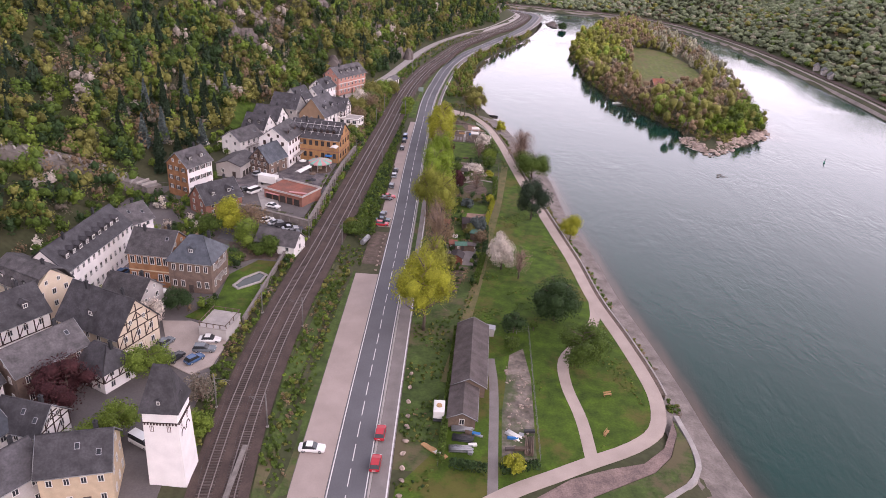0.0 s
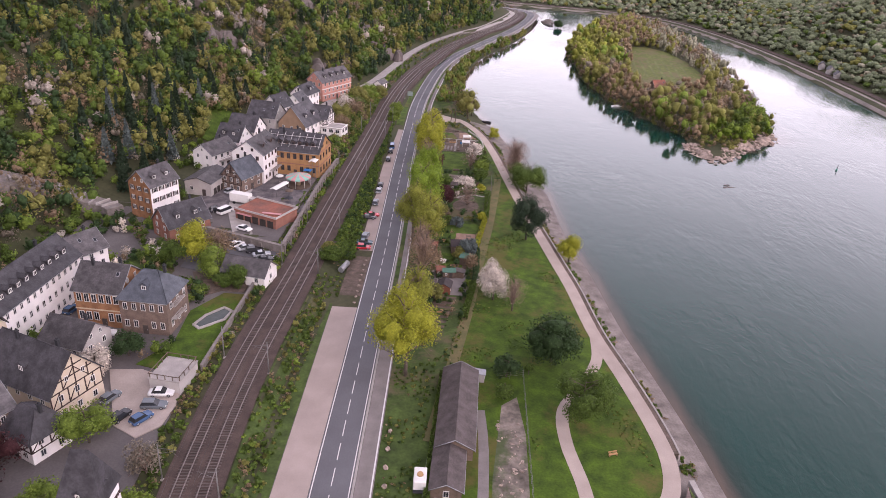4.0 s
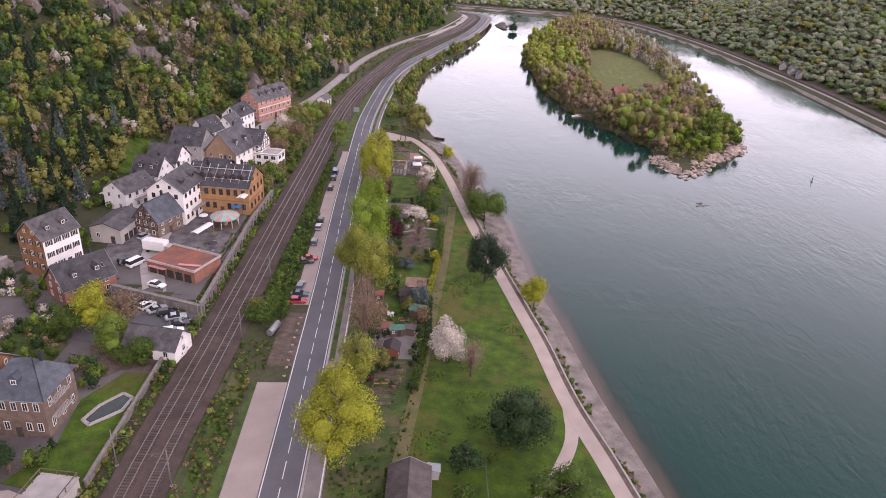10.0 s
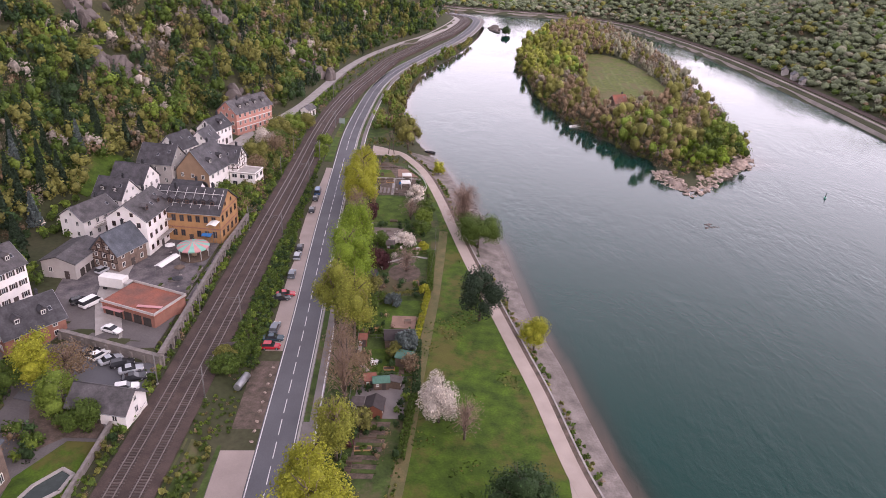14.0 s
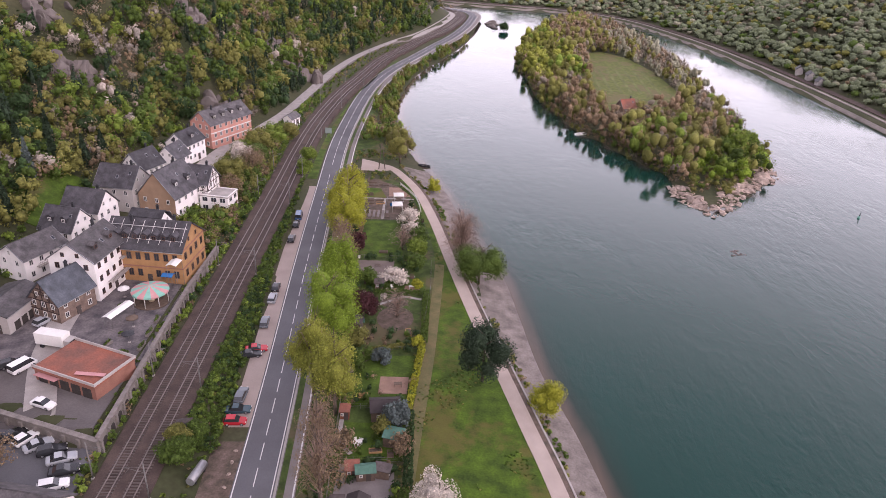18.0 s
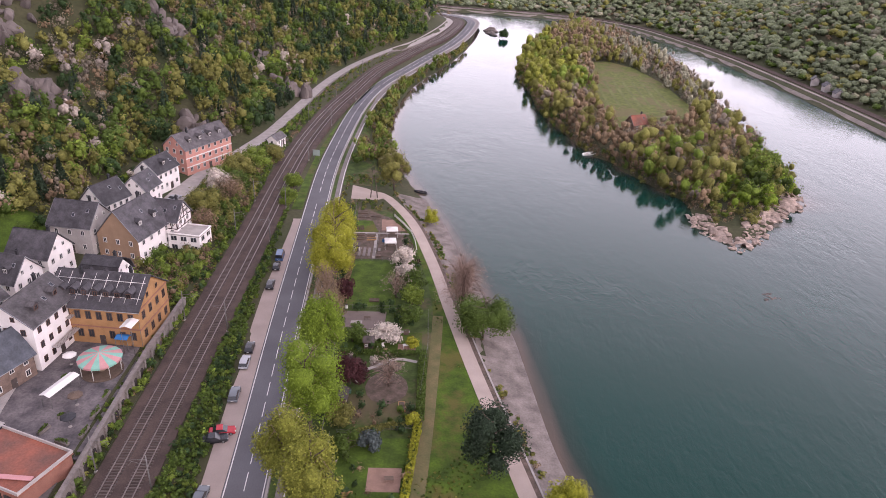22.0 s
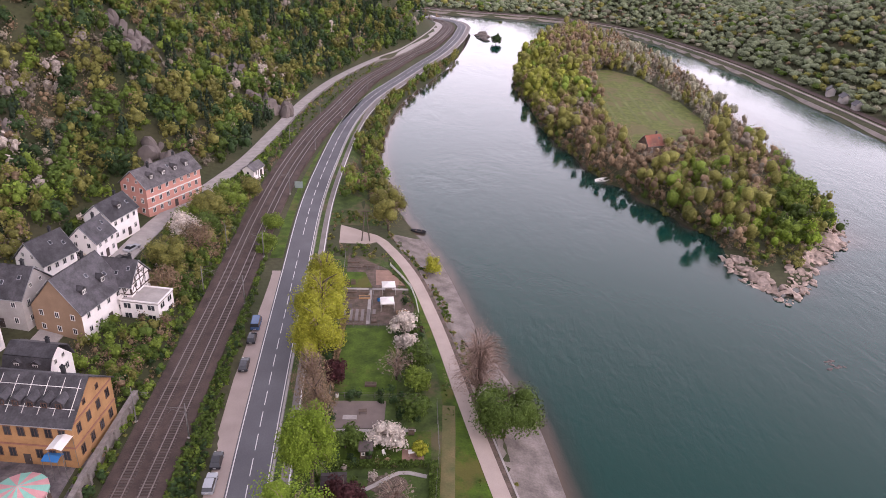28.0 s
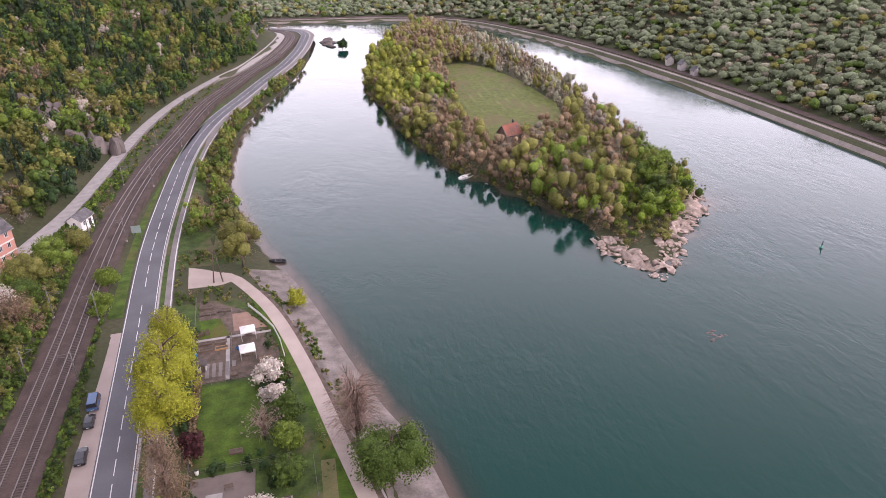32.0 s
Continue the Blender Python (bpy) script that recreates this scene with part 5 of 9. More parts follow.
def house(label, cx, cy, w, d, ang, eave, ridge, wall, roof, floors=2, nf=4, ns=2, kind="gable", dormers=0, chimneys=1, timbered=0, frame_mat=None,
          win=(1.0, 1.35), shutters=False, z=None, name="house", category="house", gable_wall=None, back_dormers=0, band=None, over=0.4, attic=True, group="houses of the village"):
    """A house with its ridge along its width w: walls, roof planes, windows, dormers, chimneys."""
    z = height_at(cx, cy) if z is None else z
    base = pose(cx, cy, z, 0, 0, ang)
    top = empty(name, base, label, category, group)
    rot = base.to_3x3()
    bm = bmesh.new()
    rise = ridge - eave
    inset = 0.0 if kind == "gable" else (min(w * 0.32, rise * 0.8) if kind == "hip" else 0.0)
    lo = [(-w / 2, -d / 2, -1.5), (w / 2, -d / 2, -1.5), (w / 2, d / 2, -1.5), (-w / 2, d / 2, -1.5)]
    v = [bm.verts.new(p) for p in lo]
    u = [bm.verts.new((p[0], p[1], eave)) for p in lo]
    gables = kind in ("gable", "mansard")
    r = [bm.verts.new((-w / 2, 0, ridge - 0.05)), bm.verts.new((w / 2, 0, ridge - 0.05))] if gables else None
    bm.faces.new((v[0], v[1], u[1], u[0]))
    bm.faces.new((v[2], v[3], u[3], u[2]))
    f1 = bm.faces.new((v[1], v[2], u[2], r[1], u[1]) if gables else (v[1], v[2], u[2], u[1]))
    f2 = bm.faces.new((v[3], v[0], u[0], r[0], u[3]) if gables else (v[3], v[0], u[0], u[3]))
    bm.faces.new((v[3], v[2], v[1], v[0]))
    if gables:
        bm.faces.new((u[0], u[1], r[1], r[0]))
        bm.faces.new((u[2], u[3], r[0], r[1]))
    else:
        bm.faces.new(u)
    mats = [wall]
    if gable_wall:
        mats.append(gable_wall)
        f1.material_index = f2.material_index = 1
    walls = part("wall", bm, mats, top)
    o = over
    drop = o * rise / (d / 2)
    if kind == "flat":
        bm = bmesh.new()
        box(bm, w + 0.3, d + 0.3, 0.3, pose(0, 0, eave), 0.04)
        part("roof", bm, roof, top)
        bm = bmesh.new()
        for sx, sy, px, py in ((w + 0.3, 0.25, 0, -d / 2), (w + 0.3, 0.25, 0, d / 2), (0.25, d - 0.2, -w / 2, 0), (0.25, d - 0.2, w / 2, 0)):
            box(bm, sx, sy, 0.5, pose(px, py, eave + 0.05))
        part("parapet", bm, wall, top)
    elif kind == "mansard":
        kz, ky = eave + rise * 0.68, d / 2 * 0.66
        for s in (-1, 1):
            bm = bmesh.new()
            roof_slab(bm, (-w / 2 - o, s * (d / 2 + o * 0.6), eave - drop * 0.5), (w / 2 + o, s * (d / 2 + o * 0.6), eave - drop * 0.5), (w / 2 + o, s * ky, kz), (-w / 2 - o, s * ky, kz))
            roof_slab(bm, (-w / 2 - o, s * ky, kz), (w / 2 + o, s * ky, kz), (w / 2 + o, 0, ridge + 0.1), (-w / 2 - o, 0, ridge + 0.1))
            part("roof_slope", bm, roof, top)
    else:
        for s in (-1, 1):
            bm = bmesh.new()
            roof_slab(bm, (-w / 2 - o, s * (d / 2 + o), eave - drop), (w / 2 + o, s * (d / 2 + o), eave - drop), (w / 2 + o - inset * 1.2, 0, ridge), (-w / 2 - o + inset * 1.2, 0, ridge))
            part("roof_slope", bm, roof, top)
        if inset:
            for s in (-1, 1):
                bm = bmesh.new()
                e, q = s * (w / 2 + o), s * (w / 2 + o - inset * 1.2)
                roof_slab(bm, (e, -d / 2 - o, eave - drop), (e, d / 2 + o, eave - drop), (q, 0.01, ridge), (q, -0.01, ridge))
                part("hip", bm, roof, top)
    if kind != "flat":
        bm = bmesh.new()
        tube(bm, (-w / 2 - o + inset * 1.2, 0, ridge + 0.16), (w / 2 + o - inset * 1.2, 0, ridge + 0.16), 0.14, 0.14, 5)
        part("ridge_cap", bm, roof, top)
        for s in (-1, 1):
            if (rot @ Vector((0, s, 0))).dot(TOWARD) > -0.2:
                bm = bmesh.new()
                tube(bm, (-w / 2 - o, s * (d / 2 + o + 0.08), eave - drop + 0.02), (w / 2 + o, s * (d / 2 + o + 0.08), eave - drop + 0.02), 0.09, 0.09, 5)
                part("gutter", bm, GUTTER, top)
    if kind == "gable":
        pick = int(abs(cx) * 3 + abs(cy) * 7)
        near = max((-1, 1), key=lambda q: (rot @ Vector((0, q, 0))).dot(TOWARD))
        if pick % 3:
            for e in (-1, 1):
                for q in (-1, 1):
                    bm = bmesh.new()
                    tube(bm, (e * (w / 2 + o), q * (d / 2 + o), eave - drop + 0.2), (e * (w / 2 + o), 0, ridge + 0.22), 0.09, 0.09, 4)
                    part("verge_flashing", bm, GUTTER, top)
        if rise > 2 and eave > 4:
            tilt = math.degrees(math.atan2(rise, d / 2))
            for k in range(pick % 3):
                f = 0.42 + 0.2 * ((pick + k) % 2)
                bm = bmesh.new()
                box(bm, 0.75, 1.0, 0.14, None, 0.02)
                sky_light = part("skylight", bm, GUTTER, top)
                sky_light.matrix_basis = pose((0.34 - 0.3 * k) * w, near * d / 2 * (1 - f), eave + rise * f + 0.2, -near * tilt, 0, 0)
                bm = bmesh.new()
                box(bm, 0.58, 0.82, 0.06)
                part("pane", bm, PANE, sky_light).matrix_basis = pose(0, 0, 0.1)
    storey = eave / floors
    sides = (((0, -1), w, nf, d / 2, 0), ((0, 1), w, nf, d / 2, 180), ((1, 0), d, ns, w / 2, 90), ((-1, 0), d, ns, w / 2, -90))
    door_done = False
    for (nx_, ny_), length, count, away, turn in sides:
        if not count or (rot @ Vector((nx_, ny_, 0))).dot(TOWARD) < -0.15:
            continue
        for fl in range(floors):
            for k in range(count):
                t = (k + 0.5) / count - 0.5
                m = Matrix.Translation((nx_ * away, ny_ * away, 0)) @ pose(0, 0, 0, 0, 0, turn) @ pose(t * length * 0.94, -0.04, fl * storey + storey * 0.36)
                if fl == 0 and not door_done and k == count // 2 and count > 1:
                    door_done = True
                    bm = bmesh.new()
                    box(bm, 1.15, 0.14, 2.1, None, 0.02)
                    door = part("door", bm, SHUTTER, top)
                    door.matrix_basis = m @ pose(0, 0, -storey * 0.36)
                    bm = bmesh.new()
                    box(bm, 0.06, 0.08, 0.25)
                    part("handle", bm, GUTTER, door).matrix_basis = pose(0.42, -0.1, 1.0)
                    continue
                add_window(top, m, win[0], win[1], frame_mat, shutters)
        if gables and turn in (90, -90) and rise > 2.4 and attic:
            for t in ((-0.16, 0.16) if rise > 3.4 else (0.0,)):
                add_window(top, Matrix.Translation((nx_ * away, 0, 0)) @ pose(0, 0, 0, 0, 0, turn) @ pose(t * length, -0.04, eave + rise * 0.2), 0.8, 1.0, frame_mat)
        if timbered and fl_ok(timbered, turn):
            zt = storey * (floors - 1)
            timber(top, Matrix.Translation((nx_ * away, ny_ * away, 0)) @ pose(0, 0, 0, 0, 0, turn) @ pose(0, -0.02, zt), length - 0.1, storey, rise * 0.9 if (gables and turn in (90, -90)) else 0, max(4, int(length / 1.6)))
    if band:
        for fl in range(1, floors + 1):
            bm = bmesh.new()
            for sx, sy, px, py in ((w + 0.16, 0.1, 0, -d / 2 - 0.04), (0.1, d, w / 2 + 0.04, 0)):
                box(bm, sx, sy, 0.28, pose(px, py, fl * storey - 0.3))
            part("string_course", bm, band, top)
    slope = rise / (d / 2)
    for s, count in ((-1, dormers), (1, back_dormers)):
        for k in range(count):
            t = (k + 0.5) / count - 0.5
            y = s * d / 2 * (0.72 if kind != "mansard" else 0.9)
            dormer(top, t * w * 0.86, y, eave + slope * (d / 2 - abs(y)) + 0.15, 0 if s < 0 else 180, roof=roof, wall=roof, frame_mat=frame_mat)
    for k in range(chimneys):
        chimney(top, w * (0.28 - 0.52 * k), d * 0.06 * (-1) ** k, ridge - 0.5)
    return top


def fl_ok(timbered, turn):
    return timbered == 1 or (timbered == 2 and turn in (90, -90))


house("ochre brick hotel with slate roof and dormers", -58.6, 245.0, 18.5, 12.5, -6, 8.4, 13.0, OCHRE, SLATE, 2, 8, 4, dormers=7, chimneys=2, band=REDSTONE, frame_mat=FRAMEB, win=(1.15, 1.8), gable_wall=OCHRE)
house("tall white hotel with grey roof and balconies", -70.0, 236.5, 13.5, 10.5, 82, 9.6, 13.4, WHITE, SLATE2, 3, 5, 3, dormers=2, frame_mat=FRAMEB)
house("stone house with blue slate roof and timbered gable", -71.6, 225.2, 9.5, 8.0, 68, 4.8, 9.2, DARKSTONE, SLATEBLUE, 2, 3, 3, timbered=2)
house("low garage building with grey sheet roof", -81.2, 221.5, 12, 8.5, 82, 4.2, 5.6, GREYWALL, SLATE2, 1, 0, 2, chimneys=0)
house("white house with slate roof and balcony", -86.5, 243.0, 11.5, 8.5, 66, 5.8, 8.6, WHITE, SLATE2, 2, 4, 2, dormers=0)
house("white gabled house with dark roof", -84.2, 255.5, 9.0, 8.2, -14, 6.2, 10.6, WHITE, SLATE, 2, 3, 3, dormers=2)
house("white gabled house with skylights in dark roof", -83.2, 266.5, 10.5, 8.6, -12, 6.4, 10.8, WHITE, SLATE, 2, 3, 3)
house("grey rendered gabled house with slate roof", -80.0, 281.0, 11.0, 9.5, -10, 7.2, 11.8, GREYWALL, SLATE, 2, 3, 3)
house("small white house with dark mansard roof", -64.2, 257.5, 8.0, 7.0, -8, 6.2, 10.0, WHITE, SLATE, 2, 3, 2, kind="mansard", dormers=2)
house("big house with steep black roof and brown gable", -67.0, 281.0, 13.0, 11.5, 74, 6.4, 13.0, WHITE, SLATE, 2, 4, 3, dormers=2, gable_wall=material("brown_render", (0.3, 0.2, 0.13), 0.9, 0.15, 0.4, 6.0, 0.15), attic=False)
house("half-timbered house with slate-hung gable", -60.8, 288.5, 8.0, 7.5, -10, 7.0, 11.0, WHITE, SLATE, 3, 3, 2, timbered=1)
house("modern white flat-roofed annexe with large windows", -55.0, 285.5, 8.5, 6.5, -10, 4.8, 5.0, WHITE, CONCRETE, 2, 3, 2, kind="flat", chimneys=0, win=(1.7, 1.4), z=5.2)
house("white house with steep slate roof", -80.0, 296.0, 8.8, 8.2, 66, 6.6, 10.8, WHITE, SLATE, 2, 4, 2)
house("white gabled house beside the village road", -75.6, 309.5, 7.6, 7.2, 78, 5.2, 8.8, WHITE, SLATE, 2, 3, 2)
house("white house with dark hipped roof and dormer", -75.4, 321.5, 10.0, 8.0, 72, 6.4, 9.8, WHITE, SLATE, 2, 4, 2, dormers=1)
house("long salmon pink apartment house with garages", -69.8, 345.0, 20.5, 9.5, 62, 8.6, 12.6, PINKWALL, SLATE2, 3, 7, 3, dormers=4, band=FRAME, chimneys=2, win=(1.1, 1.5))
house("narrow brick house with white street front", -89.5, 203.2, 10.0, 8.6, 66, 9.0, 12.8, WHITE, SLATE2, 3, 4, 3, shutters=True, gable_wall=BRICK, dormers=2)
house("old slate-roofed house with brick gable", -77.4, 192.0, 12.0, 8.8, 52, 4.4, 8.8, REDSTONE, SLATE, 2, 3, 2, dormers=2)
house("low slate-roofed building beside the car park", -51.4, 169.2, 11.0, 6.6, -10, 3.0, 5.6, WHITE, SLATE2, 1, 3, 1, chimneys=0)
house("orange brick school half with stone trim", -74.8, 148.2, 10.2, 10.0, -2, 8.6, 12.6, BRICK, SLATE2, 2, 6, 3, band=TRIM, chimneys=2, win=(1.15, 2.0), frame_mat=FRAME)
house("grey-brown stone villa with hipped slate roof", -64.6, 146.8, 10.2, 9.8, -2, 8.2, 12.6, DARKSTONE, SLATEBLUE, 2, 5, 3, kind="hip", dormers=1, win=(1.0, 1.7))
house("long white four-storey building with slate roof", -91.2, 143.5, 27.0, 10.0, 88, 9.6, 14.0, WHITE, SLATE, 3, 12, 3, dormers=9, chimneys=2, win=(0.9, 1.5))
house("white side wing with slate roof", -90.5, 163.0, 11.0, 8.0, 62, 7.6, 11.0, WHITE, SLATE2, 3, 4, 2)
house("cream villa with big slate roof and timbered gable", -72.4, 119.0, 16.0, 10.5, -20, 6.4, 12.4, CREAM, SLATE, 2, 5, 3, timbered=2, dormers=1, chimneys=2)
house("rubble stone house with lichen-grey slate roof", -77.0, 103.5, 13.5, 8.0, 62, 7.4, 11.0, DARKSTONE, SLATE2, 2, 4, 2, win=(0.9, 1.5))
house("small timbered house with hipped slate roof", -67.6, 107.2, 8.6, 6.8, -24, 4.6, 7.8, WHITE, SLATE, 2, 3, 2, kind="hip", timbered=1)
house("white half-timbered house with steep slate roof", -91.0, 114.5, 13.0, 9.0, 60, 7.2, 12.0, WHITE, SLATE, 2, 4, 3, timbered=1, dormers=2)
house("tall cream house with mansard slate roof", -93.0, 127.5, 13.0, 9.0, -22, 8.6, 12.6, CREAM, SLATE2, 3, 5, 3, kind="mansard", dormers=3)
house("grey villa with slate roof", -73.6, 131.8, 9.5, 8.0, -12, 5.6, 9.0, GREYWALL, SLATE2, 2, 3, 2)
house("ochre stone house with crow-stepped gable", -56.5, 79.8, 10.0, 8.5, 18, 7.0, 11.0, TRIM, SLATE, 2, 4, 3, win=(0.9, 1.3))
house("white house with small timbered gable", -69.5, 88.0, 8.5, 7.0, -8, 5.6, 9.0, WHITE, SLATE, 2, 3, 2, timbered=2)
house("white house with blue-grey slate roof", -76.0, 82.5, 8.5, 7.5, 70, 5.8, 9.4, WHITE, SLATEBLUE, 2, 3, 2)
house("old house with dark slate roof", -66.0, 75.0, 9.0, 7.5, 60, 6.0, 9.8, GREYWALL, SLATE, 2, 3, 2)
house("white half-timbered house in the old town", -84.5, 93.0, 9.0, 8.0, 66, 6.5, 10.5, WHITE, SLATE, 2, 3, 2, timbered=1)
house("small white railwayside hut with grey roof", -49.6, 371.5, 6.0, 4.0, 70, 3.0, 4.4, WHITE, SLATE2, 1, 2, 1, chimneys=0)
house("island lodge with red tiled roof", 97.5, 419.5, 7.0, 6.0, 20, 4.2, 7.4, DARKSTONE, REDROOF, 2, 2, 2, chimneys=1, group="lodges")


def watch_tower(cx, cy):
    z = height_at(cx, cy)
    top = empty("tower", pose(cx, cy, z, 0, 0, 4), "white medieval town tower with steep slate roof", "tower")
    s, h = 5.2, 14.2
    bm = bmesh.new()
    lo, hi = [], []
    for x, y in ((-1, -1), (1, -1), (1, 1), (-1, 1)):
        lo.append(bm.verts.new((x * (s / 2 + 0.35), y * (s / 2 + 0.35), -2)))
        hi.append(bm.verts.new((x * s / 2, y * s / 2, h)))
    for k in range(4):
        bm.faces.new((lo[k], lo[(k + 1) % 4], hi[(k + 1) % 4], hi[k]))
    bm.faces.new(hi)
    part("wall", bm, WHITE, top)
    bm = bmesh.new()
    for side in range(4):
        m = pose(0, 0, 0, 0, 0, 90 * side)
        for k in range(11):
            box(bm, 0.22, 0.22, 0.3, m @ pose(-s / 2 + s * (k + 0.5) / 11, -s / 2 - 0.08, h - 2.3))
        box(bm, s + 0.2, 0.1, 0.14, m @ pose(0, -s / 2 - 0.08, h - 2.0))
    part("arched_frieze", bm, BEAM, top)
    bm = bmesh.new()
    for a, b in zip(np.linspace(0, math.pi, 8)[:-1], np.linspace(0, math.pi, 8)[1:]):
        for y in (-1.1, 0.9):
            tube(bm, (s / 2 + 0.09, y + 0.75 * math.cos(a), h - 4.9 + 0.9 * math.sin(a)), (s / 2 + 0.09, y + 0.75 * math.cos(b), h - 4.9 + 0.9 * math.sin(b)), 0.1, 0.1, 4)
    part("blind_arch", bm, BEAM, top)
    bm = bmesh.new()
    o, rl = s / 2 + 0.45, 1.1
    pts = [(-o, -o, h), (o, -o, h), (o, o, h), (-o, o, h), (-rl, 0, h + 7.0), (rl, 0, h + 7.0)]
    v = [bm.verts.new(p) for p in pts]
    for f in ((0, 1, 5, 4), (1, 2, 5), (2, 3, 4, 5), (3, 0, 4), (3, 2, 1, 0)):
        bm.faces.new([v[k] for k in f])
    part("roof", bm, SLATE, top)
    for sx, turn in ((1, 0), (1, 90)):
        dormer(top, 0 if turn == 0 else 2.4, -2.4 if turn == 0 else 0, h + 1.0, turn, 0.8, 0.9, 1.2, SLATE, SLATE)
    for turn in (0, 90):
        for x, zz in ((-1.4, h - 3.6), (1.2, h - 3.6), (-0.9, h - 6.6), (1.3, h - 9.4)):
            add_window(top, pose(0, 0, 0, 0, 0, turn) @ pose(x, -s / 2 - 0.02, zz), 0.6, 1.1, FRAMEB)


watch_tower(-44.6, 84.8)


# ---- cars ----
GLASS = material("dark_car_glass", (0.03, 0.032, 0.036), 0.08, 0.1, 1.0, 3.0, 0.0, spec=0.6)
TYRE = material("black_tyre", (0.025, 0.025, 0.026), 0.9, 0.15, 3.0, 10.0, 0.1)
RIM = material("grey_rim", (0.35, 0.35, 0.36), 0.4, 0.1, 3.0, 10.0, 0.0, metal=0.6)
LAMPW = material("pale_lamp_glass", (0.6, 0.58, 0.55), 0.2, 0.05, 3.0, 10.0, 0.0)
LAMPR = material("red_lamp_glass", (0.35, 0.02, 0.02), 0.2, 0.05, 3.0, 10.0, 0.0)
PLATE = material("plain_plate", (0.6, 0.6, 0.58), 0.5, 0.05, 3.0, 10.0, 0.0)
PAINTS = {"red": (0.4, 0.02, 0.03), "black": (0.02, 0.02, 0.023), "silver": (0.36, 0.37, 0.39), "white": (0.72, 0.71, 0.7), "blue": (0.05, 0.1, 0.2), "grey": (0.13, 0.145, 0.16), "teal": (0.03, 0.06, 0.075), "beige": (0.45, 0.38, 0.28)}
_cars = {}


def loft(bm, rings, mat=0):
    """A skin through rings of equal length, closed at both ends."""
    vs = [[bm.verts.new(p) for p in r] for r in rings]
    n = len(vs[0])
    for a, b in zip(vs[:-1], vs[1:]):
        for k in range(n):
            bm.faces.new((a[k], a[(k + 1) % n], b[(k + 1) % n], b[k]))
    bm.faces.new(list(reversed(vs[0])))
    bm.faces.new(vs[-1])
    bmesh.ops.recalc_face_normals(bm, faces=bm.faces[:])


def car_template(color, kind):
    if (color, kind) in _cars:
        return None
    paint = material("car_paint_" + color, PAINTS[color], 0.25, 0.06, 0.5, 4.0, 0.0, spec=0.5)
    L, W, H = {"hatch": (4.1, 1.75, 1.48), "saloon": (4.6, 1.8, 1.42), "estate": (4.6, 1.8, 1.5), "van": (5.0, 1.95, 2.0)}[kind]
    bm = bmesh.new()
    bz = H * (0.6 if kind != "van" else 0.55)
    sect = lambda x, z0, z1, w: [(x, -w / 2, z0), (x, w / 2, z0), (x, w / 2 + 0.02, z0 + (z1 - z0) * 0.55), (x, w / 2 - 0.07, z1), (x, -w / 2 + 0.07, z1), (x, -w / 2 - 0.02, z0 + (z1 - z0) * 0.55)]
    loft(bm, [sect(-L / 2, 0.4, bz * 0.86, W * 0.86), sect(-L / 2 + 0.18, 0.24, bz * 0.97, W), sect(-L * 0.2, 0.22, bz, W), sect(L * 0.18, 0.22, bz, W), sect(L / 2 - 0.25, 0.24, bz * 0.84, W * 0.97), sect(L / 2, 0.38, bz * 0.7, W * 0.84)])
    body_me = bm
    rear = {"hatch": (-0.47, -0.36), "saloon": (-0.36, -0.2), "estate": (-0.48, -0.4), "van": (-0.49, -0.47)}[kind]
    front = (0.2, 0.02) if kind != "van" else (0.4, 0.24)
    cab = lambda x, z, w: [(x, -w / 2, z), (x, w / 2, z)]
    return paint, L, W, H, bz, body_me, rear, front


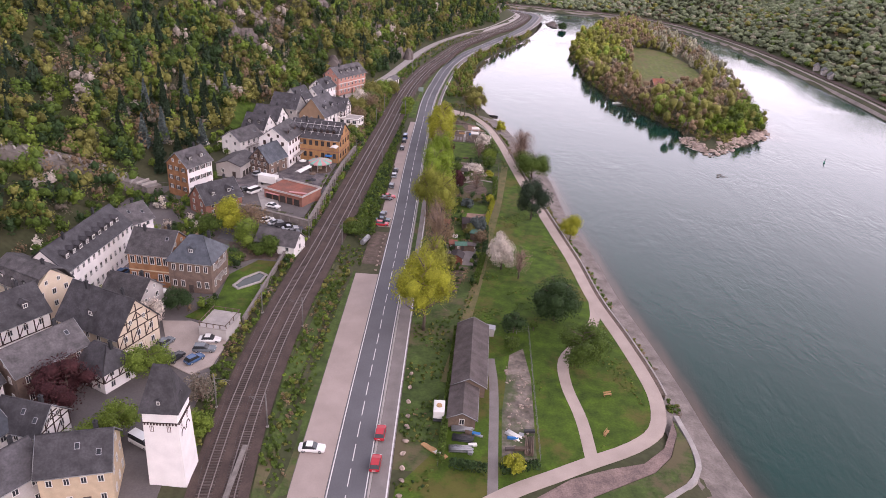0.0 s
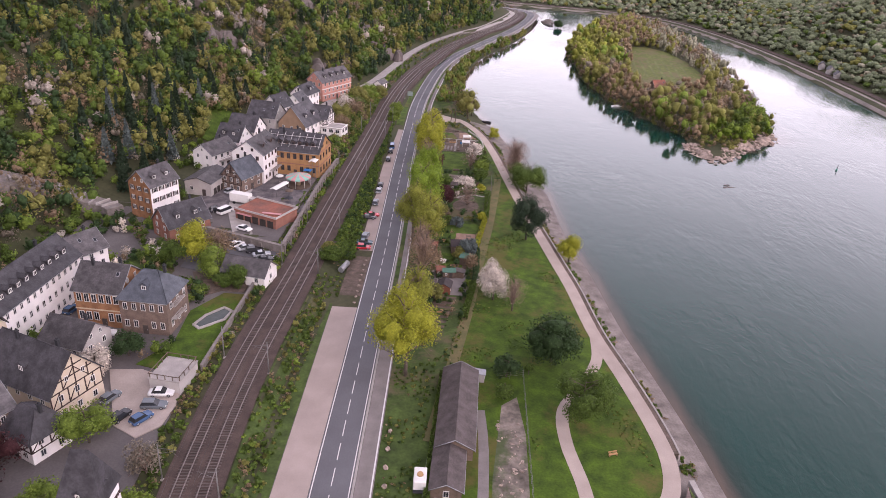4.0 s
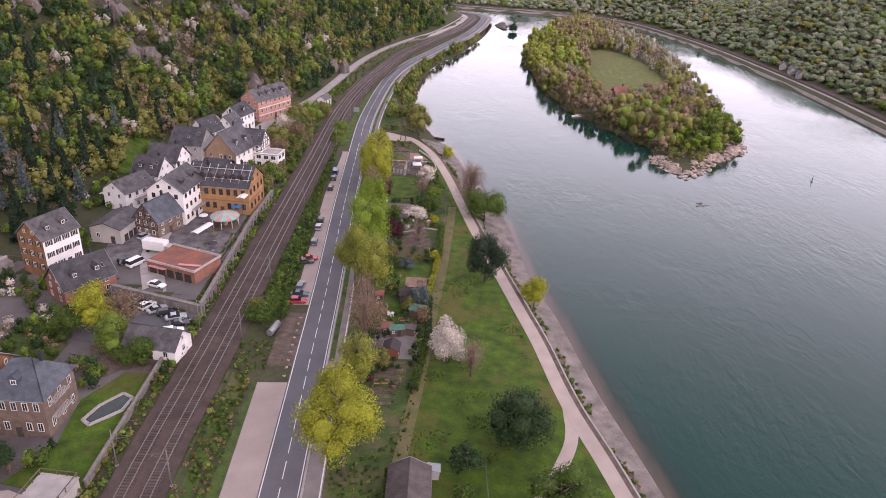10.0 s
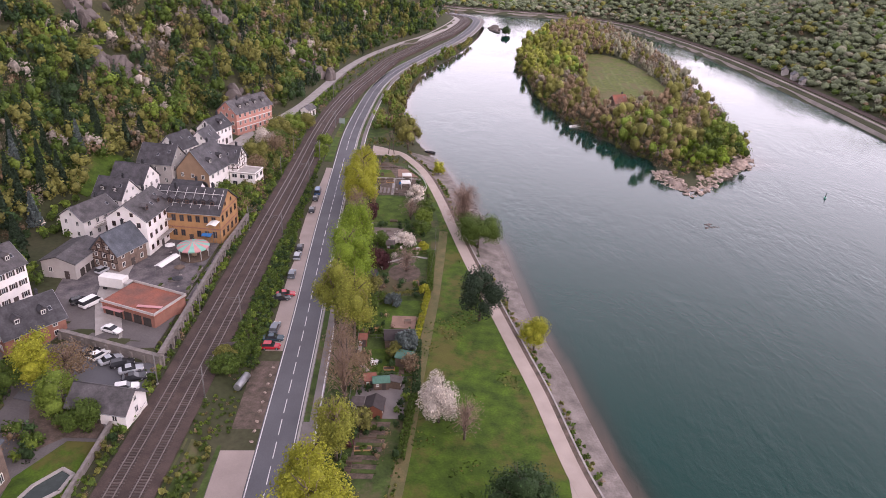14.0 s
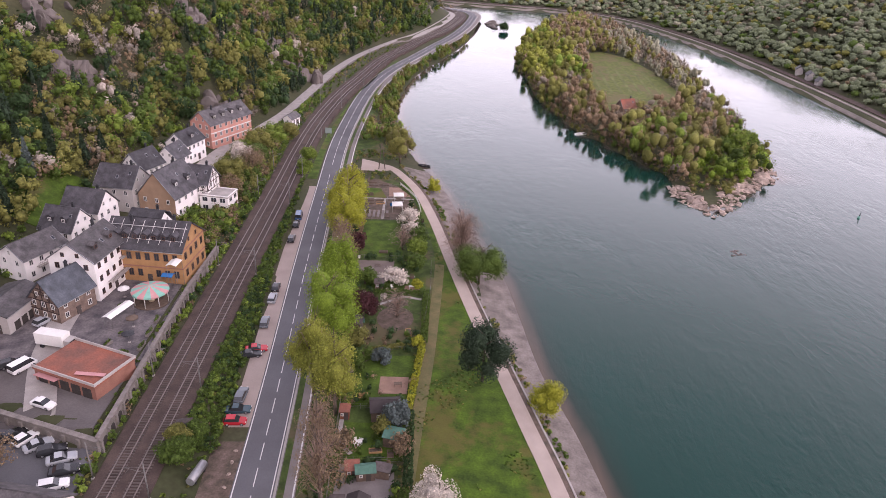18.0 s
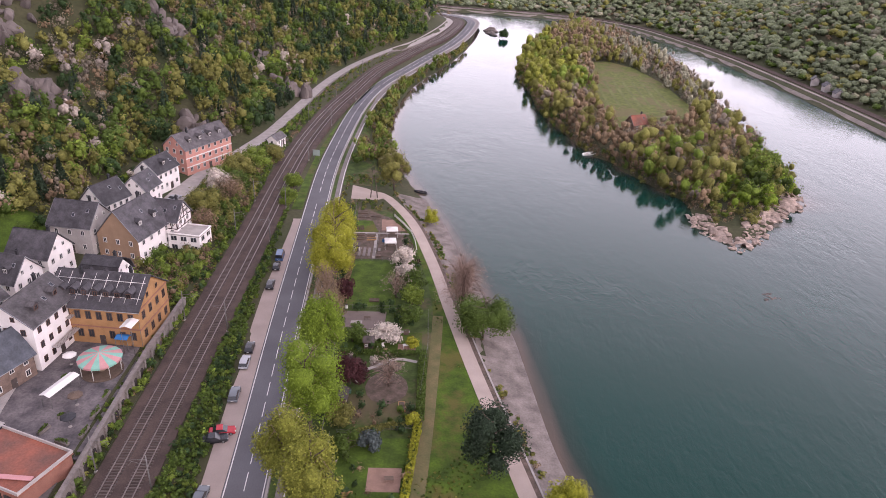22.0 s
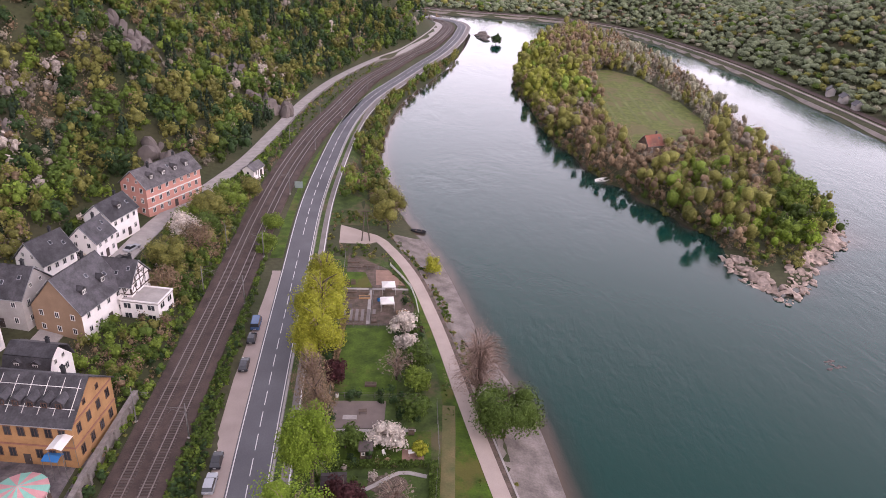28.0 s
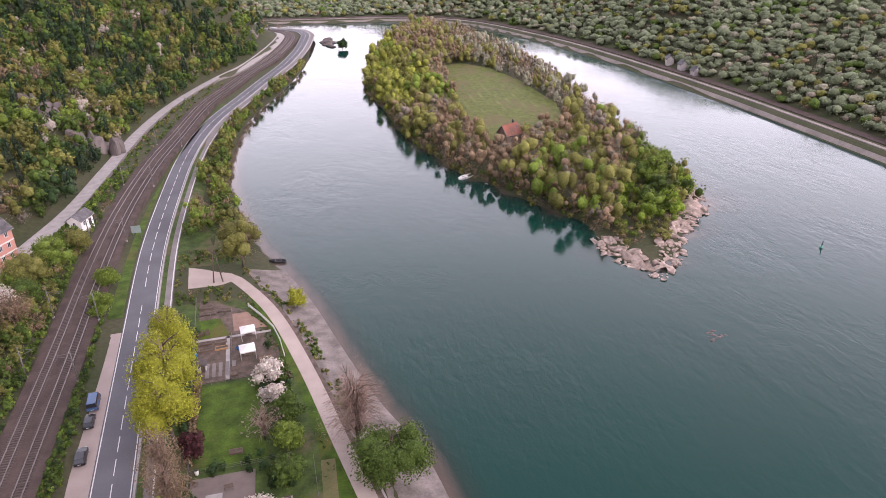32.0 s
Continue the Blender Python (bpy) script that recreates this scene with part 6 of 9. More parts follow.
def car(x, y, ang, color, kind="hatch", z=None, label=None):
    zz = height_at(x, y) + 0.1 if z is None else z
    words = label or "parked %s %s" % (color, {"hatch": "hatchback car", "saloon": "saloon car", "estate": "estate car", "van": "delivery van"}[kind])
    key = (color, kind)
    if key in _cars:
        return tagged(copy_thing(_cars[key], pose(x, y, zz, 0, 0, ang)), words)
    paint, L, W, H, bz, bm, rear, front = car_template(color, kind)
    top = empty("car" if kind != "van" else "van", pose(x, y, zz, 0, 0, ang), words, "car" if kind != "van" else "van", "parked vehicles")
    body = part("body", bm, paint, top)
    w0, w1 = W - 0.1, W - 0.42
    r0, r1, f0, f1 = rear[0] * L, rear[1] * L, front[0] * L, front[1] * L
    bm = bmesh.new()
    loft(bm, [[(r0, -w0 / 2, bz - 0.03), (f0, -w0 / 2, bz - 0.03), (f0, w0 / 2, bz - 0.03), (r0, w0 / 2, bz - 0.03)], [(r1, -w1 / 2, H - 0.07), (f1, -w1 / 2, H - 0.07), (f1, w1 / 2, H - 0.07), (r1, w1 / 2, H - 0.07)]])
    part("window_band", bm, GLASS, top)
    bm = bmesh.new()
    box(bm, f1 - r1 + 0.12, w1 + 0.08, 0.07, pose((f1 + r1) / 2, 0, H - 0.08), 0.03)
    part("roof", bm, paint, top)
    bm = bmesh.new()
    tube(bm, (0, -0.1, 0), (0, 0.1, 0), 0.31, 0.31, 12)
    tyre = mesh_of("tyre", bm, TYRE)
    bm = bmesh.new()
    tube(bm, (0, -0.11, 0), (0, 0.11, 0), 0.19, 0.19, 8)
    rim = mesh_of("rim", bm, RIM)
    for sx in (-0.31, 0.31):
        for sy in (-1, 1):
            wheel = share("wheel", tyre, top, pose(sx * L, sy * (W / 2 - 0.09), 0.31))
            share("rim", rim, wheel, Matrix())
    for sx, mat, nm in ((1, LAMPW, "headlight"), (-1, LAMPR, "tail_light")):
        for sy in (-1, 1):
            bm = bmesh.new()
            box(bm, 0.12, 0.34, 0.16, None, 0.02)
            part(nm, bm, mat, top).matrix_basis = pose(sx * (L / 2 - 0.07), sy * W * 0.33, bz * 0.62)
    bm = bmesh.new()
    box(bm, 0.03, 0.5, 0.11)
    part("number_plate", bm, PLATE, top).matrix_basis = pose(-L / 2 - 0.01, 0, 0.55)
    _cars[key] = top
    return top


for x, y, a, c, k in ((-32.0, 285.0, 93, "blue", "van"), (-31.8, 279.2, 93, "black", "hatch"), (-31.4, 269.6, 93, "black", "estate"), (-30.2, 242.4, 93, "black", "hatch"), (-30.0, 237.2, 92, "silver", "estate"),
                      (-29.5, 226.7, 94, "grey", "estate"), (-29.0, 216.4, 12, "red", "saloon"), (-29.8, 214.3, 15, "black", "saloon"), (-28.4, 201, 88, "grey", "estate"), (-27.9, 196.8, 5, "teal", "saloon"), (-27.7, 193.6, 3, "red", "hatch"),
                      (-24.6, 94.8, 4, "white", "saloon"), (-13.1, 92.6, 91, "red", "hatch"), (-13.5, 100.4, 91, "red", "hatch")):
    car(x, y, a, c, k, ROAD_Z + 0.06)
for x, y, a, c, k in ((-62.6, 186.6, 60, "black", "hatch"), (-60.2, 185.8, 60, "white", "hatch"), (-57.4, 184.4, 42, "silver", "saloon"), (-54.6, 183.2, 25, "black", "estate"), (-52.2, 181.4, 25, "silver", "saloon"), (-50.6, 178.8, 20, "black", "saloon"), (-50.8, 175.6, 20, "white", "estate"), (-58.4, 172.8, 62, "silver", "hatch"),
                      (-57.2, 115.0, 70, "black", "hatch"), (-53.4, 115.0, 60, "blue", "hatch"), (-53.0, 122.4, 8, "white", "saloon"), (-52.8, 118.8, 8, "grey", "estate"), (-61.4, 119.8, 70, "grey", "hatch")):
    car(x, y, a, c, k, 4.97)
for x, y, a, c, k in ((-72.2, 204.6, 40, "black", "estate"), (-69.6, 203.8, 62, "white", "van"), (-60.6, 193.2, -20, "white", "saloon"), (-73.6, 219.6, 65, "silver", "hatch"), (-72.8, 140.4, 4, "white", "saloon"), (-84.3, 148, 80, "blue", "hatch"), (-68.4, 314, 66, "silver", "saloon"), (-68.6, 308, 66, "black", "hatch"), (-61.4, 352, 62, "silver", "hatch"),
                      (-76.0, 183.4, 60, "black", "hatch"), (-79.0, 178.5, 60, "white", "hatch"), (-82.5, 104, 60, "black", "estate"), (-52.5, 90.4, -25, "white", "van")):
    car(x, y, a, c, k)


# ---- hotel terrace: carousel, red roof, truck, canopy ----
PINKC = material("pink_canvas", (0.5, 0.25, 0.25), 0.85, 0.1, 0.8, 6.0, 0.1)
GREENC = material("green_canvas", (0.2, 0.42, 0.34), 0.85, 0.1, 0.8, 6.0, 0.1)
BLUEC = material("blue_canvas", (0.03, 0.16, 0.4), 0.8, 0.1, 0.8, 6.0, 0.1)
WHITEC = material("white_canvas", (0.68, 0.66, 0.63), 0.8, 0.08, 0.6, 6.0, 0.1)


def carousel(x, y):
    z = height_at(x, y)
    top = empty("carousel", pose(x, y, z), "fairground carousel with pink and green striped canopy", "carousel")
    r, h = 4.0, 3.2
    bm = bmesh.new()
    tube(bm, (0, 0, 0), (0, 0, 0.4), r - 0.2, r - 0.2, 24)
    part("platform", bm, WOOD, top)
    bm = bmesh.new()
    tube(bm, (0, 0, 0.4), (0, 0, h + 0.6), 0.7, 0.5, 10)
    part("centre_drum", bm, TRIM, top)
    n = 16
    for k in range(n):
        a0, a1 = 2 * math.pi * k / n, 2 * math.pi * (k + 1) / n
        bm = bmesh.new()
        for dz in (0,):
            t = bm.verts.new((0, 0, h + 1.1))
            b, c = bm.verts.new((r * math.cos(a0), r * math.sin(a0), h)), bm.verts.new((r * math.cos(a1), r * math.sin(a1), h))
            d, e = bm.verts.new((r * math.cos(a0), r * math.sin(a0), h - 0.4)), bm.verts.new((r * math.cos(a1), r * math.sin(a1), h - 0.4))
            bm.faces.new((t, b, c))
            bm.faces.new((b, d, e, c))
        part("canopy_panel", bm, PINKC if k % 2 else GREENC, top)
        if k % 2 == 0:
            bm = bmesh.new()
            tube(bm, (0.93 * r * math.cos(a0), 0.93 * r * math.sin(a0), 0.3), (0.93 * r * math.cos(a0), 0.93 * r * math.sin(a0), h), 0.08, 0.08, 6)
            part("pole", bm, FRAME, top)


carousel(-54.8, 229.6)


def red_pavilion():
    top = empty("pavilion", pose(-57.0, 202.2, height_at(-57.0, 202.2), 0, 0, -22), "low pavilion with flat red roof terrace", "pavilion")
    w, d, h = 14.2, 9.6, 2.8
    bm = bmesh.new()
    box(bm, w, d, h + 1.0, pose(0, 0, -1.0))
    part("wall", bm, REDSTONE, top)
    bm = bmesh.new()
    box(bm, w + 0.5, d + 0.5, 0.3, pose(0, 0, h), 0.05)
    part("roof", bm, REDROOF, top)
    for sx, sy, px, py in ((w + 0.5, 0.2, 0, -d / 2 - 0.1), (0.2, d, w / 2 + 0.1, 0), (w + 0.5, 0.2, 0, d / 2 + 0.1)):
        bm = bmesh.new()
        box(bm, sx, sy, 0.55, pose(px, py, h + 0.3))
        part("parapet", bm, GREYWALL, top)
    # flat slabs; their dark colour stands for the shade inside the openings
    for k in range(5):
        bm = bmesh.new()
        box(bm, 2.0, 0.2, 2.1, None, 0.03)
        part("dark_opening", bm, DARKNICHE, top).matrix_basis = pose(-w / 2 + 1.8 + k * 2.6, -d / 2 - 0.04, 0)
    bm = bmesh.new()
    box(bm, 5.5, 0.9, 0.12, None, 0.02)
    part("sign_board", bm, PINKC, top).matrix_basis = pose(4.0, -2.6, h + 0.55, 0, 0, 18)
    bm = bmesh.new()
    box(bm, 5.0, 1.3, 0.12, None, 0.02)
    part("awning", bm, PINKC, top).matrix_basis = pose(-3.5, -d / 2 - 0.7, h - 0.5, -12, 0, 0)


red_pavilion()


def box_truck(x, y, ang):
    top = empty("truck", pose(x, y, height_at(x, y) + 0.1, 0, 0, ang), "white box truck parked behind the pavilion", "truck")
    bm = bmesh.new()
    box(bm, 6.2, 2.45, 2.5, pose(-0.6, 0, 0.9), 0.05)
    part("cargo_box", bm, WHITEC, top)
    bm = bmesh.new()
    loft(bm, [[(2.6, -1.1, 0.5), (2.6, 1.1, 0.5), (2.6, 1.1, 2.5), (2.6, -1.1, 2.5)], [(4.1, -1.1, 0.5), (4.1, 1.1, 0.5), (3.8, 1.05, 2.4), (3.8, -1.05, 2.4)]])
    part("cab", bm, GREYWALL, top)
    bm = bmesh.new()
    box(bm, 0.06, 1.9, 0.8, None)
    part("windscreen", bm, GLASS, top).matrix_basis = pose(3.97, 0, 1.4, 0, -9, 0)
    bm = bmesh.new()
    tube(bm, (0, -0.15, 0), (0, 0.15, 0), 0.45, 0.45, 12)
    tyre = mesh_of("tyre", bm, TYRE)
    for px in (-2.4, 3.2):
        for s in (-1, 1):
            share("wheel", tyre, top, pose(px, s * 1.05, 0.45))


box_truck(-66.8, 211.2, -12)


def canopy(x, y, ang, w, d, h, mat, label):
    top = empty("canopy", pose(x, y, height_at(x, y), 0, 0, ang), label, "canopy")
    bm = bmesh.new()
    for s in (-1, 1):
        roof_slab(bm, (-w / 2, s * d / 2, h), (w / 2, s * d / 2, h), (w / 2, 0, h + 0.35), (-w / 2, 0, h + 0.35), 0.08)
    part("cloth", bm, mat, top)
    for sx in (-1, 1):
        for sy in (-1, 1):
            bm = bmesh.new()
            tube(bm, (sx * w * 0.46, sy * d * 0.44, 0), (sx * w * 0.46, sy * d * 0.44, h + 0.05), 0.05, 0.05, 5)
            part("post", bm, MAST, top)


canopy(-58.6, 221.6, 72, 7.2, 2.2, 2.6, WHITEC, "long white awning on posts over tables")
canopy(-53.5, 237.2, -6, 2.6, 2.0, 2.7, BLUEC, "blue awning in front of the hotel")
canopy(-51.4, 236.4, 84, 3.4, 2.4, 6.4, WHITEC, "white sunshade over the hotel balcony")


def balcony(house_x, house_y, z, ang, w, d, label):
    top = empty("balcony", pose(house_x, house_y, z, 0, 0, ang), label, "balcony", "balconies")
    bm = bmesh.new()
    box(bm, w, d, 0.18, None, 0.02)
    part("slab", bm, CONCRETE, top)
    bm = bmesh.new()
    for k in range(int(w / 0.45) + 1):
        tube(bm, (-w / 2 + 0.45 * k, -d / 2 + 0.05, 0.18), (-w / 2 + 0.45 * k, -d / 2 + 0.05, 1.1), 0.03, 0.03, 4)
    tube(bm, (-w / 2, -d / 2 + 0.05, 1.1), (w / 2, -d / 2 + 0.05, 1.1), 0.04, 0.04, 4)
    part("railing", bm, WOOD, top)


for x, y, z, a, w, d, t in ((-63.6, 236.6, 9.4, 82, 9.0, 1.3, "long white hotel balcony with railing"), (-63.6, 239.6, 12.4, 82, 3.5, 1.1, "small upper hotel balcony"), (-66.0, 352.2, 10.6, 62, 3.4, 1.3, "dark wooden balcony of the pink house"), (-66.0, 352.2, 13.2, 62, 3.4, 1.3, "dark wooden balcony of the pink house"),
                            (-71.6, 339.2, 11.0, 62, 3.2, 1.3, "dark wooden balcony of the pink house"), (-82.2, 241.2, 9.2, 66, 6.0, 1.2, "white balcony on a hillside house"), (-59.2, 145.6, 8.0, 88, 5.0, 1.6, "stone villa veranda balcony"), (-59.2, 145.6, 11.0, 88, 5.0, 1.6, "stone villa upper balcony")):
    balcony(x, y, z, a, w, d, t)

def roof_rails():
    top = empty("snow_guards", pose(-58.6, 245.0, height_at(-58.6, 245.0), 0, 0, -6), "white snow guard rails on the hotel roof", "snow guards")
    slope = 4.6 / 6.25
    for z in (0.35, 0.9):
        bm = bmesh.new()
        y = -6.25 * (1 - z * 0.8)
        tube(bm, (-9.2, y, 8.4 + slope * (6.25 + y) + 0.4), (9.2, y, 8.4 + slope * (6.25 + y) + 0.4), 0.07, 0.07, 4)
        part("rail", bm, FRAME, top)
    for k in range(8):
        x = -8.8 + 2.5 * k
        bm = bmesh.new()
        tube(bm, (x, -5.4, 8.4 + slope * 0.85 + 0.36), (x, -0.5, 8.4 + slope * 5.75 + 0.36), 0.06, 0.06, 4)
        part("rail", bm, FRAME, top)


roof_rails()

def planter(x, y, ang, w):
    top = empty("planter", pose(x, y, height_at(x, y) + 0.07, 0, 0, ang), "stone planter box with low shrubs on the terrace", "planter", "terrace planters")
    bm = bmesh.new()
    box(bm, w, 0.7, 0.5, None, 0.03)
    part("trough", bm, STONE, top)
    g = np.random.default_rng(int(abs(x * 13 + y)))
    quads = leaf_cloud(160, w * 0.6, 0.5, 0.45, 0.2, gen=g) + (0, 0, 0.7)
    crown = new("shrub", quads_mesh("shrub", quads, np.array(SPECIES["green"][0]) * g.uniform(0.7, 1.3, (160, 1)), LEAF))
    crown.parent = top


def sunshade(x, y, r, mat, label):
    top = empty("sunshade", pose(x, y, height_at(x, y) + 0.07), label, "sunshade", "terrace sunshades")
    bm = bmesh.new()
    tip = bm.verts.new((0, 0, 2.7))
    rim = [bm.verts.new((r * math.cos(a), r * math.sin(a), 2.2)) for a in np.linspace(0, 2 * math.pi, 9)[:-1]]
    low = [bm.verts.new((v.co.x, v.co.y, 2.05)) for v in rim]
    for k in range(8):
        bm.faces.new((tip, rim[k], rim[(k + 1) % 8]))
        bm.faces.new((rim[k], low[k], low[(k + 1) % 8], rim[(k + 1) % 8]))
    part("cloth", bm, mat, top)
    bm = bmesh.new()
    tube(bm, (0, 0, 0), (0, 0, 2.7), 0.04, 0.03, 6)
    part("pole", bm, MAST, top)
    bm = bmesh.new()
    tube(bm, (0, 0, 0), (0, 0, 0.1), 0.35, 0.3, 10)
    part("foot", bm, CONCRETE, top)


for x, y, a, w in ((-50.6, 212.0, 88, 3.0), (-50.8, 217.0, 88, 3.0), (-51.0, 222.0, 88, 2.4), (-55.6, 216.0, 20, 2.2), (-53.0, 209.4, -20, 2.6), (-60.4, 226.6, 60, 2.0), (-57.4, 212.4, 70, 2.4)):
    planter(x, y, a, w)
for x, y, m, t in ((-61.4, 231.4, WHITEC, "round white sunshade beside the white hotel"), (-53.6, 213.6, DARK, "dark folded-out sunshade on the terrace"), (-55.0, 219.4, WOOD, "brown sunshade on the terrace")):
    sunshade(x, y, 1.3, m, t)

# garage doors of the low building and the pink house
for hx, hy, ang, n, gap, z in ((-76.9, 221.8, 82, 5, 2.2, 6.2), (-65.4, 347.2, 62, 5, 3.4, None)):
    for k in range(n):
        c, s = math.cos(radians(ang)), math.sin(radians(ang))
        t = (k - (n - 1) / 2) * gap
        bm = bmesh.new()
        box(bm, 1.7, 0.16, 2.0, None, 0.02)
        ob = part("garage_door", bm, DARKNICHE)
        ob.matrix_basis = pose(hx + c * t, hy + s * t, height_at(hx + c * t, hy + s * t), 0, 0, ang)
        tagged(ob, "dark garage door in the ground floor", "garage door", "garage doors")


def flat_garage():
    top = empty("garage", pose(-52.4, 126.8, 4.8, 0, 0, -6), "low garage with walled roof terrace", "garage")
    bm = bmesh.new()
    box(bm, 6.0, 7.0, 3.0, pose(0, 0, -0.4))
    part("wall", bm, GREYWALL, top)
    bm = bmesh.new()
    box(bm, 6.3, 7.3, 0.25, pose(0, 0, 2.6), 0.03)
    part("roof_terrace", bm, CONCRETE, top)
    for k in range(13):
        a = [(-3, -3.5), (3, -3.5), (3, 3.5), (-3, 3.5)]
        i = k % 4
        t = (k // 4 + 0.2) / 4
        p, q = a[i], a[(i + 1) % 4]
        bm = bmesh.new()
        box(bm, 0.14, 0.14, 0.9)
        part("post", bm, WOOD, top).matrix_basis = pose(p[0] + (q[0] - p[0]) * t, p[1] + (q[1] - p[1]) * t, 2.85)
    for sx, sy, px, py in ((6.1, 0.1, 0, -3.5), (6.1, 0.1, 0, 3.5), (0.1, 7, -3, 0), (0.1, 7, 3, 0)):
        bm = bmesh.new()
        box(bm, sx, sy, 0.12, pose(px, py, 3.7))
        part("rail", bm, WOOD, top)


flat_garage()
POND = material("pond_water", (0.03, 0.04, 0.035), 0.08, 0.2, 0.8, 3.0, 0.05)
pond_edge = [(-56.5, 146.5), (-54.8, 145.2), (-50.8, 149.5), (-50.4, 153.2), (-52.6, 154.4), (-55.4, 150.5)]
sheet("pond", pond_edge, 4.96, POND, "small dark garden pond with pale rim", "pond")
for a, b in zip(pond_edge, pond_edge[1:] + pond_edge[:1]):
    m = ((a[0] + b[0]) / 2, (a[1] + b[1]) / 2)
    bm = bmesh.new()
    box(bm, math.dist(a, b) + 0.3, 0.7, 0.35, None, 0.08)
    tagged(part("pond_kerb", bm, CONCRETE), "pale stone rim of the garden pond", "kerb stone", "pond rim").matrix_basis = pose(*m, 4.8, 0, 0, math.degrees(math.atan2(b[1] - a[1], b[0] - a[0])))

# trees of the town and the railway slope
for x, y, h, r, s, t in ((-59.4, 108.6, 7.5, 3.8, "fresh", "rounded bright green garden tree"), (-69.4, 98, 9, 4.6, "copper", "dark red copper beech in the old town"), (-57.2, 91.4, 6, 3.2, "fresh", "green tree beside the tower"), (-60.6, 86, 6, 3.0, "fresh", "green tree between old houses"),
                         (-47.2, 103, 5, 2.6, "grey", "flowering shrub beside the railway"), (-44.8, 94, 5, 2.4, "fresh", "yellow-green shrub behind the tower"), (-64.6, 133.6, 5, 2.6, "deep", "dark evergreen in a villa garden"), (-67.4, 126.6, 5.5, 2.4, "blossom", "pale flowering garden tree"),
                         (-68.0, 178.2, 9, 4.8, "yellow", "large yellow-green tree beside the car park"), (-62.2, 177.5, 8, 3.6, "brown", "bare brown tree beside the car park"), (-59.2, 169, 7, 3.8, "fresh", "bright green garden tree"), (-53.2, 164.6, 5, 2.4, "green", "green shrub before the low building"), (-71.8, 173.6, 6, 3.0, "green", "green garden tree by the street"),
                         (-66.5, 79.5, 5, 2.8, "copper", "dark red garden shrub"), (-56.5, 164.2, 3, 2.4, "green", "clipped green garden shrub"), (-53.5, 292.5, 6, 3.0, "brown", "brown budding tree on the railway slope"), (-56.5, 305, 8, 4.0, "olive", "olive tree on the railway slope"), (-52, 315, 8, 4.0, "brown", "bare tree on the railway slope"), (-57, 322, 7, 3.6, "blossom", "pale flowering tree on the railway slope"),
                         (-54, 334, 8, 4.2, "olive", "olive tree on the railway slope"), (-50.5, 345, 7, 4.0, "fresh", "green tree on the railway slope"), (-58, 330, 6, 3.0, "fresh", "green tree below the village road"), (-52.5, 325, 6, 3.4, "green", "green tree on the railway slope"), (-47.8, 356, 6, 3.2, "olive", "olive shrub beside the railway"),
                         (-34.6, 183, 3.4, 2.4, "green", "ivy-clad tree beside the railway"), (-35.6, 187.5, 2.6, 1.8, "olive", "shrub beside a garden hut"), (-33.0, 189.8, 2.6, 1.6, "green", "green shrub beside the parking strip"), (-36.2, 320, 5, 2.8, "fresh", "green shrub on the grass bank"), (-36.6, 334, 5, 2.4, "fresh", "green shrub on the grass bank")):
    tree(x, y, h, r * 1.05, s, t, leaves=3200, leaf=0.28, base=0.1, twigs=40 if s in ("brown", "grey") else 0)
g2 = np.random.default_rng(5)
hedge = scatter(-42, -25, 186, 318, 0.85, lambda p: (line_distance(p, RAILWAY) > 5.4) & (line_distance(p, ROAD) < -4.4), g2)
woods("railway_scrub", hedge, "dense green ivy and scrub beside the railway", per=22, leaf=0.36, size=(0.5, 0.9), tall=0.9, mix=(("green", 0.7), ("fresh", 0.12), ("deep", 0.18)), category="scrub", lobes=1)
hedge2 = scatter(-56, -40, 150, 420, 1.6, lambda p: (line_distance(p, RAILWAY) < -5.4) & (line_distance(p, RAILWAY) > np.where(p[:, 1] < 254, -7.4, -14)) & (line_distance(p, UPROAD) > 3.5), g2)
woods("slope_scrub", hedge2, "green scrub on the slope below the terrace", per=26, leaf=0.55, size=(0.6, 1.2), tall=1.0, mix=(("green", 0.5), ("fresh", 0.25), ("brown", 0.15), ("deep", 0.1)), category="scrub", lobes=1)
hedge3 = scatter(-60, -15, 420, 640, 2.2, lambda p: (line_distance(p, RAILWAY) < -5.6) & (line_distance(p, UPROAD) > 3.2), g2)
hedge4 = scatter(-40, -24, 86, 166, 1.7, lambda p: (line_distance(p, RAILWAY) > 5.6) & (line_distance(p, ROAD) < -7.6) & (wavy(p[:, 0], p[:, 1], 3.1) > -0.1), g2)
hedge5 = scatter(-52, -40, 92, 166, 1.6, lambda p: (line_distance(p, RAILWAY) < -5.6) & (line_distance(p, RAILWAY) > -8.6), g2)
woods("verge_scrub", np.concatenate([hedge3, hedge4, hedge5]), "low scrub and ivy on the railway verges", per=22, leaf=0.5, size=(0.5, 1.0), tall=0.8, mix=(("green", 0.45), ("olive", 0.25), ("brown", 0.2), ("fresh", 0.1)), category="scrub", lobes=1)
town_bush = scatter(-112, -60, 150, 330, 3.2, lambda p: (line_distance(p, HILLFOOT) > -3) & (line_distance(p, HILLFOOT) < 11) & (wavy(p[:, 0], p[:, 1], 6.0, 1.5) > -0.35), g2)
woods("garden_shrubs", town_bush, "garden shrubs and hedges behind the houses", per=60, leaf=0.6, size=(1.0, 1.9), tall=1.0, mix=(("deep", 0.3), ("green", 0.4), ("fresh", 0.15), ("blossom", 0.05), ("brown", 0.1)), category="shrubs")

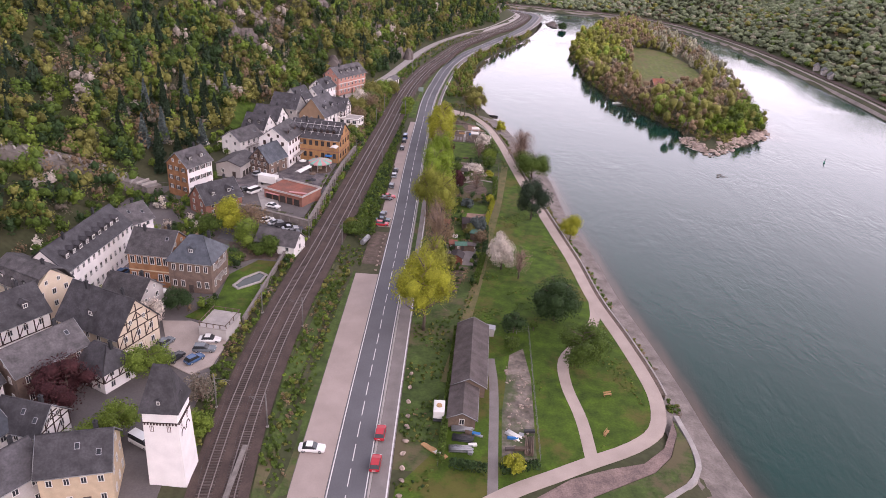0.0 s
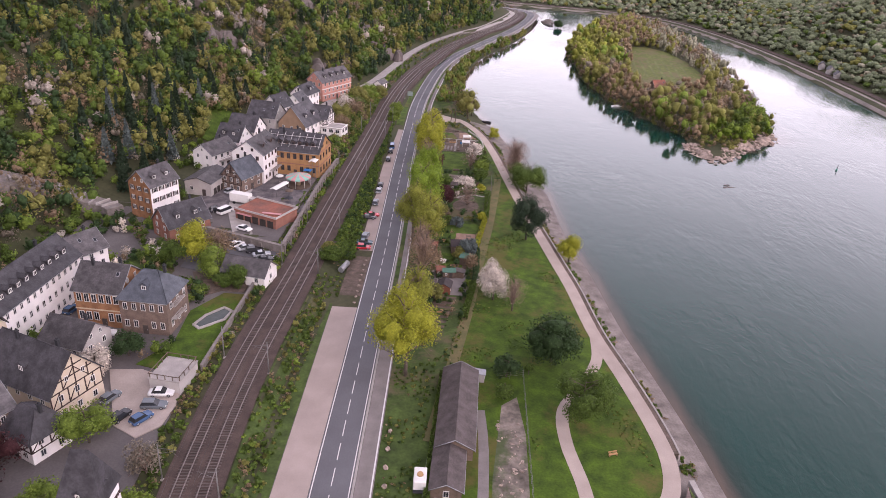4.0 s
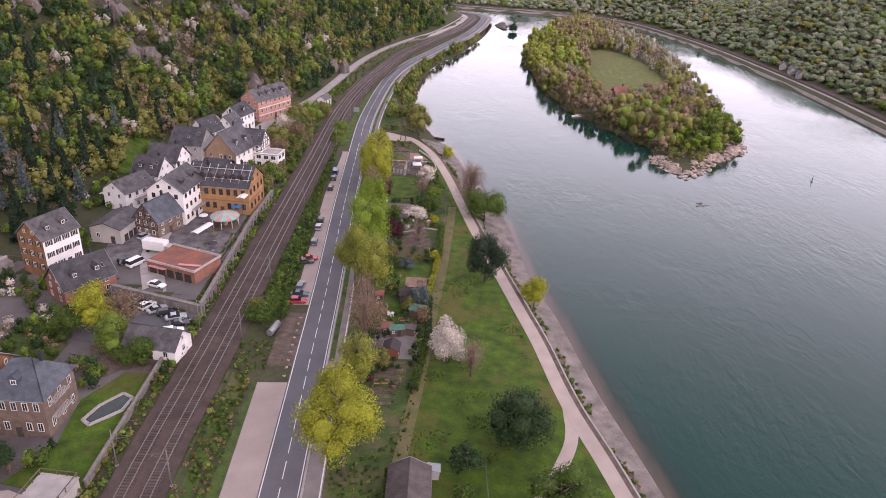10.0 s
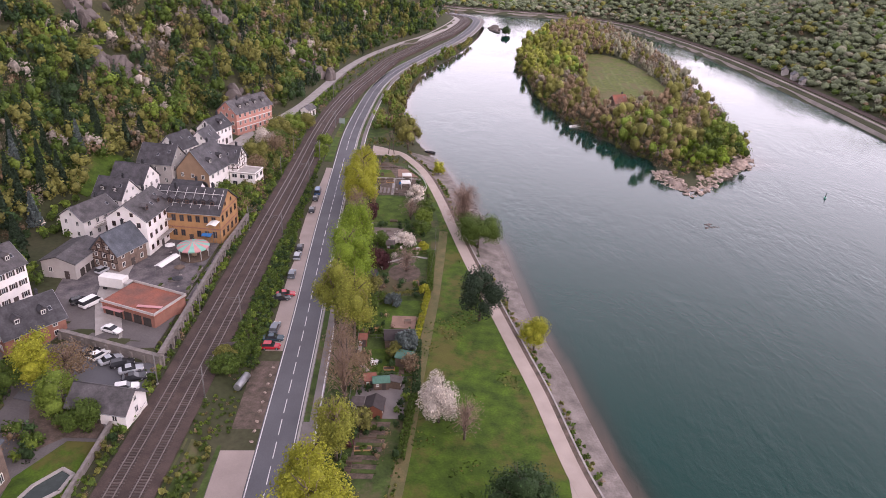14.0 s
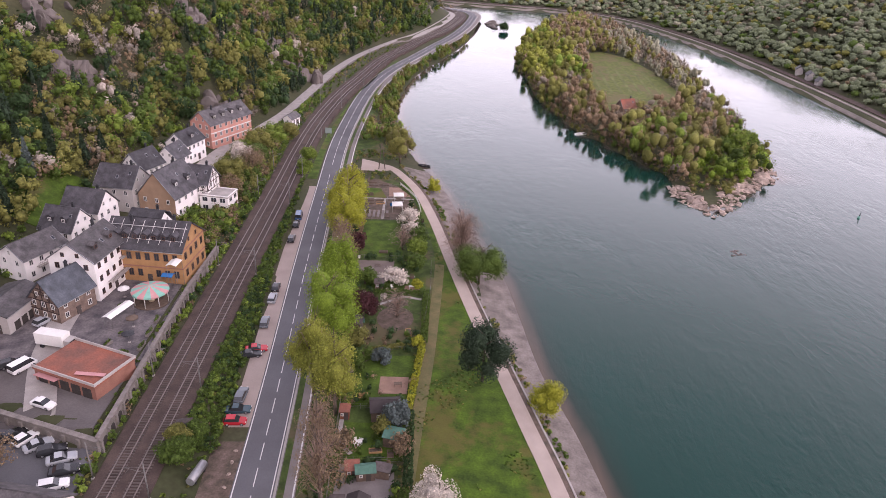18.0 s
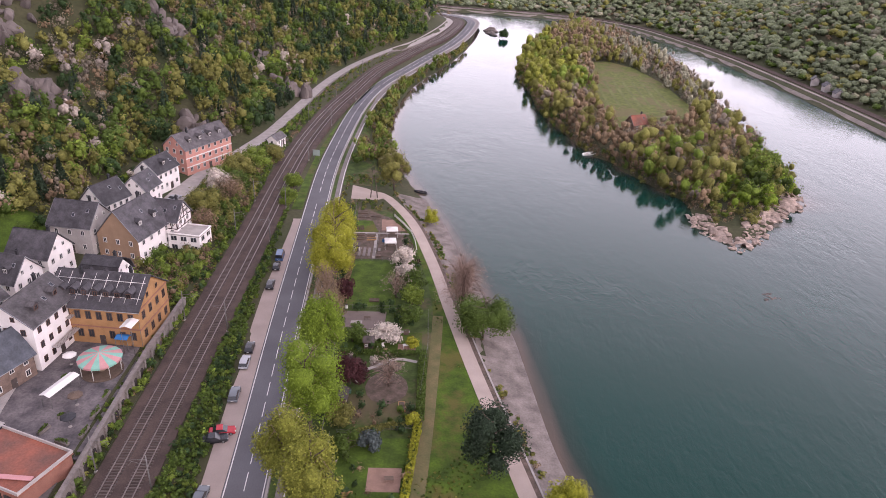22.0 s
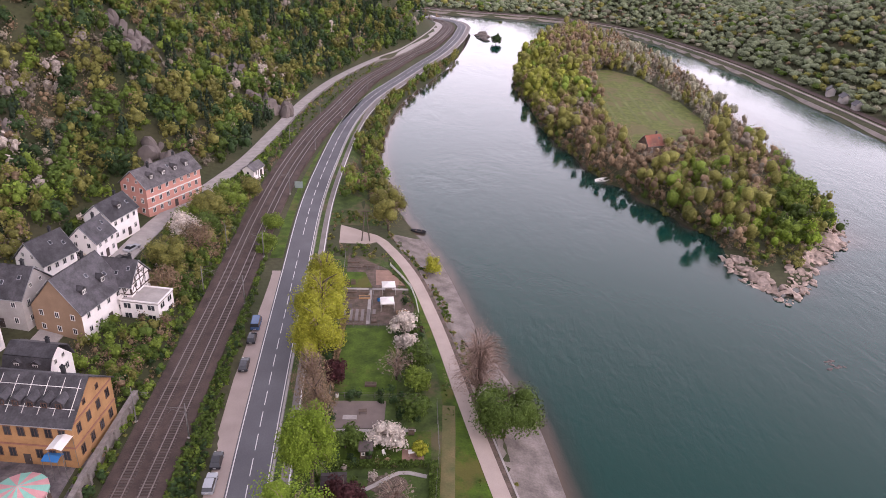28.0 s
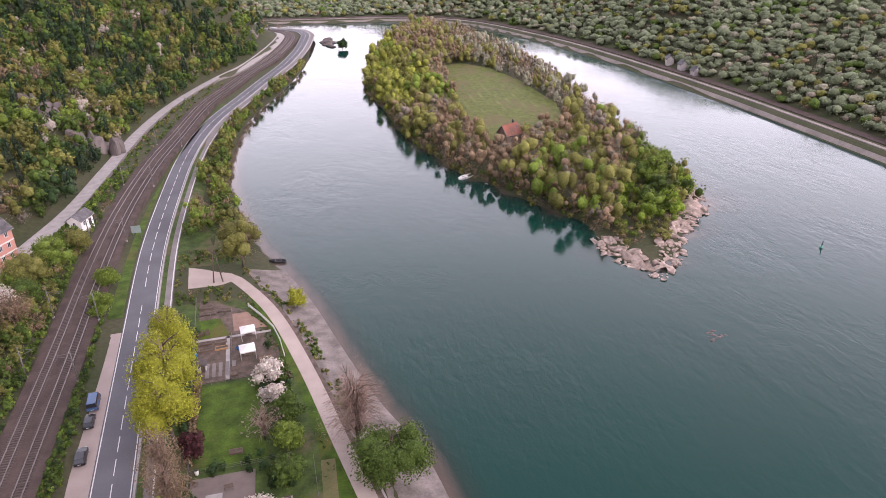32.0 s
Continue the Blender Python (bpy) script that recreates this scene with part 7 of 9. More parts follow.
# dark conifers behind the village, garden shrubs between the houses
for k, (x, y, h) in enumerate(((-104, 214, 11), (-108, 222, 12), (-103, 226, 10), (-110, 231, 13), (-105, 236, 12), (-100, 231, 9), (-112, 240, 13), (-106, 246, 12), (-101, 242, 10), (-111, 251, 12), (-105, 256, 11), (-116, 246, 13), (-117, 234, 12), (-113, 223, 12), (-101, 221, 9), (-98, 298, 10), (-96, 306, 9), (-108, 262, 13), (-113, 259, 14), (-104, 264, 11), (-117, 266, 14), (-110, 270, 13), (-115, 276, 13), (-106, 282, 12), (-111, 288, 13), (-104, 292, 11), (-108, 299, 12), (-121, 256, 14), (-120, 241, 13), (-122, 228, 13), (-118, 217, 12))):
    kind = "spruce" if k % 5 == 3 else "conifer"
    conifer(x, y, h, 2.6, kind, "blue-grey spruce behind the village" if kind == "spruce" else "tall dark green conifer behind the village", "village conifers")
homes = np.array([o.matrix_basis.translation[:2] for o in bpy.data.objects if o.name.startswith("house")])
plants = scatter(-100, -57, 92, 330, 2.3, lambda p: (np.min(np.hypot(p[:, None, 0] - homes[None, :, 0], p[:, None, 1] - homes[None, :, 1]), axis=1) > 8.5) & (np.abs(line_distance(p, UPROAD)) > 4) & (wavy(p[:, 0], p[:, 1], 4.5, 2.2) > 0.25) & ~((p[:, 0] > -72) & (p[:, 1] > 166) & (p[:, 1] < 236)) & ~((p[:, 0] > -68) & (p[:, 1] < 131)) & (line_distance(p, HILLFOOT) > 3) & ~((p[:, 0] > -84) & (p[:, 0] < -72) & (p[:, 1] > 184) & (p[:, 1] < 236)), g2)
woods("house_gardens", plants, "small trees and shrubs between the village houses", per=60, leaf=0.42, size=(0.8, 1.7), tall=1.1, mix=(("green", 0.35), ("deep", 0.25), ("fresh", 0.15), ("brown", 0.15), ("blossom", 0.1)), category="shrubs")
slope = scatter(-62, -44, 258, 362, 2.6, lambda p: (line_distance(p, RAILWAY) < -6.4) & (line_distance(p, UPROAD) > 4.2) & (np.min(np.hypot(p[:, None, 0] - homes[None, :, 0], p[:, None, 1] - homes[None, :, 1]), axis=1) > 6.5), g2)
woods("slope_thicket", slope, "budding thicket between the village road and the railway", per=80, leaf=0.42, size=(1.1, 2.0), tall=1.15, mix=(("olive", 0.3), ("green", 0.25), ("brown", 0.3), ("fresh", 0.15)), category="thicket")


# ---- rocks ----
def rock_mesh(seed, mat, flat=0.6):
    g = np.random.default_rng(seed)
    bm = bmesh.new()
    bmesh.ops.create_icosphere(bm, subdivisions=2, radius=1.0)
    for k in range(9):
        n = Vector(g.normal(size=3)).normalized()
        d = g.uniform(0.45, 0.8)
        for v in bm.verts:
            t = v.co.dot(n)
            if t > d:
                v.co -= n * (t - d) * 0.95
    for v in bm.verts:
        v.co = Vector((v.co.x * 1.2, v.co.y, v.co.z * flat)) * (1 + 0.08 * noise.noise(v.co * 2.3 + Vector((seed, 0, 0))))
    return mesh_of("rock", bm, mat)


ROCKS = [rock_mesh(k, ROCK) for k in range(6)]
GREYROCK = material("grey_cliff_rock", (0.16, 0.135, 0.125), 0.95, 0.35, 0.15, 1.2, 1.0, rand=0.2)
CLIFF_ROCKS = [rock_mesh(20 + k, GREYROCK, 1.1) for k in range(5)]
g3 = np.random.default_rng(11)
count = 0
while count < 280:
    x, y = g3.uniform(90, 142), g3.uniform(303, 356)
    inside = float(island_inside(np.array([[x, y]]))[0])
    if not (-2.2 < inside < 6.0) or (x < 104 and y > 332) or y > 352:
        continue
    s = (0.35 + 1.25 * g3.uniform(0, 1) ** 2.2) * (1.1 if inside > 0 else 0.8)
    ob = new("rock", ROCKS[g3.integers(0, 6)])
    ob.matrix_basis = Matrix.Translation((x, y, max(0.0, height_at(x, y)) + 0.1 * s)) @ pose(0, 0, 0, g3.uniform(-12, 12), g3.uniform(-12, 12), g3.uniform(0, 360)) @ Matrix.Diagonal((s * g3.uniform(0.8, 1.6), s, s, 1))
    tagged(ob, "pale weathered rock at the island tip", "rock", "island rocks")
    count += 1
shelf_x, shelf_y = np.meshgrid(np.arange(88, 142, 1.1), np.arange(300, 358, 1.1))
shelf_p = np.stack([shelf_x.ravel(), shelf_y.ravel()], 1)
shelf_d = island_inside(shelf_p)
shelf_z = height(shelf_p) + 0.15 + 0.75 * wavy(shelf_p[:, 0], shelf_p[:, 1], 1.3, 0.4) + 0.6 * np.round(2 * wavy(shelf_p[:, 0], shelf_p[:, 1], 2.7, 1.4)) / 2 - 0.1 * np.maximum(-shelf_d - 1, 0)
shelf_i = np.arange(len(shelf_p)).reshape(shelf_x.shape)
shelf_ok = ((shelf_d > -2.6) & (shelf_d < 4.5 + 2 * wavy(shelf_p[:, 0], shelf_p[:, 1], 4.0)) & (wavy(shelf_p[:, 0], shelf_p[:, 1], 2.1, 2.0) > -0.55) & ~((shelf_p[:, 0] < 103) & (shelf_p[:, 1] > 334))).reshape(shelf_x.shape)
shelf_f = [(int(shelf_i[j, i]), int(shelf_i[j, i + 1]), int(shelf_i[j + 1, i + 1]), int(shelf_i[j + 1, i])) for j in range(shelf_x.shape[0] - 1) for i in range(shelf_x.shape[1] - 1) if shelf_ok[j, i] and shelf_ok[j + 1, i + 1] and shelf_ok[j, i + 1] and shelf_ok[j + 1, i]]
tagged(raw("rock_shelf", np.column_stack([shelf_p, shelf_z]).tolist(), shelf_f, ROCK), "pale broken rock shelf at the island tip", "rock shelf", kind="structure")
for k in range(26):
    a = g3.uniform(0, 2 * np.pi)
    x, y = (56 + 7 * math.cos(a) * g3.uniform(0.1, 1), 690 + 26 * math.sin(a) * g3.uniform(0.1, 1)) if k < 16 else (97 + g3.uniform(-2.5, 2.5), 278 + g3.uniform(-2, 2))
    s = g3.uniform(0.8, 2.2) if k < 16 else g3.uniform(0.25, 0.6)
    ob = new("rock", CLIFF_ROCKS[g3.integers(0, 5)])
    ob.matrix_basis = Matrix.Translation((x, y, 0.05 if k < 16 else -0.12)) @ pose(0, 0, 0, 0, 0, g3.uniform(0, 360)) @ Matrix.Diagonal((s * 1.4, s, s * 0.7, 1))
    tagged(ob, "dark rock that breaks the river surface", "rock", "river rocks")
tree(62, 668, 6, 3.4, "deep", "small tree on a river islet", leaves=700, leaf=0.8, base=0.1, z=0.2)
for x, y, r in CLIFFS:
    for k in range(int(r * 2.2)):
        a, d = g3.uniform(0, 2 * np.pi), r * math.sqrt(g3.uniform(0, 1))
        px, py = x + d * math.cos(a), y + 0.8 * d * math.sin(a)
        s = g3.uniform(1.2, 3.4)
        ob = new("crag", CLIFF_ROCKS[g3.integers(0, 5)])
        ob.matrix_basis = Matrix.Translation((px, py, height_at(px, py) + 0.3 * s)) @ pose(0, 0, 0, g3.uniform(-25, 25), g3.uniform(-25, 25), g3.uniform(0, 360)) @ Matrix.Diagonal((s, s * 0.8, s * g3.uniform(1.0, 1.8), 1))
        tagged(ob, "grey-brown slate crag on the hillside", "crag", "hillside crags")
for x, y in ((-8.4, 86), (-8.2, 89.4), (-8.5, 92.5), (-8.8, 96), (-8.7, 99.3), (-9, 103), (-9.3, 106.2), (-9.6, 110.6), (-9.8, 115), (-10.2, 119.5)):
    ob = new("boulder", ROCKS[int(y) % 6])
    ob.matrix_basis = Matrix.Translation((x, y, PARK_Z + 0.25)) @ pose(0, 0, 0, 0, 0, 40 * y) @ Matrix.Diagonal((0.6, 0.55, 0.6, 1))
    tagged(ob, "grey boulder beside the cycle path", "boulder", "path boulders")
for k in range(9):
    y = 164 + 2.8 * k
    ob = new("stone", ROCKS[k % 6])
    ob.matrix_basis = Matrix.Translation((-23.9 - 0.045 * (y - 162) - 0.9, y, ROAD_Z + 0.2)) @ pose(0, 0, 0, 0, 0, 70 * k) @ Matrix.Diagonal((0.42, 0.4, 0.45, 1))
    tagged(ob, "white-washed kerb stone beside the road", "stone", "shoulder stones")

# paved slope and low bank south of the footpath
sheet("paved_slope", [(6, 82), (14.4, 88.9), (20.2, 93.8), (27.3, 97.2), (33.6, 99.5), (38, 104.1), (40.4, 110), (41.3, 112.6), (41.2, 108.5), (38.8, 102), (35.1, 97.5), (28.7, 93.4), (23.6, 90.2), (14, 82)], PARK_Z + 0.13, COBBLE, "cobbled stone slope below the footpath", "paved slope")
sheet("lawn", [(41.4, 112.6), (41.3, 108.5), (38.9, 101.9), (35.2, 97.4), (28.8, 93.3), (23.7, 90.1), (14, 81.9), (24, 80), (35.9, 91.9), (40, 95.2), (42.6, 99.7), (43, 105.7)], PARK_Z + 0.09, VERGE, "dry grass wedge between cobbles and beach", "lawn")
tagged(strip("shore_kerb", smooth_line([(42.2, 114), (43.4, 105.7), (43.1, 99.7), (40.3, 95.0), (36.2, 91.6), (24, 79)], 2.0), -0.5, 0.5, PARK_Z + 0.2, CONCRETE, deep=1.5), "pale stone kerb above the beach", "kerb", kind="structure")

# old town wall that climbs the hill
WALL_LINE = smooth_line([(-150, 170), (-136, 180), (-129, 187), (-121.6, 194), (-113.4, 200), (-104.5, 201), (-99, 198)], 3.0)
tagged(strip("town_wall", WALL_LINE, -2.4, 2.4, lambda p: height(p) + 3.2, STONE, deep=6.0), "broad old stone town wall on the slope", "town wall", kind="structure")
wl = along(WALL_LINE)
bm = bmesh.new()
box(bm, 0.5, 4.9, 0.8, None, 0.05)
rib = mesh_of("wall_step", bm, CONCRETE)
rib_top = tagged(empty("wall_steps", pose(0, 0, 0)), "stone steps along the old town wall", "steps", kind="structure")
for k in range(1, 22):
    p, a = place_on(WALL_LINE, wl[-1] * k / 22, wl)
    share("wall_step", rib, rib_top, pose(p[0], p[1], height_at(p[0], p[1]) + 3.0, 0, 0, a))

# ---- barn and its yard ----
SHEETROOF = material("corrugated_grey_roof", (0.095, 0.078, 0.075), 0.85, 0.4, 0.5, 3.0, 0.5, hue=(0.06, 0.048, 0.045))
house("long low barn with grey sheet roof", 1.7, 125.6, 23.0, 6.4, 90, 2.5, 4.2, WOOD, SHEETROOF, 1, 7, 1, chimneys=0, z=PARK_Z, name="barn", category="barn", group="park sheds", over=0.3)
house("low barn extension with grey sheet roof", 0.9, 109.2, 9.6, 5.0, 90, 2.2, 3.4, WOOD, SHEETROOF, 1, 3, 1, chimneys=0, z=PARK_Z, name="barn", category="barn", group="park sheds", over=0.3)
tagged(strip("yard_path", smooth_line([(7.0, 80), (6.9, 95), (6.8, 117), (5.9, 128)], 3.0), -0.9, 0.9, PARK_Z + 0.08, PAVED), "narrow paved path to the barn", "path", kind="structure")
sheet("rubble_patch", [(8.4, 96.6), (14.6, 97), (14.4, 122), (13, 133), (10, 130), (8.4, 110)], PARK_Z + 0.07, RUBBLE, "brown rubble and bare earth beside the barn", "rubble")


def fence(points, h, label, post=2.5, solid=False):
    top = empty("fence", pose(0, 0, 0), label, "fence", "garden fences")
    bm0 = bmesh.new()
    box(bm0, 0.09, 0.09, h)
    pm = mesh_of("post", bm0, MAST)
    for a, b in zip(points[:-1], points[1:]):
        n = max(1, int(math.dist(a, b) / post))
        for k in range(n):
            t = k / n
            x, y = a[0] + (b[0] - a[0]) * t, a[1] + (b[1] - a[1]) * t
            share("post", pm, top, pose(x, y, PARK_Z))
        for z in (h * 0.35, h * 0.65, h - 0.05):
            bm = bmesh.new()
            tube(bm, (*a, PARK_Z + z), (*b, PARK_Z + z), 0.025, 0.025, 3)
            part("wire", bm, MAST, top)
    return top


fence([(15.1, 97.5), (14.7, 120), (14.4, 140), (9, 138)], 1.7, "tall wire fence round the barn yard")
fence([(-2.6, 94), (-2.9, 112)], 1.4, "wire fence beside the barn")
fence([(5.6, 228), (7.0, 245), (7.0, 258)], 1.8, "thin wire fence of the gardens")


def hedge_row(a, b, w, h, species, label):
    """A clipped hedge: a block of leaves along a line."""
    g = np.random.default_rng(int(abs(a[0] * 7 + a[1])))
    n = int(math.dist(a, b) * w * 55) + 150
    t, u, z = g.uniform(0, 1, n), g.uniform(-0.5, 0.5, n), g.uniform(0.05, 1, n) ** 0.6
    edge = g.uniform(size=n) < 0.5
    u = np.where(edge, np.sign(u) * 0.5, u)
    z = np.where(edge, z, 1.0)
    d = np.array([b[0] - a[0], b[1] - a[1]])
    nrm = np.array([-d[1], d[0]]) / np.linalg.norm(d)
    p = np.column_stack([np.array(a) + t[:, None] * d + u[:, None] * nrm * w, PARK_Z + z * h])
    q = leaf_cloud(n, 0.01, 0.01, 0.01, 0.34, gen=g)
    quads = q - q.mean(1, keepdims=True) + p[:, None] + g.normal(size=(n, 1, 3)) * 0.07
    tone = np.array(SPECIES[species][0]) * g.uniform(0.7, 1.3, (n, 1))
    ob = new("hedge", quads_mesh("hedge", quads, tone, LEAF))
    return tagged(ob, label, "hedge", "garden hedges")


for a, b, w, h, s, t in (((-0.6, 94), (5.8, 93.4), 1.4, 1.5, "deep", "clipped dark green hedge before the barn"), ((8.2, 93.6), (14.8, 95.6), 1.4, 1.5, "deep", "clipped dark green hedge beside the path"), ((-2.3, 94), (-1.9, 138), 1.0, 1.6, "green", "long green hedge beside the barn"),
                         ((5.3, 219), (3.0, 197), 1.1, 1.3, "yellow", "yellow-green clipped garden hedge"), ((-6, 216.5), (4.4, 220), 0.9, 1.1, "olive", "olive clipped garden hedge"), ((5.6, 220), (6.0, 242), 1.3, 1.5, "green", "tall green garden hedge"), ((-10.8, 241.6), (4.8, 241.8), 0.9, 1.1, "green", "green hedge between gardens"),
                         ((4.3, 262), (3.0, 289), 1.4, 1.6, "green", "green hedge beside the footpath"), ((1.4, 160), (3.2, 178), 1.2, 1.2, "green", "green hedge beside the lawn"), ((-13.5, 262), (-13.0, 286), 1.0, 1.4, "brown", "brown hedge beside the avenue"), ((3.6, 178), (3.4, 197), 1.3, 1.5, "deep", "dark green garden hedge")):
    hedge_row(a, b, w, h, s, t)


def shed(x, y, w, d, h, ang, wall, roof, label, pent=False):
    top = empty("shed", pose(x, y, PARK_Z + 0.02, 0, 0, ang), label, "shed", "garden sheds")
    bm = bmesh.new()
    box(bm, w, d, h)
    part("wall", bm, wall, top)
    rise = 0.25 if pent else d * 0.28
    if pent:
        bm = bmesh.new()
        roof_slab(bm, (-w / 2 - 0.2, -d / 2 - 0.25, h), (w / 2 + 0.2, -d / 2 - 0.25, h), (w / 2 + 0.2, d / 2 + 0.2, h + rise), (-w / 2 - 0.2, d / 2 + 0.2, h + rise), 0.1)
        part("roof", bm, roof, top)
    else:
        bm = bmesh.new()
        for s in (-1, 1):
            v = [bm.verts.new((s * w / 2, -d / 2, h)), bm.verts.new((s * w / 2, d / 2, h)), bm.verts.new((s * w / 2, 0, h + rise))]
            bm.faces.new(v)
        part("gable", bm, wall, top)
        for s in (-1, 1):
            bm = bmesh.new()
            roof_slab(bm, (-w / 2 - 0.25, s * (d / 2 + 0.25), h - 0.1), (w / 2 + 0.25, s * (d / 2 + 0.25), h - 0.1), (w / 2 + 0.25, 0, h + rise), (-w / 2 - 0.25, 0, h + rise), 0.1)
            part("roof_slope", bm, roof, top)
    bm = bmesh.new()
    box(bm, 0.8, 0.06, 1.8)
    part("door", bm, SHUTTER, top).matrix_basis = pose(w * 0.15, -d / 2 - 0.03, 0)
    add_window(top, pose(-w * 0.25, -d / 2 - 0.02, 0.9), 0.6, 0.6)
    return top


REDWOOD = material("red_brown_boards", (0.2, 0.075, 0.045), 0.85, 0.2, 1.5, 8.0, 0.3)
GREENROOF = material("green_felt", (0.08, 0.17, 0.13), 0.85, 0.2, 1.0, 6.0, 0.2)
DARKROOF = material("dark_felt", (0.055, 0.045, 0.045), 0.9, 0.2, 1.0, 6.0, 0.2)
for a in ((-4.0, 173.4, 3.4, 3.2, 2.0, 85, REDWOOD, DARKROOF, "brown garden shed with dark roof"), (-7.2, 174.0, 2.0, 2.2, 1.8, 0, GREYWALL, SHEETROOF, "small pale garden hut", True), (-3.4, 181.2, 3.0, 2.0, 1.9, 8, WOOD, GREENROOF, "wooden garden hut with green roof"), (-5.6, 181.8, 2.2, 2.0, 1.8, 8, REDWOOD, REDROOF, "small red-brown garden hut", True),
          (-0.6, 181.6, 1.8, 2.4, 1.7, 80, WOOD, SHEETROOF, "weathered wooden tool shed", True), (-1.2, 197.2, 5.2, 4.0, 2.2, 6, WOOD, DARKROOF, "dark brown summer house in a garden"), (0.8, 189.6, 3.0, 3.2, 2.0, 80, WOOD, GREENROOF, "garden hut with green felt roof", True), (-8.4, 196.2, 1.6, 1.8, 1.9, 0, REDWOOD, REDROOF, "small orange-brown garden shed", True),
          (-9.6, 226.0, 3.2, 2.8, 2.0, 85, WOOD, DARKROOF, "dark garden shed under trees"), (-10.2, 236.4, 3.6, 3.0, 2.1, 4, WOOD, DARKROOF, "dark wooden garden house"), (-5.6, 244.6, 2.0, 2.2, 2.0, 4, WOOD, SHEETROOF, "small grey garden shed"), (-12.6, 291.0, 1.8, 1.6, 1.6, 0, GREYWALL, SHEETROOF, "pale garden hut by the avenue", True),
          (5.6, 137.6, 1.6, 1.8, 1.9, 90, GREYWALL, GUTTER, "small sheet-metal hut beside the barn", True), (-35.6, 191.0, 2.4, 2.2, 2.0, 20, GREENROOF, SHEETROOF, "little green garden hut beside the railway")):
    shed(*a)


def garden_tent(x, y, w, d, h, label):
    top = empty("garden_pavilion", pose(x, y, PARK_Z + 0.05, 0, 0, 6), label, "pavilion", "white garden pavilions")
    bm = bmesh.new()
    v = [bm.verts.new(p) for p in ((-w / 2, -d / 2, h), (w / 2, -d / 2, h), (w / 2, d / 2, h), (-w / 2, d / 2, h), (0, 0, h + 0.5))]
    for k in range(4):
        bm.faces.new((v[k], v[(k + 1) % 4], v[4]))
    lo = [bm.verts.new((q.co.x, q.co.y, h - 0.25)) for q in v[:4]]
    for k in range(4):
        bm.faces.new((v[k], lo[k], lo[(k + 1) % 4], v[(k + 1) % 4]))
    part("cloth", bm, WHITEC, top)
    for sx in (-1, 1):
        for sy in (-1, 1):
            bm = bmesh.new()
            tube(bm, (sx * w * 0.47, sy * d * 0.47, 0), (sx * w * 0.47, sy * d * 0.47, h), 0.05, 0.05, 5)
            part("post", bm, FRAME, top)
    bm = bmesh.new()
    box(bm, w * 0.5, d * 0.35, 0.08, pose(0, 0, 0.7))
    part("table_top", bm, WOOD, top)


garden_tent(-3.4, 301.0, 3.2, 3.0, 2.2, "white cloth garden pavilion")
garden_tent(-3.5, 293.4, 3.2, 3.2, 2.2, "white cloth garden pavilion over a table")


def slat_bench(x, y, ang, mat, label):
    top = empty("bench", pose(x, y, PARK_Z + 0.03, 0, 0, ang), label, "bench", "benches")
    for k in range(3):
        bm = bmesh.new()
        box(bm, 1.7, 0.13, 0.05)
        part("seat_slat", bm, mat, top).matrix_basis = pose(0, -0.2 + 0.17 * k, 0.45)
    for k in range(2):
        bm = bmesh.new()
        box(bm, 1.7, 0.04, 0.13)
        part("back_slat", bm, mat, top).matrix_basis = pose(0, 0.28, 0.6 + 0.18 * k)
    for s in (-0.7, 0.7):
        bm = bmesh.new()
        box(bm, 0.08, 0.5, 0.45)
        part("leg", bm, mat, top).matrix_basis = pose(s, 0, 0)


def garden_chair(x, y, ang):
    top = empty("garden_chair", pose(x, y, PARK_Z + 0.04, 0, 0, ang), "white plastic garden chair on the grass", "chair", "garden chairs")
    bm = bmesh.new()
    box(bm, 0.5, 0.5, 0.05, None, 0.01)
    part("seat", bm, WHITEC, top).matrix_basis = pose(0, 0, 0.42)
    bm = bmesh.new()
    box(bm, 0.5, 0.05, 0.5, None, 0.01)
    part("backrest", bm, WHITEC, top).matrix_basis = pose(0, 0.25, 0.46, -10, 0, 0)
    for sx in (-0.2, 0.2):
        for sy in (-0.2, 0.2):
            bm = bmesh.new()
            box(bm, 0.05, 0.05, 0.42)
            part("leg", bm, WHITEC, top).matrix_basis = pose(sx, sy, 0)


PALEWOOD = material("pale_wood", (0.42, 0.25, 0.12), 0.8, 0.15, 1.5, 8.0, 0.2)
slat_bench(-5.7, 201.4, 10, PALEWOOD, "pale wooden garden bench on a lawn")
slat_bench(-5.7, 202.5, 190, PALEWOOD, "pale wooden garden bench on a lawn")
slat_bench(29.6, 118.6, 20, PALEWOOD, "wooden park bench on the lawn")
slat_bench(27.8, 106.6, 60, PALEWOOD, "wooden park bench beside the path")
for x, y, a in ((-5.8, 189.4, 20), (-4.8, 189.8, 150), (-5.2, 188.4, 260), (-2.5, 244.6, 30), (-3.6, 243.8, 160), (-7.0, 231.8, 0)):
    garden_chair(x, y, a)


def plot(name, outline, mat, label, category, lift=0.09):
    return sheet(name, outline, PARK_Z + lift, mat, label, category, 0.3)


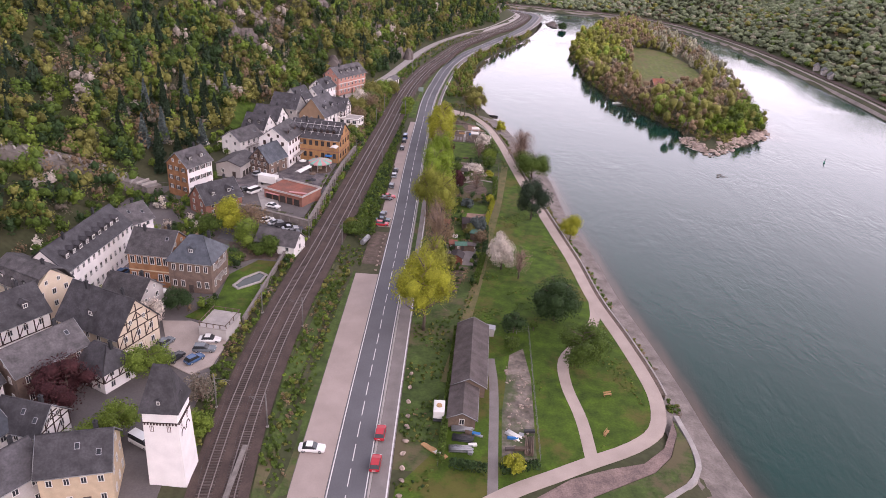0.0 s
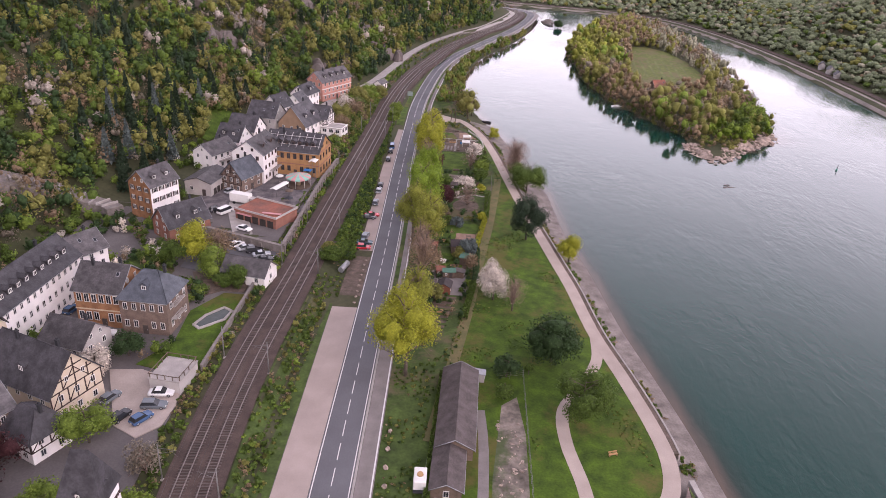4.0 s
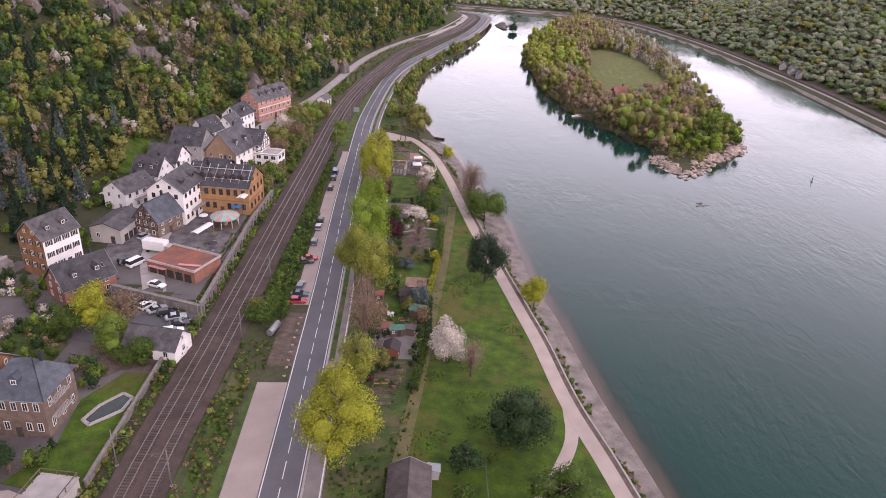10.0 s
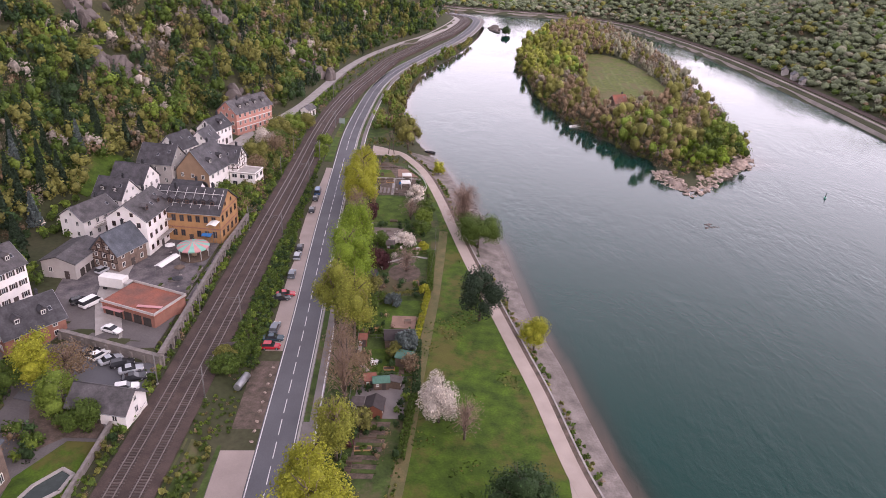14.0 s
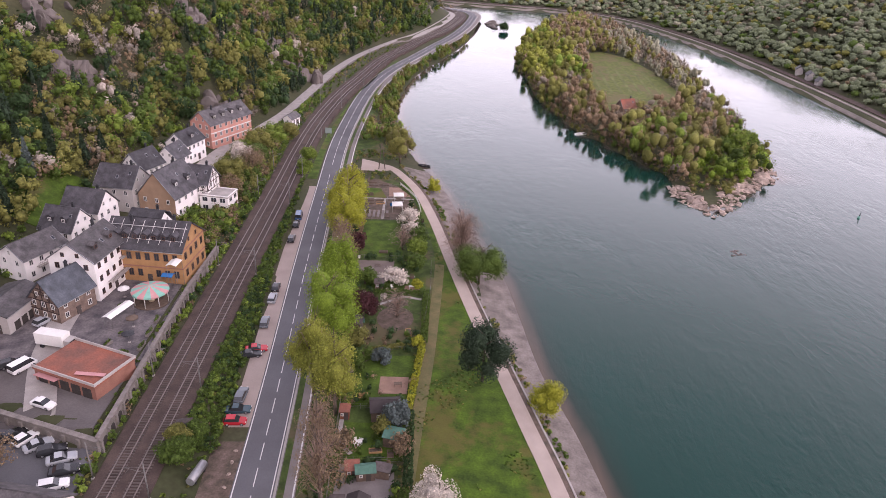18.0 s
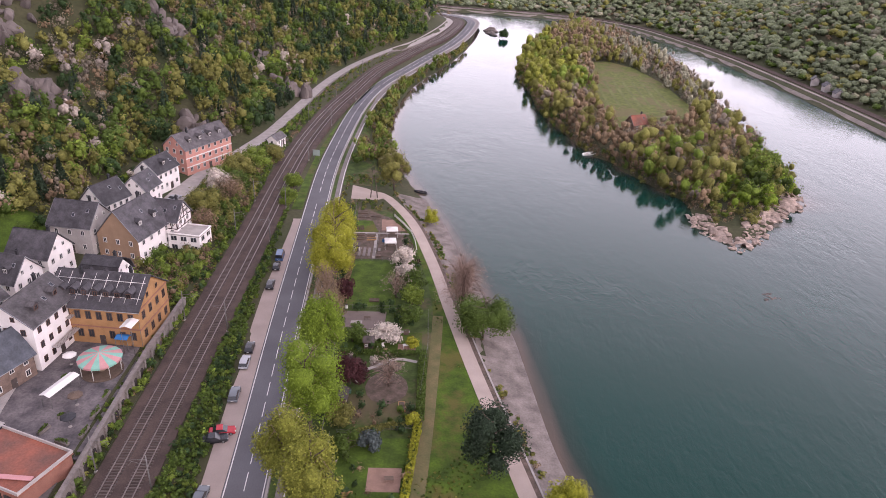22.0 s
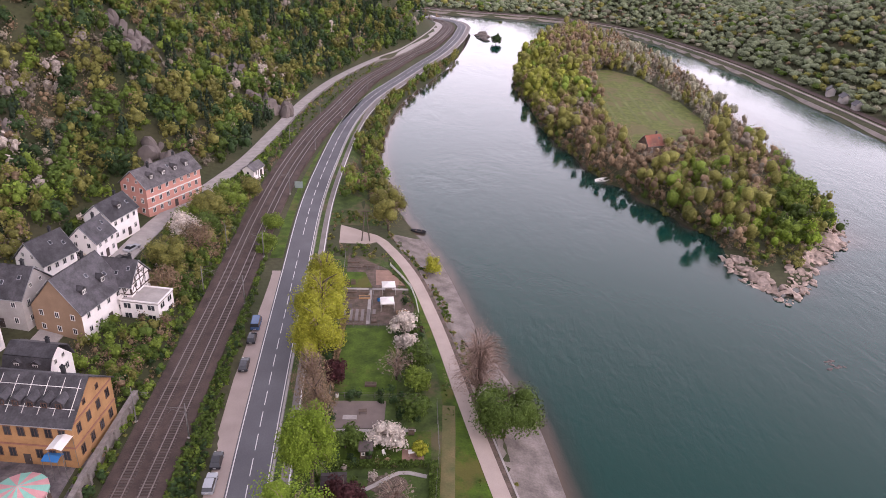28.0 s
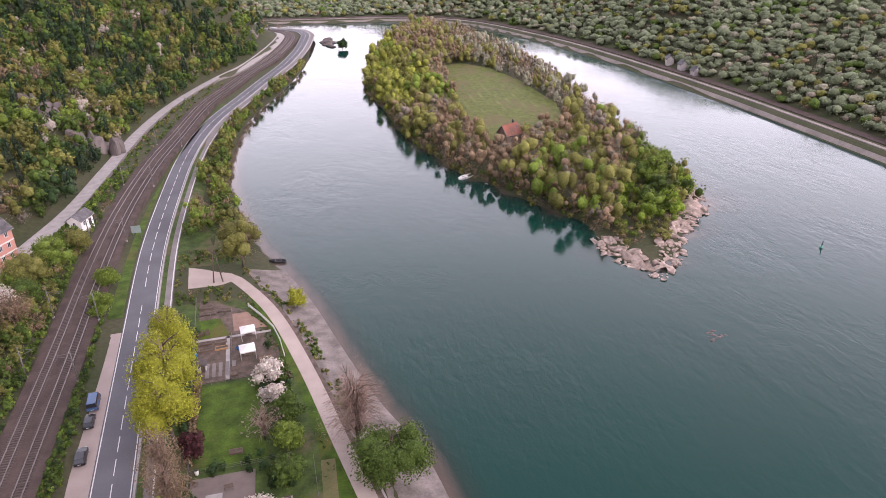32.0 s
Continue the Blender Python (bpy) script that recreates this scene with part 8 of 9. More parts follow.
BRICKDECK = material("brick_paving", (0.27, 0.17, 0.13), 0.9, 0.2, 0.6, 5.0, 0.3)
plot("vegetable_bed", [(-7.4, 156), (-3.0, 156), (-0.8, 170.6), (-6.6, 170.6)], SOIL, "dark dug vegetable beds", "vegetable bed")
for k in range(6):
    plot("bed_row", [(-6.8 + 0.1 * k, 157.2 + 2.2 * k), (-2.4 + 0.25 * k, 157.2 + 2.2 * k), (-2.4 + 0.25 * k, 158.1 + 2.2 * k), (-6.8 + 0.1 * k, 158.1 + 2.2 * k)], VERGE, "row of young vegetables in dark soil", "vegetable row", 0.2)
plot("patio", [(-8.4, 171.6), (1.6, 171.6), (1.2, 184), (-8, 184)], PAVED, "grey garden patio between sheds", "patio")
plot("garden_lawn", [(-8, 185), (2.6, 185), (3, 194.6), (-8.4, 194.6)], BRIGHTGRASS, "small green garden lawn", "lawn")
plot("garden_lawn", [(-8.6, 199.6), (3, 199.6), (4, 216), (-9, 216)], BRIGHTGRASS, "green garden lawn with a brick terrace", "lawn")
plot("brick_terrace", [(-2.9, 203.2), (2.6, 203.2), (2.8, 208.6), (-2.8, 208.6)], BRICKDECK, "square brick-paved garden terrace", "terrace", 0.13)
plot("garden_lawn", [(-9.6, 217.6), (4.4, 221), (5.0, 240.6), (-10.6, 240.6)], VERGE, "rough shady garden plot", "garden plot")
plot("soil_circle", [(-1 + 4.2 * math.cos(t), 230.6 + 5.2 * math.sin(t)) for t in np.linspace(0, 2 * math.pi, 15)[:-1]], SOIL, "round patch of bare soil under a tree", "soil patch", 0.13)
plot("soil_circle", [(-1.6 + 3.4 * math.cos(t), 237.6 + 2.2 * math.sin(t)) for t in np.linspace(0, 2 * math.pi, 13)[:-1]], SOIL, "round bare flower bed", "flower bed", 0.13)
plot("garden_lawn", [(-11, 242.6), (5.6, 242.6), (5.8, 250.6), (-12, 250.6)], BRIGHTGRASS, "green garden lawn with shrubs", "lawn")
plot("wooden_deck", [(-13.0, 251.3), (-2.8, 251.3), (-2.6, 259.0), (-13.0, 259.0)], WOODDECK := material("grey_deck_boards", (0.17, 0.135, 0.12), 0.85, 0.15, 0.5, 6.0, 0.3), "large brown-grey garden deck", "deck", 0.15)
plot("deck_step", [(-10.4, 253.6), (-7.8, 253.6), (-7.8, 254.8), (-10.4, 254.8)], CONCRETE, "pale slab on the garden deck", "slab", 0.22)
plot("small_deck", [(0.6, 243.0), (4.4, 243.0), (4.4, 246), (0.6, 246)], BRICKDECK, "small brown paved seat in a garden", "patio", 0.13)
plot("garden_lawn", [(-12.8, 261), (-0.6, 261), (-1.4, 284.6), (-13.4, 284.6)], BRIGHTGRASS, "bright green garden lawn", "lawn")
plot("vegetable_bed", [(-13.6, 286), (3.0, 286), (2.6, 296), (-4, 313), (-14.6, 322)], SOIL, "brown vegetable plots", "vegetable bed")
plot("garden_lawn", [(-14.0, 303), (-7.4, 303), (-9.6, 311), (-14.4, 311)], GRASS, "green patch between beds", "lawn", 0.13)
plot("bed_soil", [(-6.6, 304.4), (0.6, 304.4), (-3.6, 312.2), (-7.0, 312.2)], BRICKDECK, "reddish brown dug bed", "vegetable bed", 0.14)
for k in range(5):
    plot("bed_row", [(-12 + 1.3 * k, 287.6), (-11.3 + 1.3 * k, 287.6), (-11.3 + 1.3 * k, 292.6), (-12 + 1.3 * k, 292.6)], PAVED, "narrow vegetable row with boards", "vegetable row", 0.2)
plot("forecourt", [(-17.8, 328), (-10, 327.6), (-6.6, 329.6), (-10, 334.5), (-14, 337.5), (-18.4, 340)], PATH_SAND, "pale gravel forecourt at the path end", "forecourt", 0.13)
white_fence = empty("white_fence", pose(0, 0, 0), "low white board fence beside the footpath", "fence")
fp = [(-3.4, 314.6), (-0.4, 308.6), (2.0, 303), (3.2, 297), (3.9, 290)]
for a, b in zip(fp[:-1], fp[1:]):
    for z in (0.35, 0.75):
        bm = bmesh.new()
        box(bm, math.dist(a, b) - 0.06, 0.08, 0.28)
        part("board", bm, WHITEC, white_fence).matrix_basis = pose((a[0] + b[0]) / 2, (a[1] + b[1]) / 2, PARK_Z + z, 0, 0, math.degrees(math.atan2(b[1] - a[1], b[0] - a[0])))
    bm = bmesh.new()
    box(bm, 0.12, 0.12, 1.1)
    part("post", bm, WHITEC, white_fence).matrix_basis = pose(*a, PARK_Z)
for x, y, h, r, s, t, lv in ((-2.2, 246.8, 3.4, 3.2, "blossom", "low white flowering shrub", 1300), (0.2, 283, 4.4, 2.8, "blossom", "pale flowering garden tree", 1200), (1.0, 277, 3.6, 2.2, "blossom", "pale flowering garden shrub", 800), (-0.8, 266, 7, 3.4, "grey", "bare grey garden tree", 380), (-0.6, 231, 6.5, 3.8, "grey", "bare fruit tree on a soil patch", 420),
                             (-8.2, 231.5, 6, 3.0, "copper", "dark purple plum tree in a garden", 2200), (-12.6, 264.5, 5, 2.0, "copper", "dark purple garden shrub by the deck", 1200), (4.4, 219.5, 2.6, 1.2, "yellow", "yellow forsythia shrub by a hedge", 900), (3.6, 244.8, 2.4, 1.2, "yellow", "yellow flowering shrub by a fence", 700), (1.4, 193.4, 5, 2.2, "spruce", "dense blue-grey garden conifer", 1700),
                             (-1.8, 191.8, 3.4, 1.8, "olive", "olive green garden shrub", 1000), (2.2, 187, 3.6, 2.0, "brown", "brown budding garden shrub", 800), (-6.5, 213, 3.2, 2.2, "green", "leafy green garden shrub", 1100), (-3.0, 213.4, 2.6, 1.9, "spruce", "rounded grey-green garden shrub", 1000), (-8.8, 219.6, 4.5, 2.4, "olive", "olive green garden bush", 1300),
                             (-9.2, 246.2, 4, 2.4, "green", "leafy green garden bush", 1400), (3.6, 271, 4.4, 2.6, "green", "green tree beside the footpath", 1400), (3.4, 263, 4.6, 2.6, "fresh", "light green tree beside the footpath", 1400), (2.6, 254.5, 4.6, 2.6, "green", "leafy green garden tree", 1400), (11.0, 139.4, 4.4, 2.6, "deep", "dark shrub at the fence corner", 1300), (10.4, 132, 3, 1.6, "green", "green shrub in the barn yard", 800),
                             (10.4, 94.4, 3.4, 1.8, "yellow", "yellow-green shrub by the path", 1000), (-6.0, 168.4, 4, 2.4, "olive", "olive shrub beside the beds", 1000), (-7.6, 187.6, 4.6, 2.2, "brown", "brown budding garden shrub", 900), (142, 400, 9, 4.2, "grey", "bare tree on the island shore", 500), (136, 372, 9, 3.8, "fresh", "fresh green tree on the island shore", 1500),
                             (128, 362, 10, 4.4, "fresh", "fresh green tree at the island tip", 1700), (117, 345, 6, 2.6, "green", "green bush among island rocks", 1000), (120, 338, 3.6, 1.8, "green", "green bush among island rocks", 700)):
    tree(x, y, h, r, s, t, leaves=lv, leaf=0.36 if x < 90 else 0.55, base=0.1, category="shrub" if h < 4 else "tree", twigs=70 if s == "grey" else 0, name="shrub" if h < 4 else "tree")
shore_scrub = scatter(-10, 46, 118, 326, 1.1, lambda p: (line_distance(p, PATH_LINE) < -2.8) & (line_distance(p, PATH_LINE) > -5.4) & (p[:, 0] > -8) & (wavy(p[:, 0], p[:, 1], 4.0) + 0.4 * wavy(p[:, 0], p[:, 1], 1.3) > -0.15), g3)
woods("shore_scrub", shore_scrub, "low weeds and scrub between footpath and beach", per=20, leaf=0.4, size=(0.35, 0.75), tall=0.7, mix=(("green", 0.45), ("olive", 0.3), ("brown", 0.25)), category="scrub", lobes=1)

# ---- small things of the yard, the road and the river ----
tank = empty("water_tank", pose(-3.5, 107.0, PARK_Z + 0.05, 0, 0, 92), "white square water tank on a trailer", "tank")
bm = bmesh.new()
box(bm, 3.6, 2.1, 1.7, None, 0.12)
part("tank_body", bm, WHITEC, tank).matrix_basis = pose(0, 0, 0.9)
bm = bmesh.new()
tube(bm, (0, 0, 2.6), (0, 0, 2.85), 0.55, 0.5, 12)
part("lid", bm, PALEWOOD, tank)
bm = bmesh.new()
box(bm, 4.2, 2.0, 0.16, None, 0.02)
part("trailer_bed", bm, DARK, tank).matrix_basis = pose(-0.2, 0, 0.7)
for px in (-0.8, 0.8):
    for s in (-1, 1):
        bm = bmesh.new()
        tube(bm, (px, s * 0.8, 0.35), (px, s * 1.0, 0.35), 0.35, 0.35, 10)
        part("wheel", bm, TYRE, tank)
for k in range(5):
    bm = bmesh.new()
    box(bm, 3.0, 0.9, 0.22, None, 0.02)
    tagged(part("formwork_board", bm, PALEWOOD if k != 2 else WHITEC), "stack of orange formwork boards on the ground" if k != 2 else "pale board leaning on a stack", "boards", "board stacks").matrix_basis = pose(-4.6 + 0.55 * k, 98.2 - 0.35 * k, PARK_Z + 0.05 + 0.02 * k, 0, 0 if k != 2 else -8, -38)
for k in range(14):
    bm = bmesh.new()
    box(bm, g3.uniform(0.8, 2.2), g3.uniform(0.4, 0.9), g3.uniform(0.15, 0.7), None, 0.03)
    mat = (WOOD, GUTTER, WHITEC, SHEETROOF, DARK, BLUEC)[k % 6]
    x, y = ((g3.uniform(0.4, 4.2), g3.uniform(96.4, 104)) if k < 8 else (g3.uniform(9, 13.8), g3.uniform(99, 106)))
    tagged(part("scrap_block", bm, mat), "weathered block of boards stored in the yard", "scrap", "yard scrap").matrix_basis = pose(x, y, PARK_Z + 0.08, 0, 0, g3.uniform(-20, 20))
for k in range(70):
    ob = new("rubble_stone", ROCKS[k % 6])
    r = 0.12 + 0.3 * g3.uniform(0, 1) ** 2
    ob.matrix_basis = Matrix.Translation((g3.uniform(9.2, 14.0), g3.uniform(99, 126), PARK_Z + 0.1)) @ pose(0, 0, 0, g3.uniform(-15, 15), 0, g3.uniform(0, 360)) @ Matrix.Diagonal((r * 1.4, r, r, 1))
    tagged(ob, "pale rubble stone in the barn yard", "stone", "yard rubble")


def pipe_stack(x, y, ang, n, length, mat, label):
    top = empty("pipe_stack", pose(x, y, PARK_Z + 0.08, 0, 0, ang), label, "pipes", "yard stacks")
    for k in range(n):
        bm = bmesh.new()
        row, col = divmod(k, 5)
        tube(bm, (-length / 2, (col - 2) * 0.3 + 0.15 * (row % 2), 0.14 + 0.25 * row), (length / 2 - 0.3 * (k % 3), (col - 2) * 0.3 + 0.15 * (row % 2), 0.14 + 0.25 * row), 0.13, 0.13, 6)
        part("pipe", bm, mat, top)


for x, y, a, n, q, m, t in ((1.2, 104.0, 4, 10, 4.2, GUTTER, "stack of grey steel pipes in the yard"), (1.4, 101.2, -3, 10, 4.0, DARK, "stack of dark scaffold tubes in the yard"), (1.2, 98.4, 6, 12, 4.4, GUTTER, "stack of grey scaffold tubes in the yard"), (13.4, 101.0, 86, 12, 5.0, WOOD, "stack of weathered planks by the fence"), (10.6, 103.6, -35, 6, 3.2, WHITEC, "pale plastic pipes on the rubble")):
    pipe_stack(x, y, a, n, q, m, t)
tankw = empty("tank_wagon", pose(-30.4, 180.2, ROAD_Z + 0.1, 0, 0, 78), "grey steel tank lying beside the railway", "tank")
bm = bmesh.new()
tube(bm, (-2.2, 0, 1.0), (2.2, 0, 1.0), 0.75, 0.75, 14)
part("barrel", bm, GUTTER, tankw)
for px in (-1.4, 1.4):
    bm = bmesh.new()
    box(bm, 0.3, 1.2, 0.5)
    part("saddle", bm, DARK, tankw).matrix_basis = pose(px, 0, 0)
sign = empty("road_sign", pose(-33.9, 364, ROAD_Z, 0, 0, -4), "large grey-green road sign on two posts", "road sign")
bm = bmesh.new()
box(bm, 2.6, 0.08, 2.2, None, 0.02)
part("panel", bm, material("sign_back", (0.22, 0.27, 0.25), 0.6, 0.1, 1.0, 6.0, 0.05), sign).matrix_basis = pose(0, 0, 1.8)
for s in (-0.9, 0.9):
    bm = bmesh.new()
    tube(bm, (s, 0.1, 0), (s, 0.1, 4.0), 0.06, 0.06, 6)
    part("post", bm, MAST, sign)
pole = empty("power_pole", pose(-10.6, 329.4, PARK_Z), "wooden A-frame power pole at the path", "pole")
for s in (-1, 1):
    bm = bmesh.new()
    tube(bm, (s * 1.1, 0, 0), (s * 0.15, 0, 9.5), 0.16, 0.11, 7)
    part("leg", bm, BARK, pole)
bm = bmesh.new()
box(bm, 2.2, 0.15, 0.15)
part("crossarm", bm, BARK, pole).matrix_basis = pose(0, 0, 9.0)


def rowing_boat(x, y, ang, s, mat, label, z=0.0):
    top = empty("boat", pose(x, y, z, 0, 0, ang), label, "boat", "boats")
    bm = bmesh.new()
    n = 9
    outer, inner = [], []
    for k in range(n):
        t = k / (n - 1)
        w = s * 0.2 * math.sin(math.pi * (0.12 + 0.86 * t)) ** 0.7
        x0 = (t - 0.5) * s
        outer.append([(x0, -w, 0.55), (x0, -w * 0.7, -0.15), (x0, w * 0.7, -0.15), (x0, w, 0.55), (x0, w * 0.86, 0.55), (x0, w * 0.6, 0.05), (x0, -w * 0.6, 0.05), (x0, -w * 0.86, 0.55)])
    loft(bm, outer)
    part("hull", bm, mat, top)
    for t in (-0.2, 0.15):
        bm = bmesh.new()
        box(bm, 0.25, s * 0.3, 0.05)
        part("thwart", bm, WOOD, top).matrix_basis = pose(t * s, 0, 0.35)


rowing_boat(4.2, 343.4, 160, 4.6, DARK, "dark rowing boat at the shore", 0.05)
rowing_boat(72.6, 392.5, 25, 7.5, WHITEC, "pale flat boat moored at the island", 0.1)
buoy = empty("buoy", pose(149.5, 308.4, 0, 4, 3, 0), "slim dark green river buoy", "buoy")
bm = bmesh.new()
tube(bm, (0, 0, -0.4), (0, 0, 0.6), 0.45, 0.38, 10)
part("float", bm, GREENC, buoy)
bm = bmesh.new()
tube(bm, (0, 0, 0.6), (0, 0, 2.2), 0.16, 0.07, 8)
part("mast", bm, DARK, buoy)
for x, y, w, a in ((231, 514, 9, 80), (231, 528, 8, 70), (230, 500, 7, 85), (234, 372, 6, 90)):
    house("small pale house below the far slope", x, y, w * 0.6, 4, a, 3.0, 4.8, GREYWALL, SLATE, 2, 0, 0, chimneys=0, group="far bank houses")

# ---- tufts and weeds ----
g5 = np.random.default_rng(77)
tufts = scatter(-4, 40, 92, 322, 0.9, lambda p: (line_distance(p, LAWN_EDGE) > 0.5) & (line_distance(p, PATH_LINE) > 2.6) & (np.abs(line_distance(p, BRANCH)) > 1.6) & (wavy(p[:, 0], p[:, 1], 5.0, 0.8) + 0.6 * wavy(p[:, 0], p[:, 1], 1.7) > 0.55) & ~((p[:, 0] < 15.5) & (p[:, 1] < 142)), g5)
woods("grass_tufts", tufts, "darker tufts of grass in the park lawn", per=10, leaf=0.24, size=(0.1, 0.3), tall=0.4, mix=(("green", 0.7), ("olive", 0.3)), category="grass", lobes=1)
weeds = scatter(-16, 4, 88, 322, 1.1, lambda p: (line_distance(p, ROAD) > 10.6) & (line_distance(p, LAWN_EDGE) < -0.2) & ((line_distance(p, ROAD) < 13.6) | (line_distance(p, LAWN_EDGE) > -1.8) | (p[:, 1] < 150)) & (wavy(p[:, 0], p[:, 1], 3.0, 1.8) > -0.3) & ((p[:, 1] > 142) | (p[:, 0] < -3.5)), g5)
woods("verge_weeds", weeds, "rough weeds and shoots between path and gardens", per=16, leaf=0.3, size=(0.18, 0.5), tall=0.6, mix=(("green", 0.5), ("deep", 0.1), ("olive", 0.25), ("brown", 0.15)), category="weeds", lobes=1)
rail_weeds = scatter(-50, -24, 84, 320, 1.2, lambda p: (((line_distance(p, RAILWAY) > 5.2) & (line_distance(p, ROAD) < np.where(p[:, 1] < 164, -7.6, -5.4))) | ((line_distance(p, RAILWAY) < -5.2) & (line_distance(p, RAILWAY) > -9))) & (wavy(p[:, 0], p[:, 1], 2.6, 0.3) > -0.5), g5)
woods("rail_weeds", rail_weeds, "grass and bramble shoots beside the railway", per=16, leaf=0.36, size=(0.22, 0.5), tall=0.6, mix=(("green", 0.5), ("fresh", 0.2), ("olive", 0.2), ("brown", 0.1)), category="weeds", lobes=1)

# ---- clutter of the gardens ----
def raised_bed(x, y, w, d, ang):
    top = empty("raised_bed", pose(x, y, PARK_Z + 0.1, 0, 0, ang), "wooden raised bed filled with dark soil", "raised bed", "raised beds")
    for sx, sy, px, py in ((w, 0.08, 0, -d / 2), (w, 0.08, 0, d / 2), (0.08, d, -w / 2, 0), (0.08, d, w / 2, 0)):
        bm = bmesh.new()
        box(bm, sx, sy, 0.4)
        part("board", bm, PALEWOOD if int(x * 7) % 3 == 0 else WOOD, top).matrix_basis = pose(px, py, 0)
    bm = bmesh.new()
    box(bm, w - 0.1, d - 0.1, 0.32)
    part("soil", bm, SOIL, top)


def rain_barrel(x, y, mat, label):
    top = empty("rain_barrel", pose(x, y, PARK_Z + 0.1), label, "barrel", "rain barrels")
    bm = bmesh.new()
    tube(bm, (0, 0, 0), (0, 0, 0.45), 0.3, 0.36, 12)
    tube(bm, (0, 0, 0.45), (0, 0, 0.95), 0.36, 0.31, 12)
    part("body", bm, mat, top)
    bm = bmesh.new()
    tube(bm, (0, 0, 0.95), (0, 0, 1.0), 0.34, 0.34, 12)
    part("lid", bm, DARK, top)


def compost_bin(x, y, ang):
    top = empty("compost_bin", pose(x, y, PARK_Z + 0.1, 0, 0, ang), "slatted wooden compost bin", "compost bin", "compost bins")
    for px in (-0.5, 0.5):
        for py in (-0.5, 0.5):
            bm = bmesh.new()
            box(bm, 0.08, 0.08, 0.95)
            part("post", bm, WOOD, top).matrix_basis = pose(px, py, 0)
    for z in (0.1, 0.35, 0.6, 0.82):
        for px, py, a in ((0, -0.5, 0), (0, 0.5, 0), (-0.5, 0, 90), (0.5, 0, 90)):
            bm = bmesh.new()
            box(bm, 1.1, 0.03, 0.12)
            part("slat", bm, WOOD, top).matrix_basis = pose(px, py, z, 0, 0, a)
    bm = bmesh.new()
    box(bm, 0.92, 0.92, 0.5)
    part("compost", bm, SOIL, top)


def garden_table(x, y, ang, mat, label):
    top = empty("garden_table", pose(x, y, PARK_Z + 0.1, 0, 0, ang), label, "table", "garden tables")
    bm = bmesh.new()
    box(bm, 1.5, 0.9, 0.05, pose(0, 0, 0.7), 0.01)
    part("tabletop", bm, mat, top)
    for px in (-0.65, 0.65):
        for py in (-0.35, 0.35):
            bm = bmesh.new()
            box(bm, 0.06, 0.06, 0.7)
            part("leg", bm, mat, top).matrix_basis = pose(px, py, 0)


for x, y, w, d, a in ((-12.2, 298.0, 2.6, 1.1, 4), (-9.0, 298.0, 2.6, 1.1, 4), (-12.4, 300.6, 2.6, 1.1, 4), (-9.2, 300.6, 2.4, 1.1, 4), (-12.4, 313.6, 3.2, 1.2, 2), (-8.8, 314.2, 3.0, 1.2, -4), (-13.0, 316.6, 3.0, 1.2, 2), (0.2, 288.6, 2.4, 1.2, 10), (0.0, 291.2, 2.4, 1.2, 10), (-6.4, 288.4, 1.2, 3.0, 4),
                      (-5.8, 264.0, 2.2, 1.1, 0), (-2.2, 187.2, 2.2, 1.0, 8), (-6.4, 160.2, 2.6, 1.0, 4), (-5.2, 163.0, 3.0, 1.0, 4), (-4.6, 166.4, 3.0, 1.0, 4), (2.2, 224.6, 1.2, 2.6, 4), (-6.6, 222.4, 2.6, 1.2, 20)):
    raised_bed(x, y, w, d, a)
for x, y, m, t in ((-14.2, 296.4, BLUEC, "blue plastic rain barrel by a hut"), (-5.6, 296.6, BLUEC, "blue plastic rain barrel beside a bed"), (-7.8, 246.8, DARK, "black rain barrel beside a shed"), (-8.0, 228.6, GREENROOF, "green rain barrel beside a shed"), (-8.6, 175.4, BLUEC, "blue rain barrel beside a hut"), (1.2, 199.4, GREENROOF, "green rain barrel beside the summer house"), (-12.0, 260.2, WHITEC, "white barrel at the deck")):
    rain_barrel(x, y, m, t)
for x, y, a in ((-13.6, 304.6, 5), (-12.2, 304.8, 5), (2.2, 250.0, 0), (-10.2, 222.0, 10), (0.4, 186.2, 5), (-7.2, 158.0, 0), (-11.4, 249.2, 0)):
    compost_bin(x, y, a)
for x, y, a, m, t in ((-5.4, 188.8, 20, WHITEC, "white garden table among chairs"), (-6.8, 255.4, 5, WOOD, "brown table on the garden deck"), (0.8, 205.6, 5, WOOD, "wooden table on the brick terrace"), (2.4, 244.6, 10, WHITEC, "white table on a small terrace")):
    garden_table(x, y, a, m, t)
for pts, h, t in (([(-13.4, 260.2), (3.6, 260.2)], 1.2, "wire fence between two gardens"), ([(-13.4, 285.4), (3.0, 285.4)], 1.0, "wire fence beside the vegetable plots"), ([(-9, 216.8), (4.2, 218.4)], 1.1, "wire fence along an olive hedge"), ([(-8.6, 184.5), (2.8, 184.5)], 1.3, "wire fence between garden plots"), ([(-8.8, 198.6), (3.2, 198.6)], 1.2, "wire fence behind a summer house"),
                  ([(-7.0, 286), (-7.0, 303)], 0.9, "low wire fence between beds"), ([(-14.6, 312.4), (-3.6, 313.0)], 1.0, "wire fence across the last plots"), ([(-11.6, 217), (-13.4, 262), (-14.6, 300), (-15.4, 322)], 1.4, "long wire fence beside the cycle path"), ([(-8.6, 156), (-9.2, 184), (-10.2, 216)], 1.4, "wire fence along the avenue")):
    fence(pts, h, t)
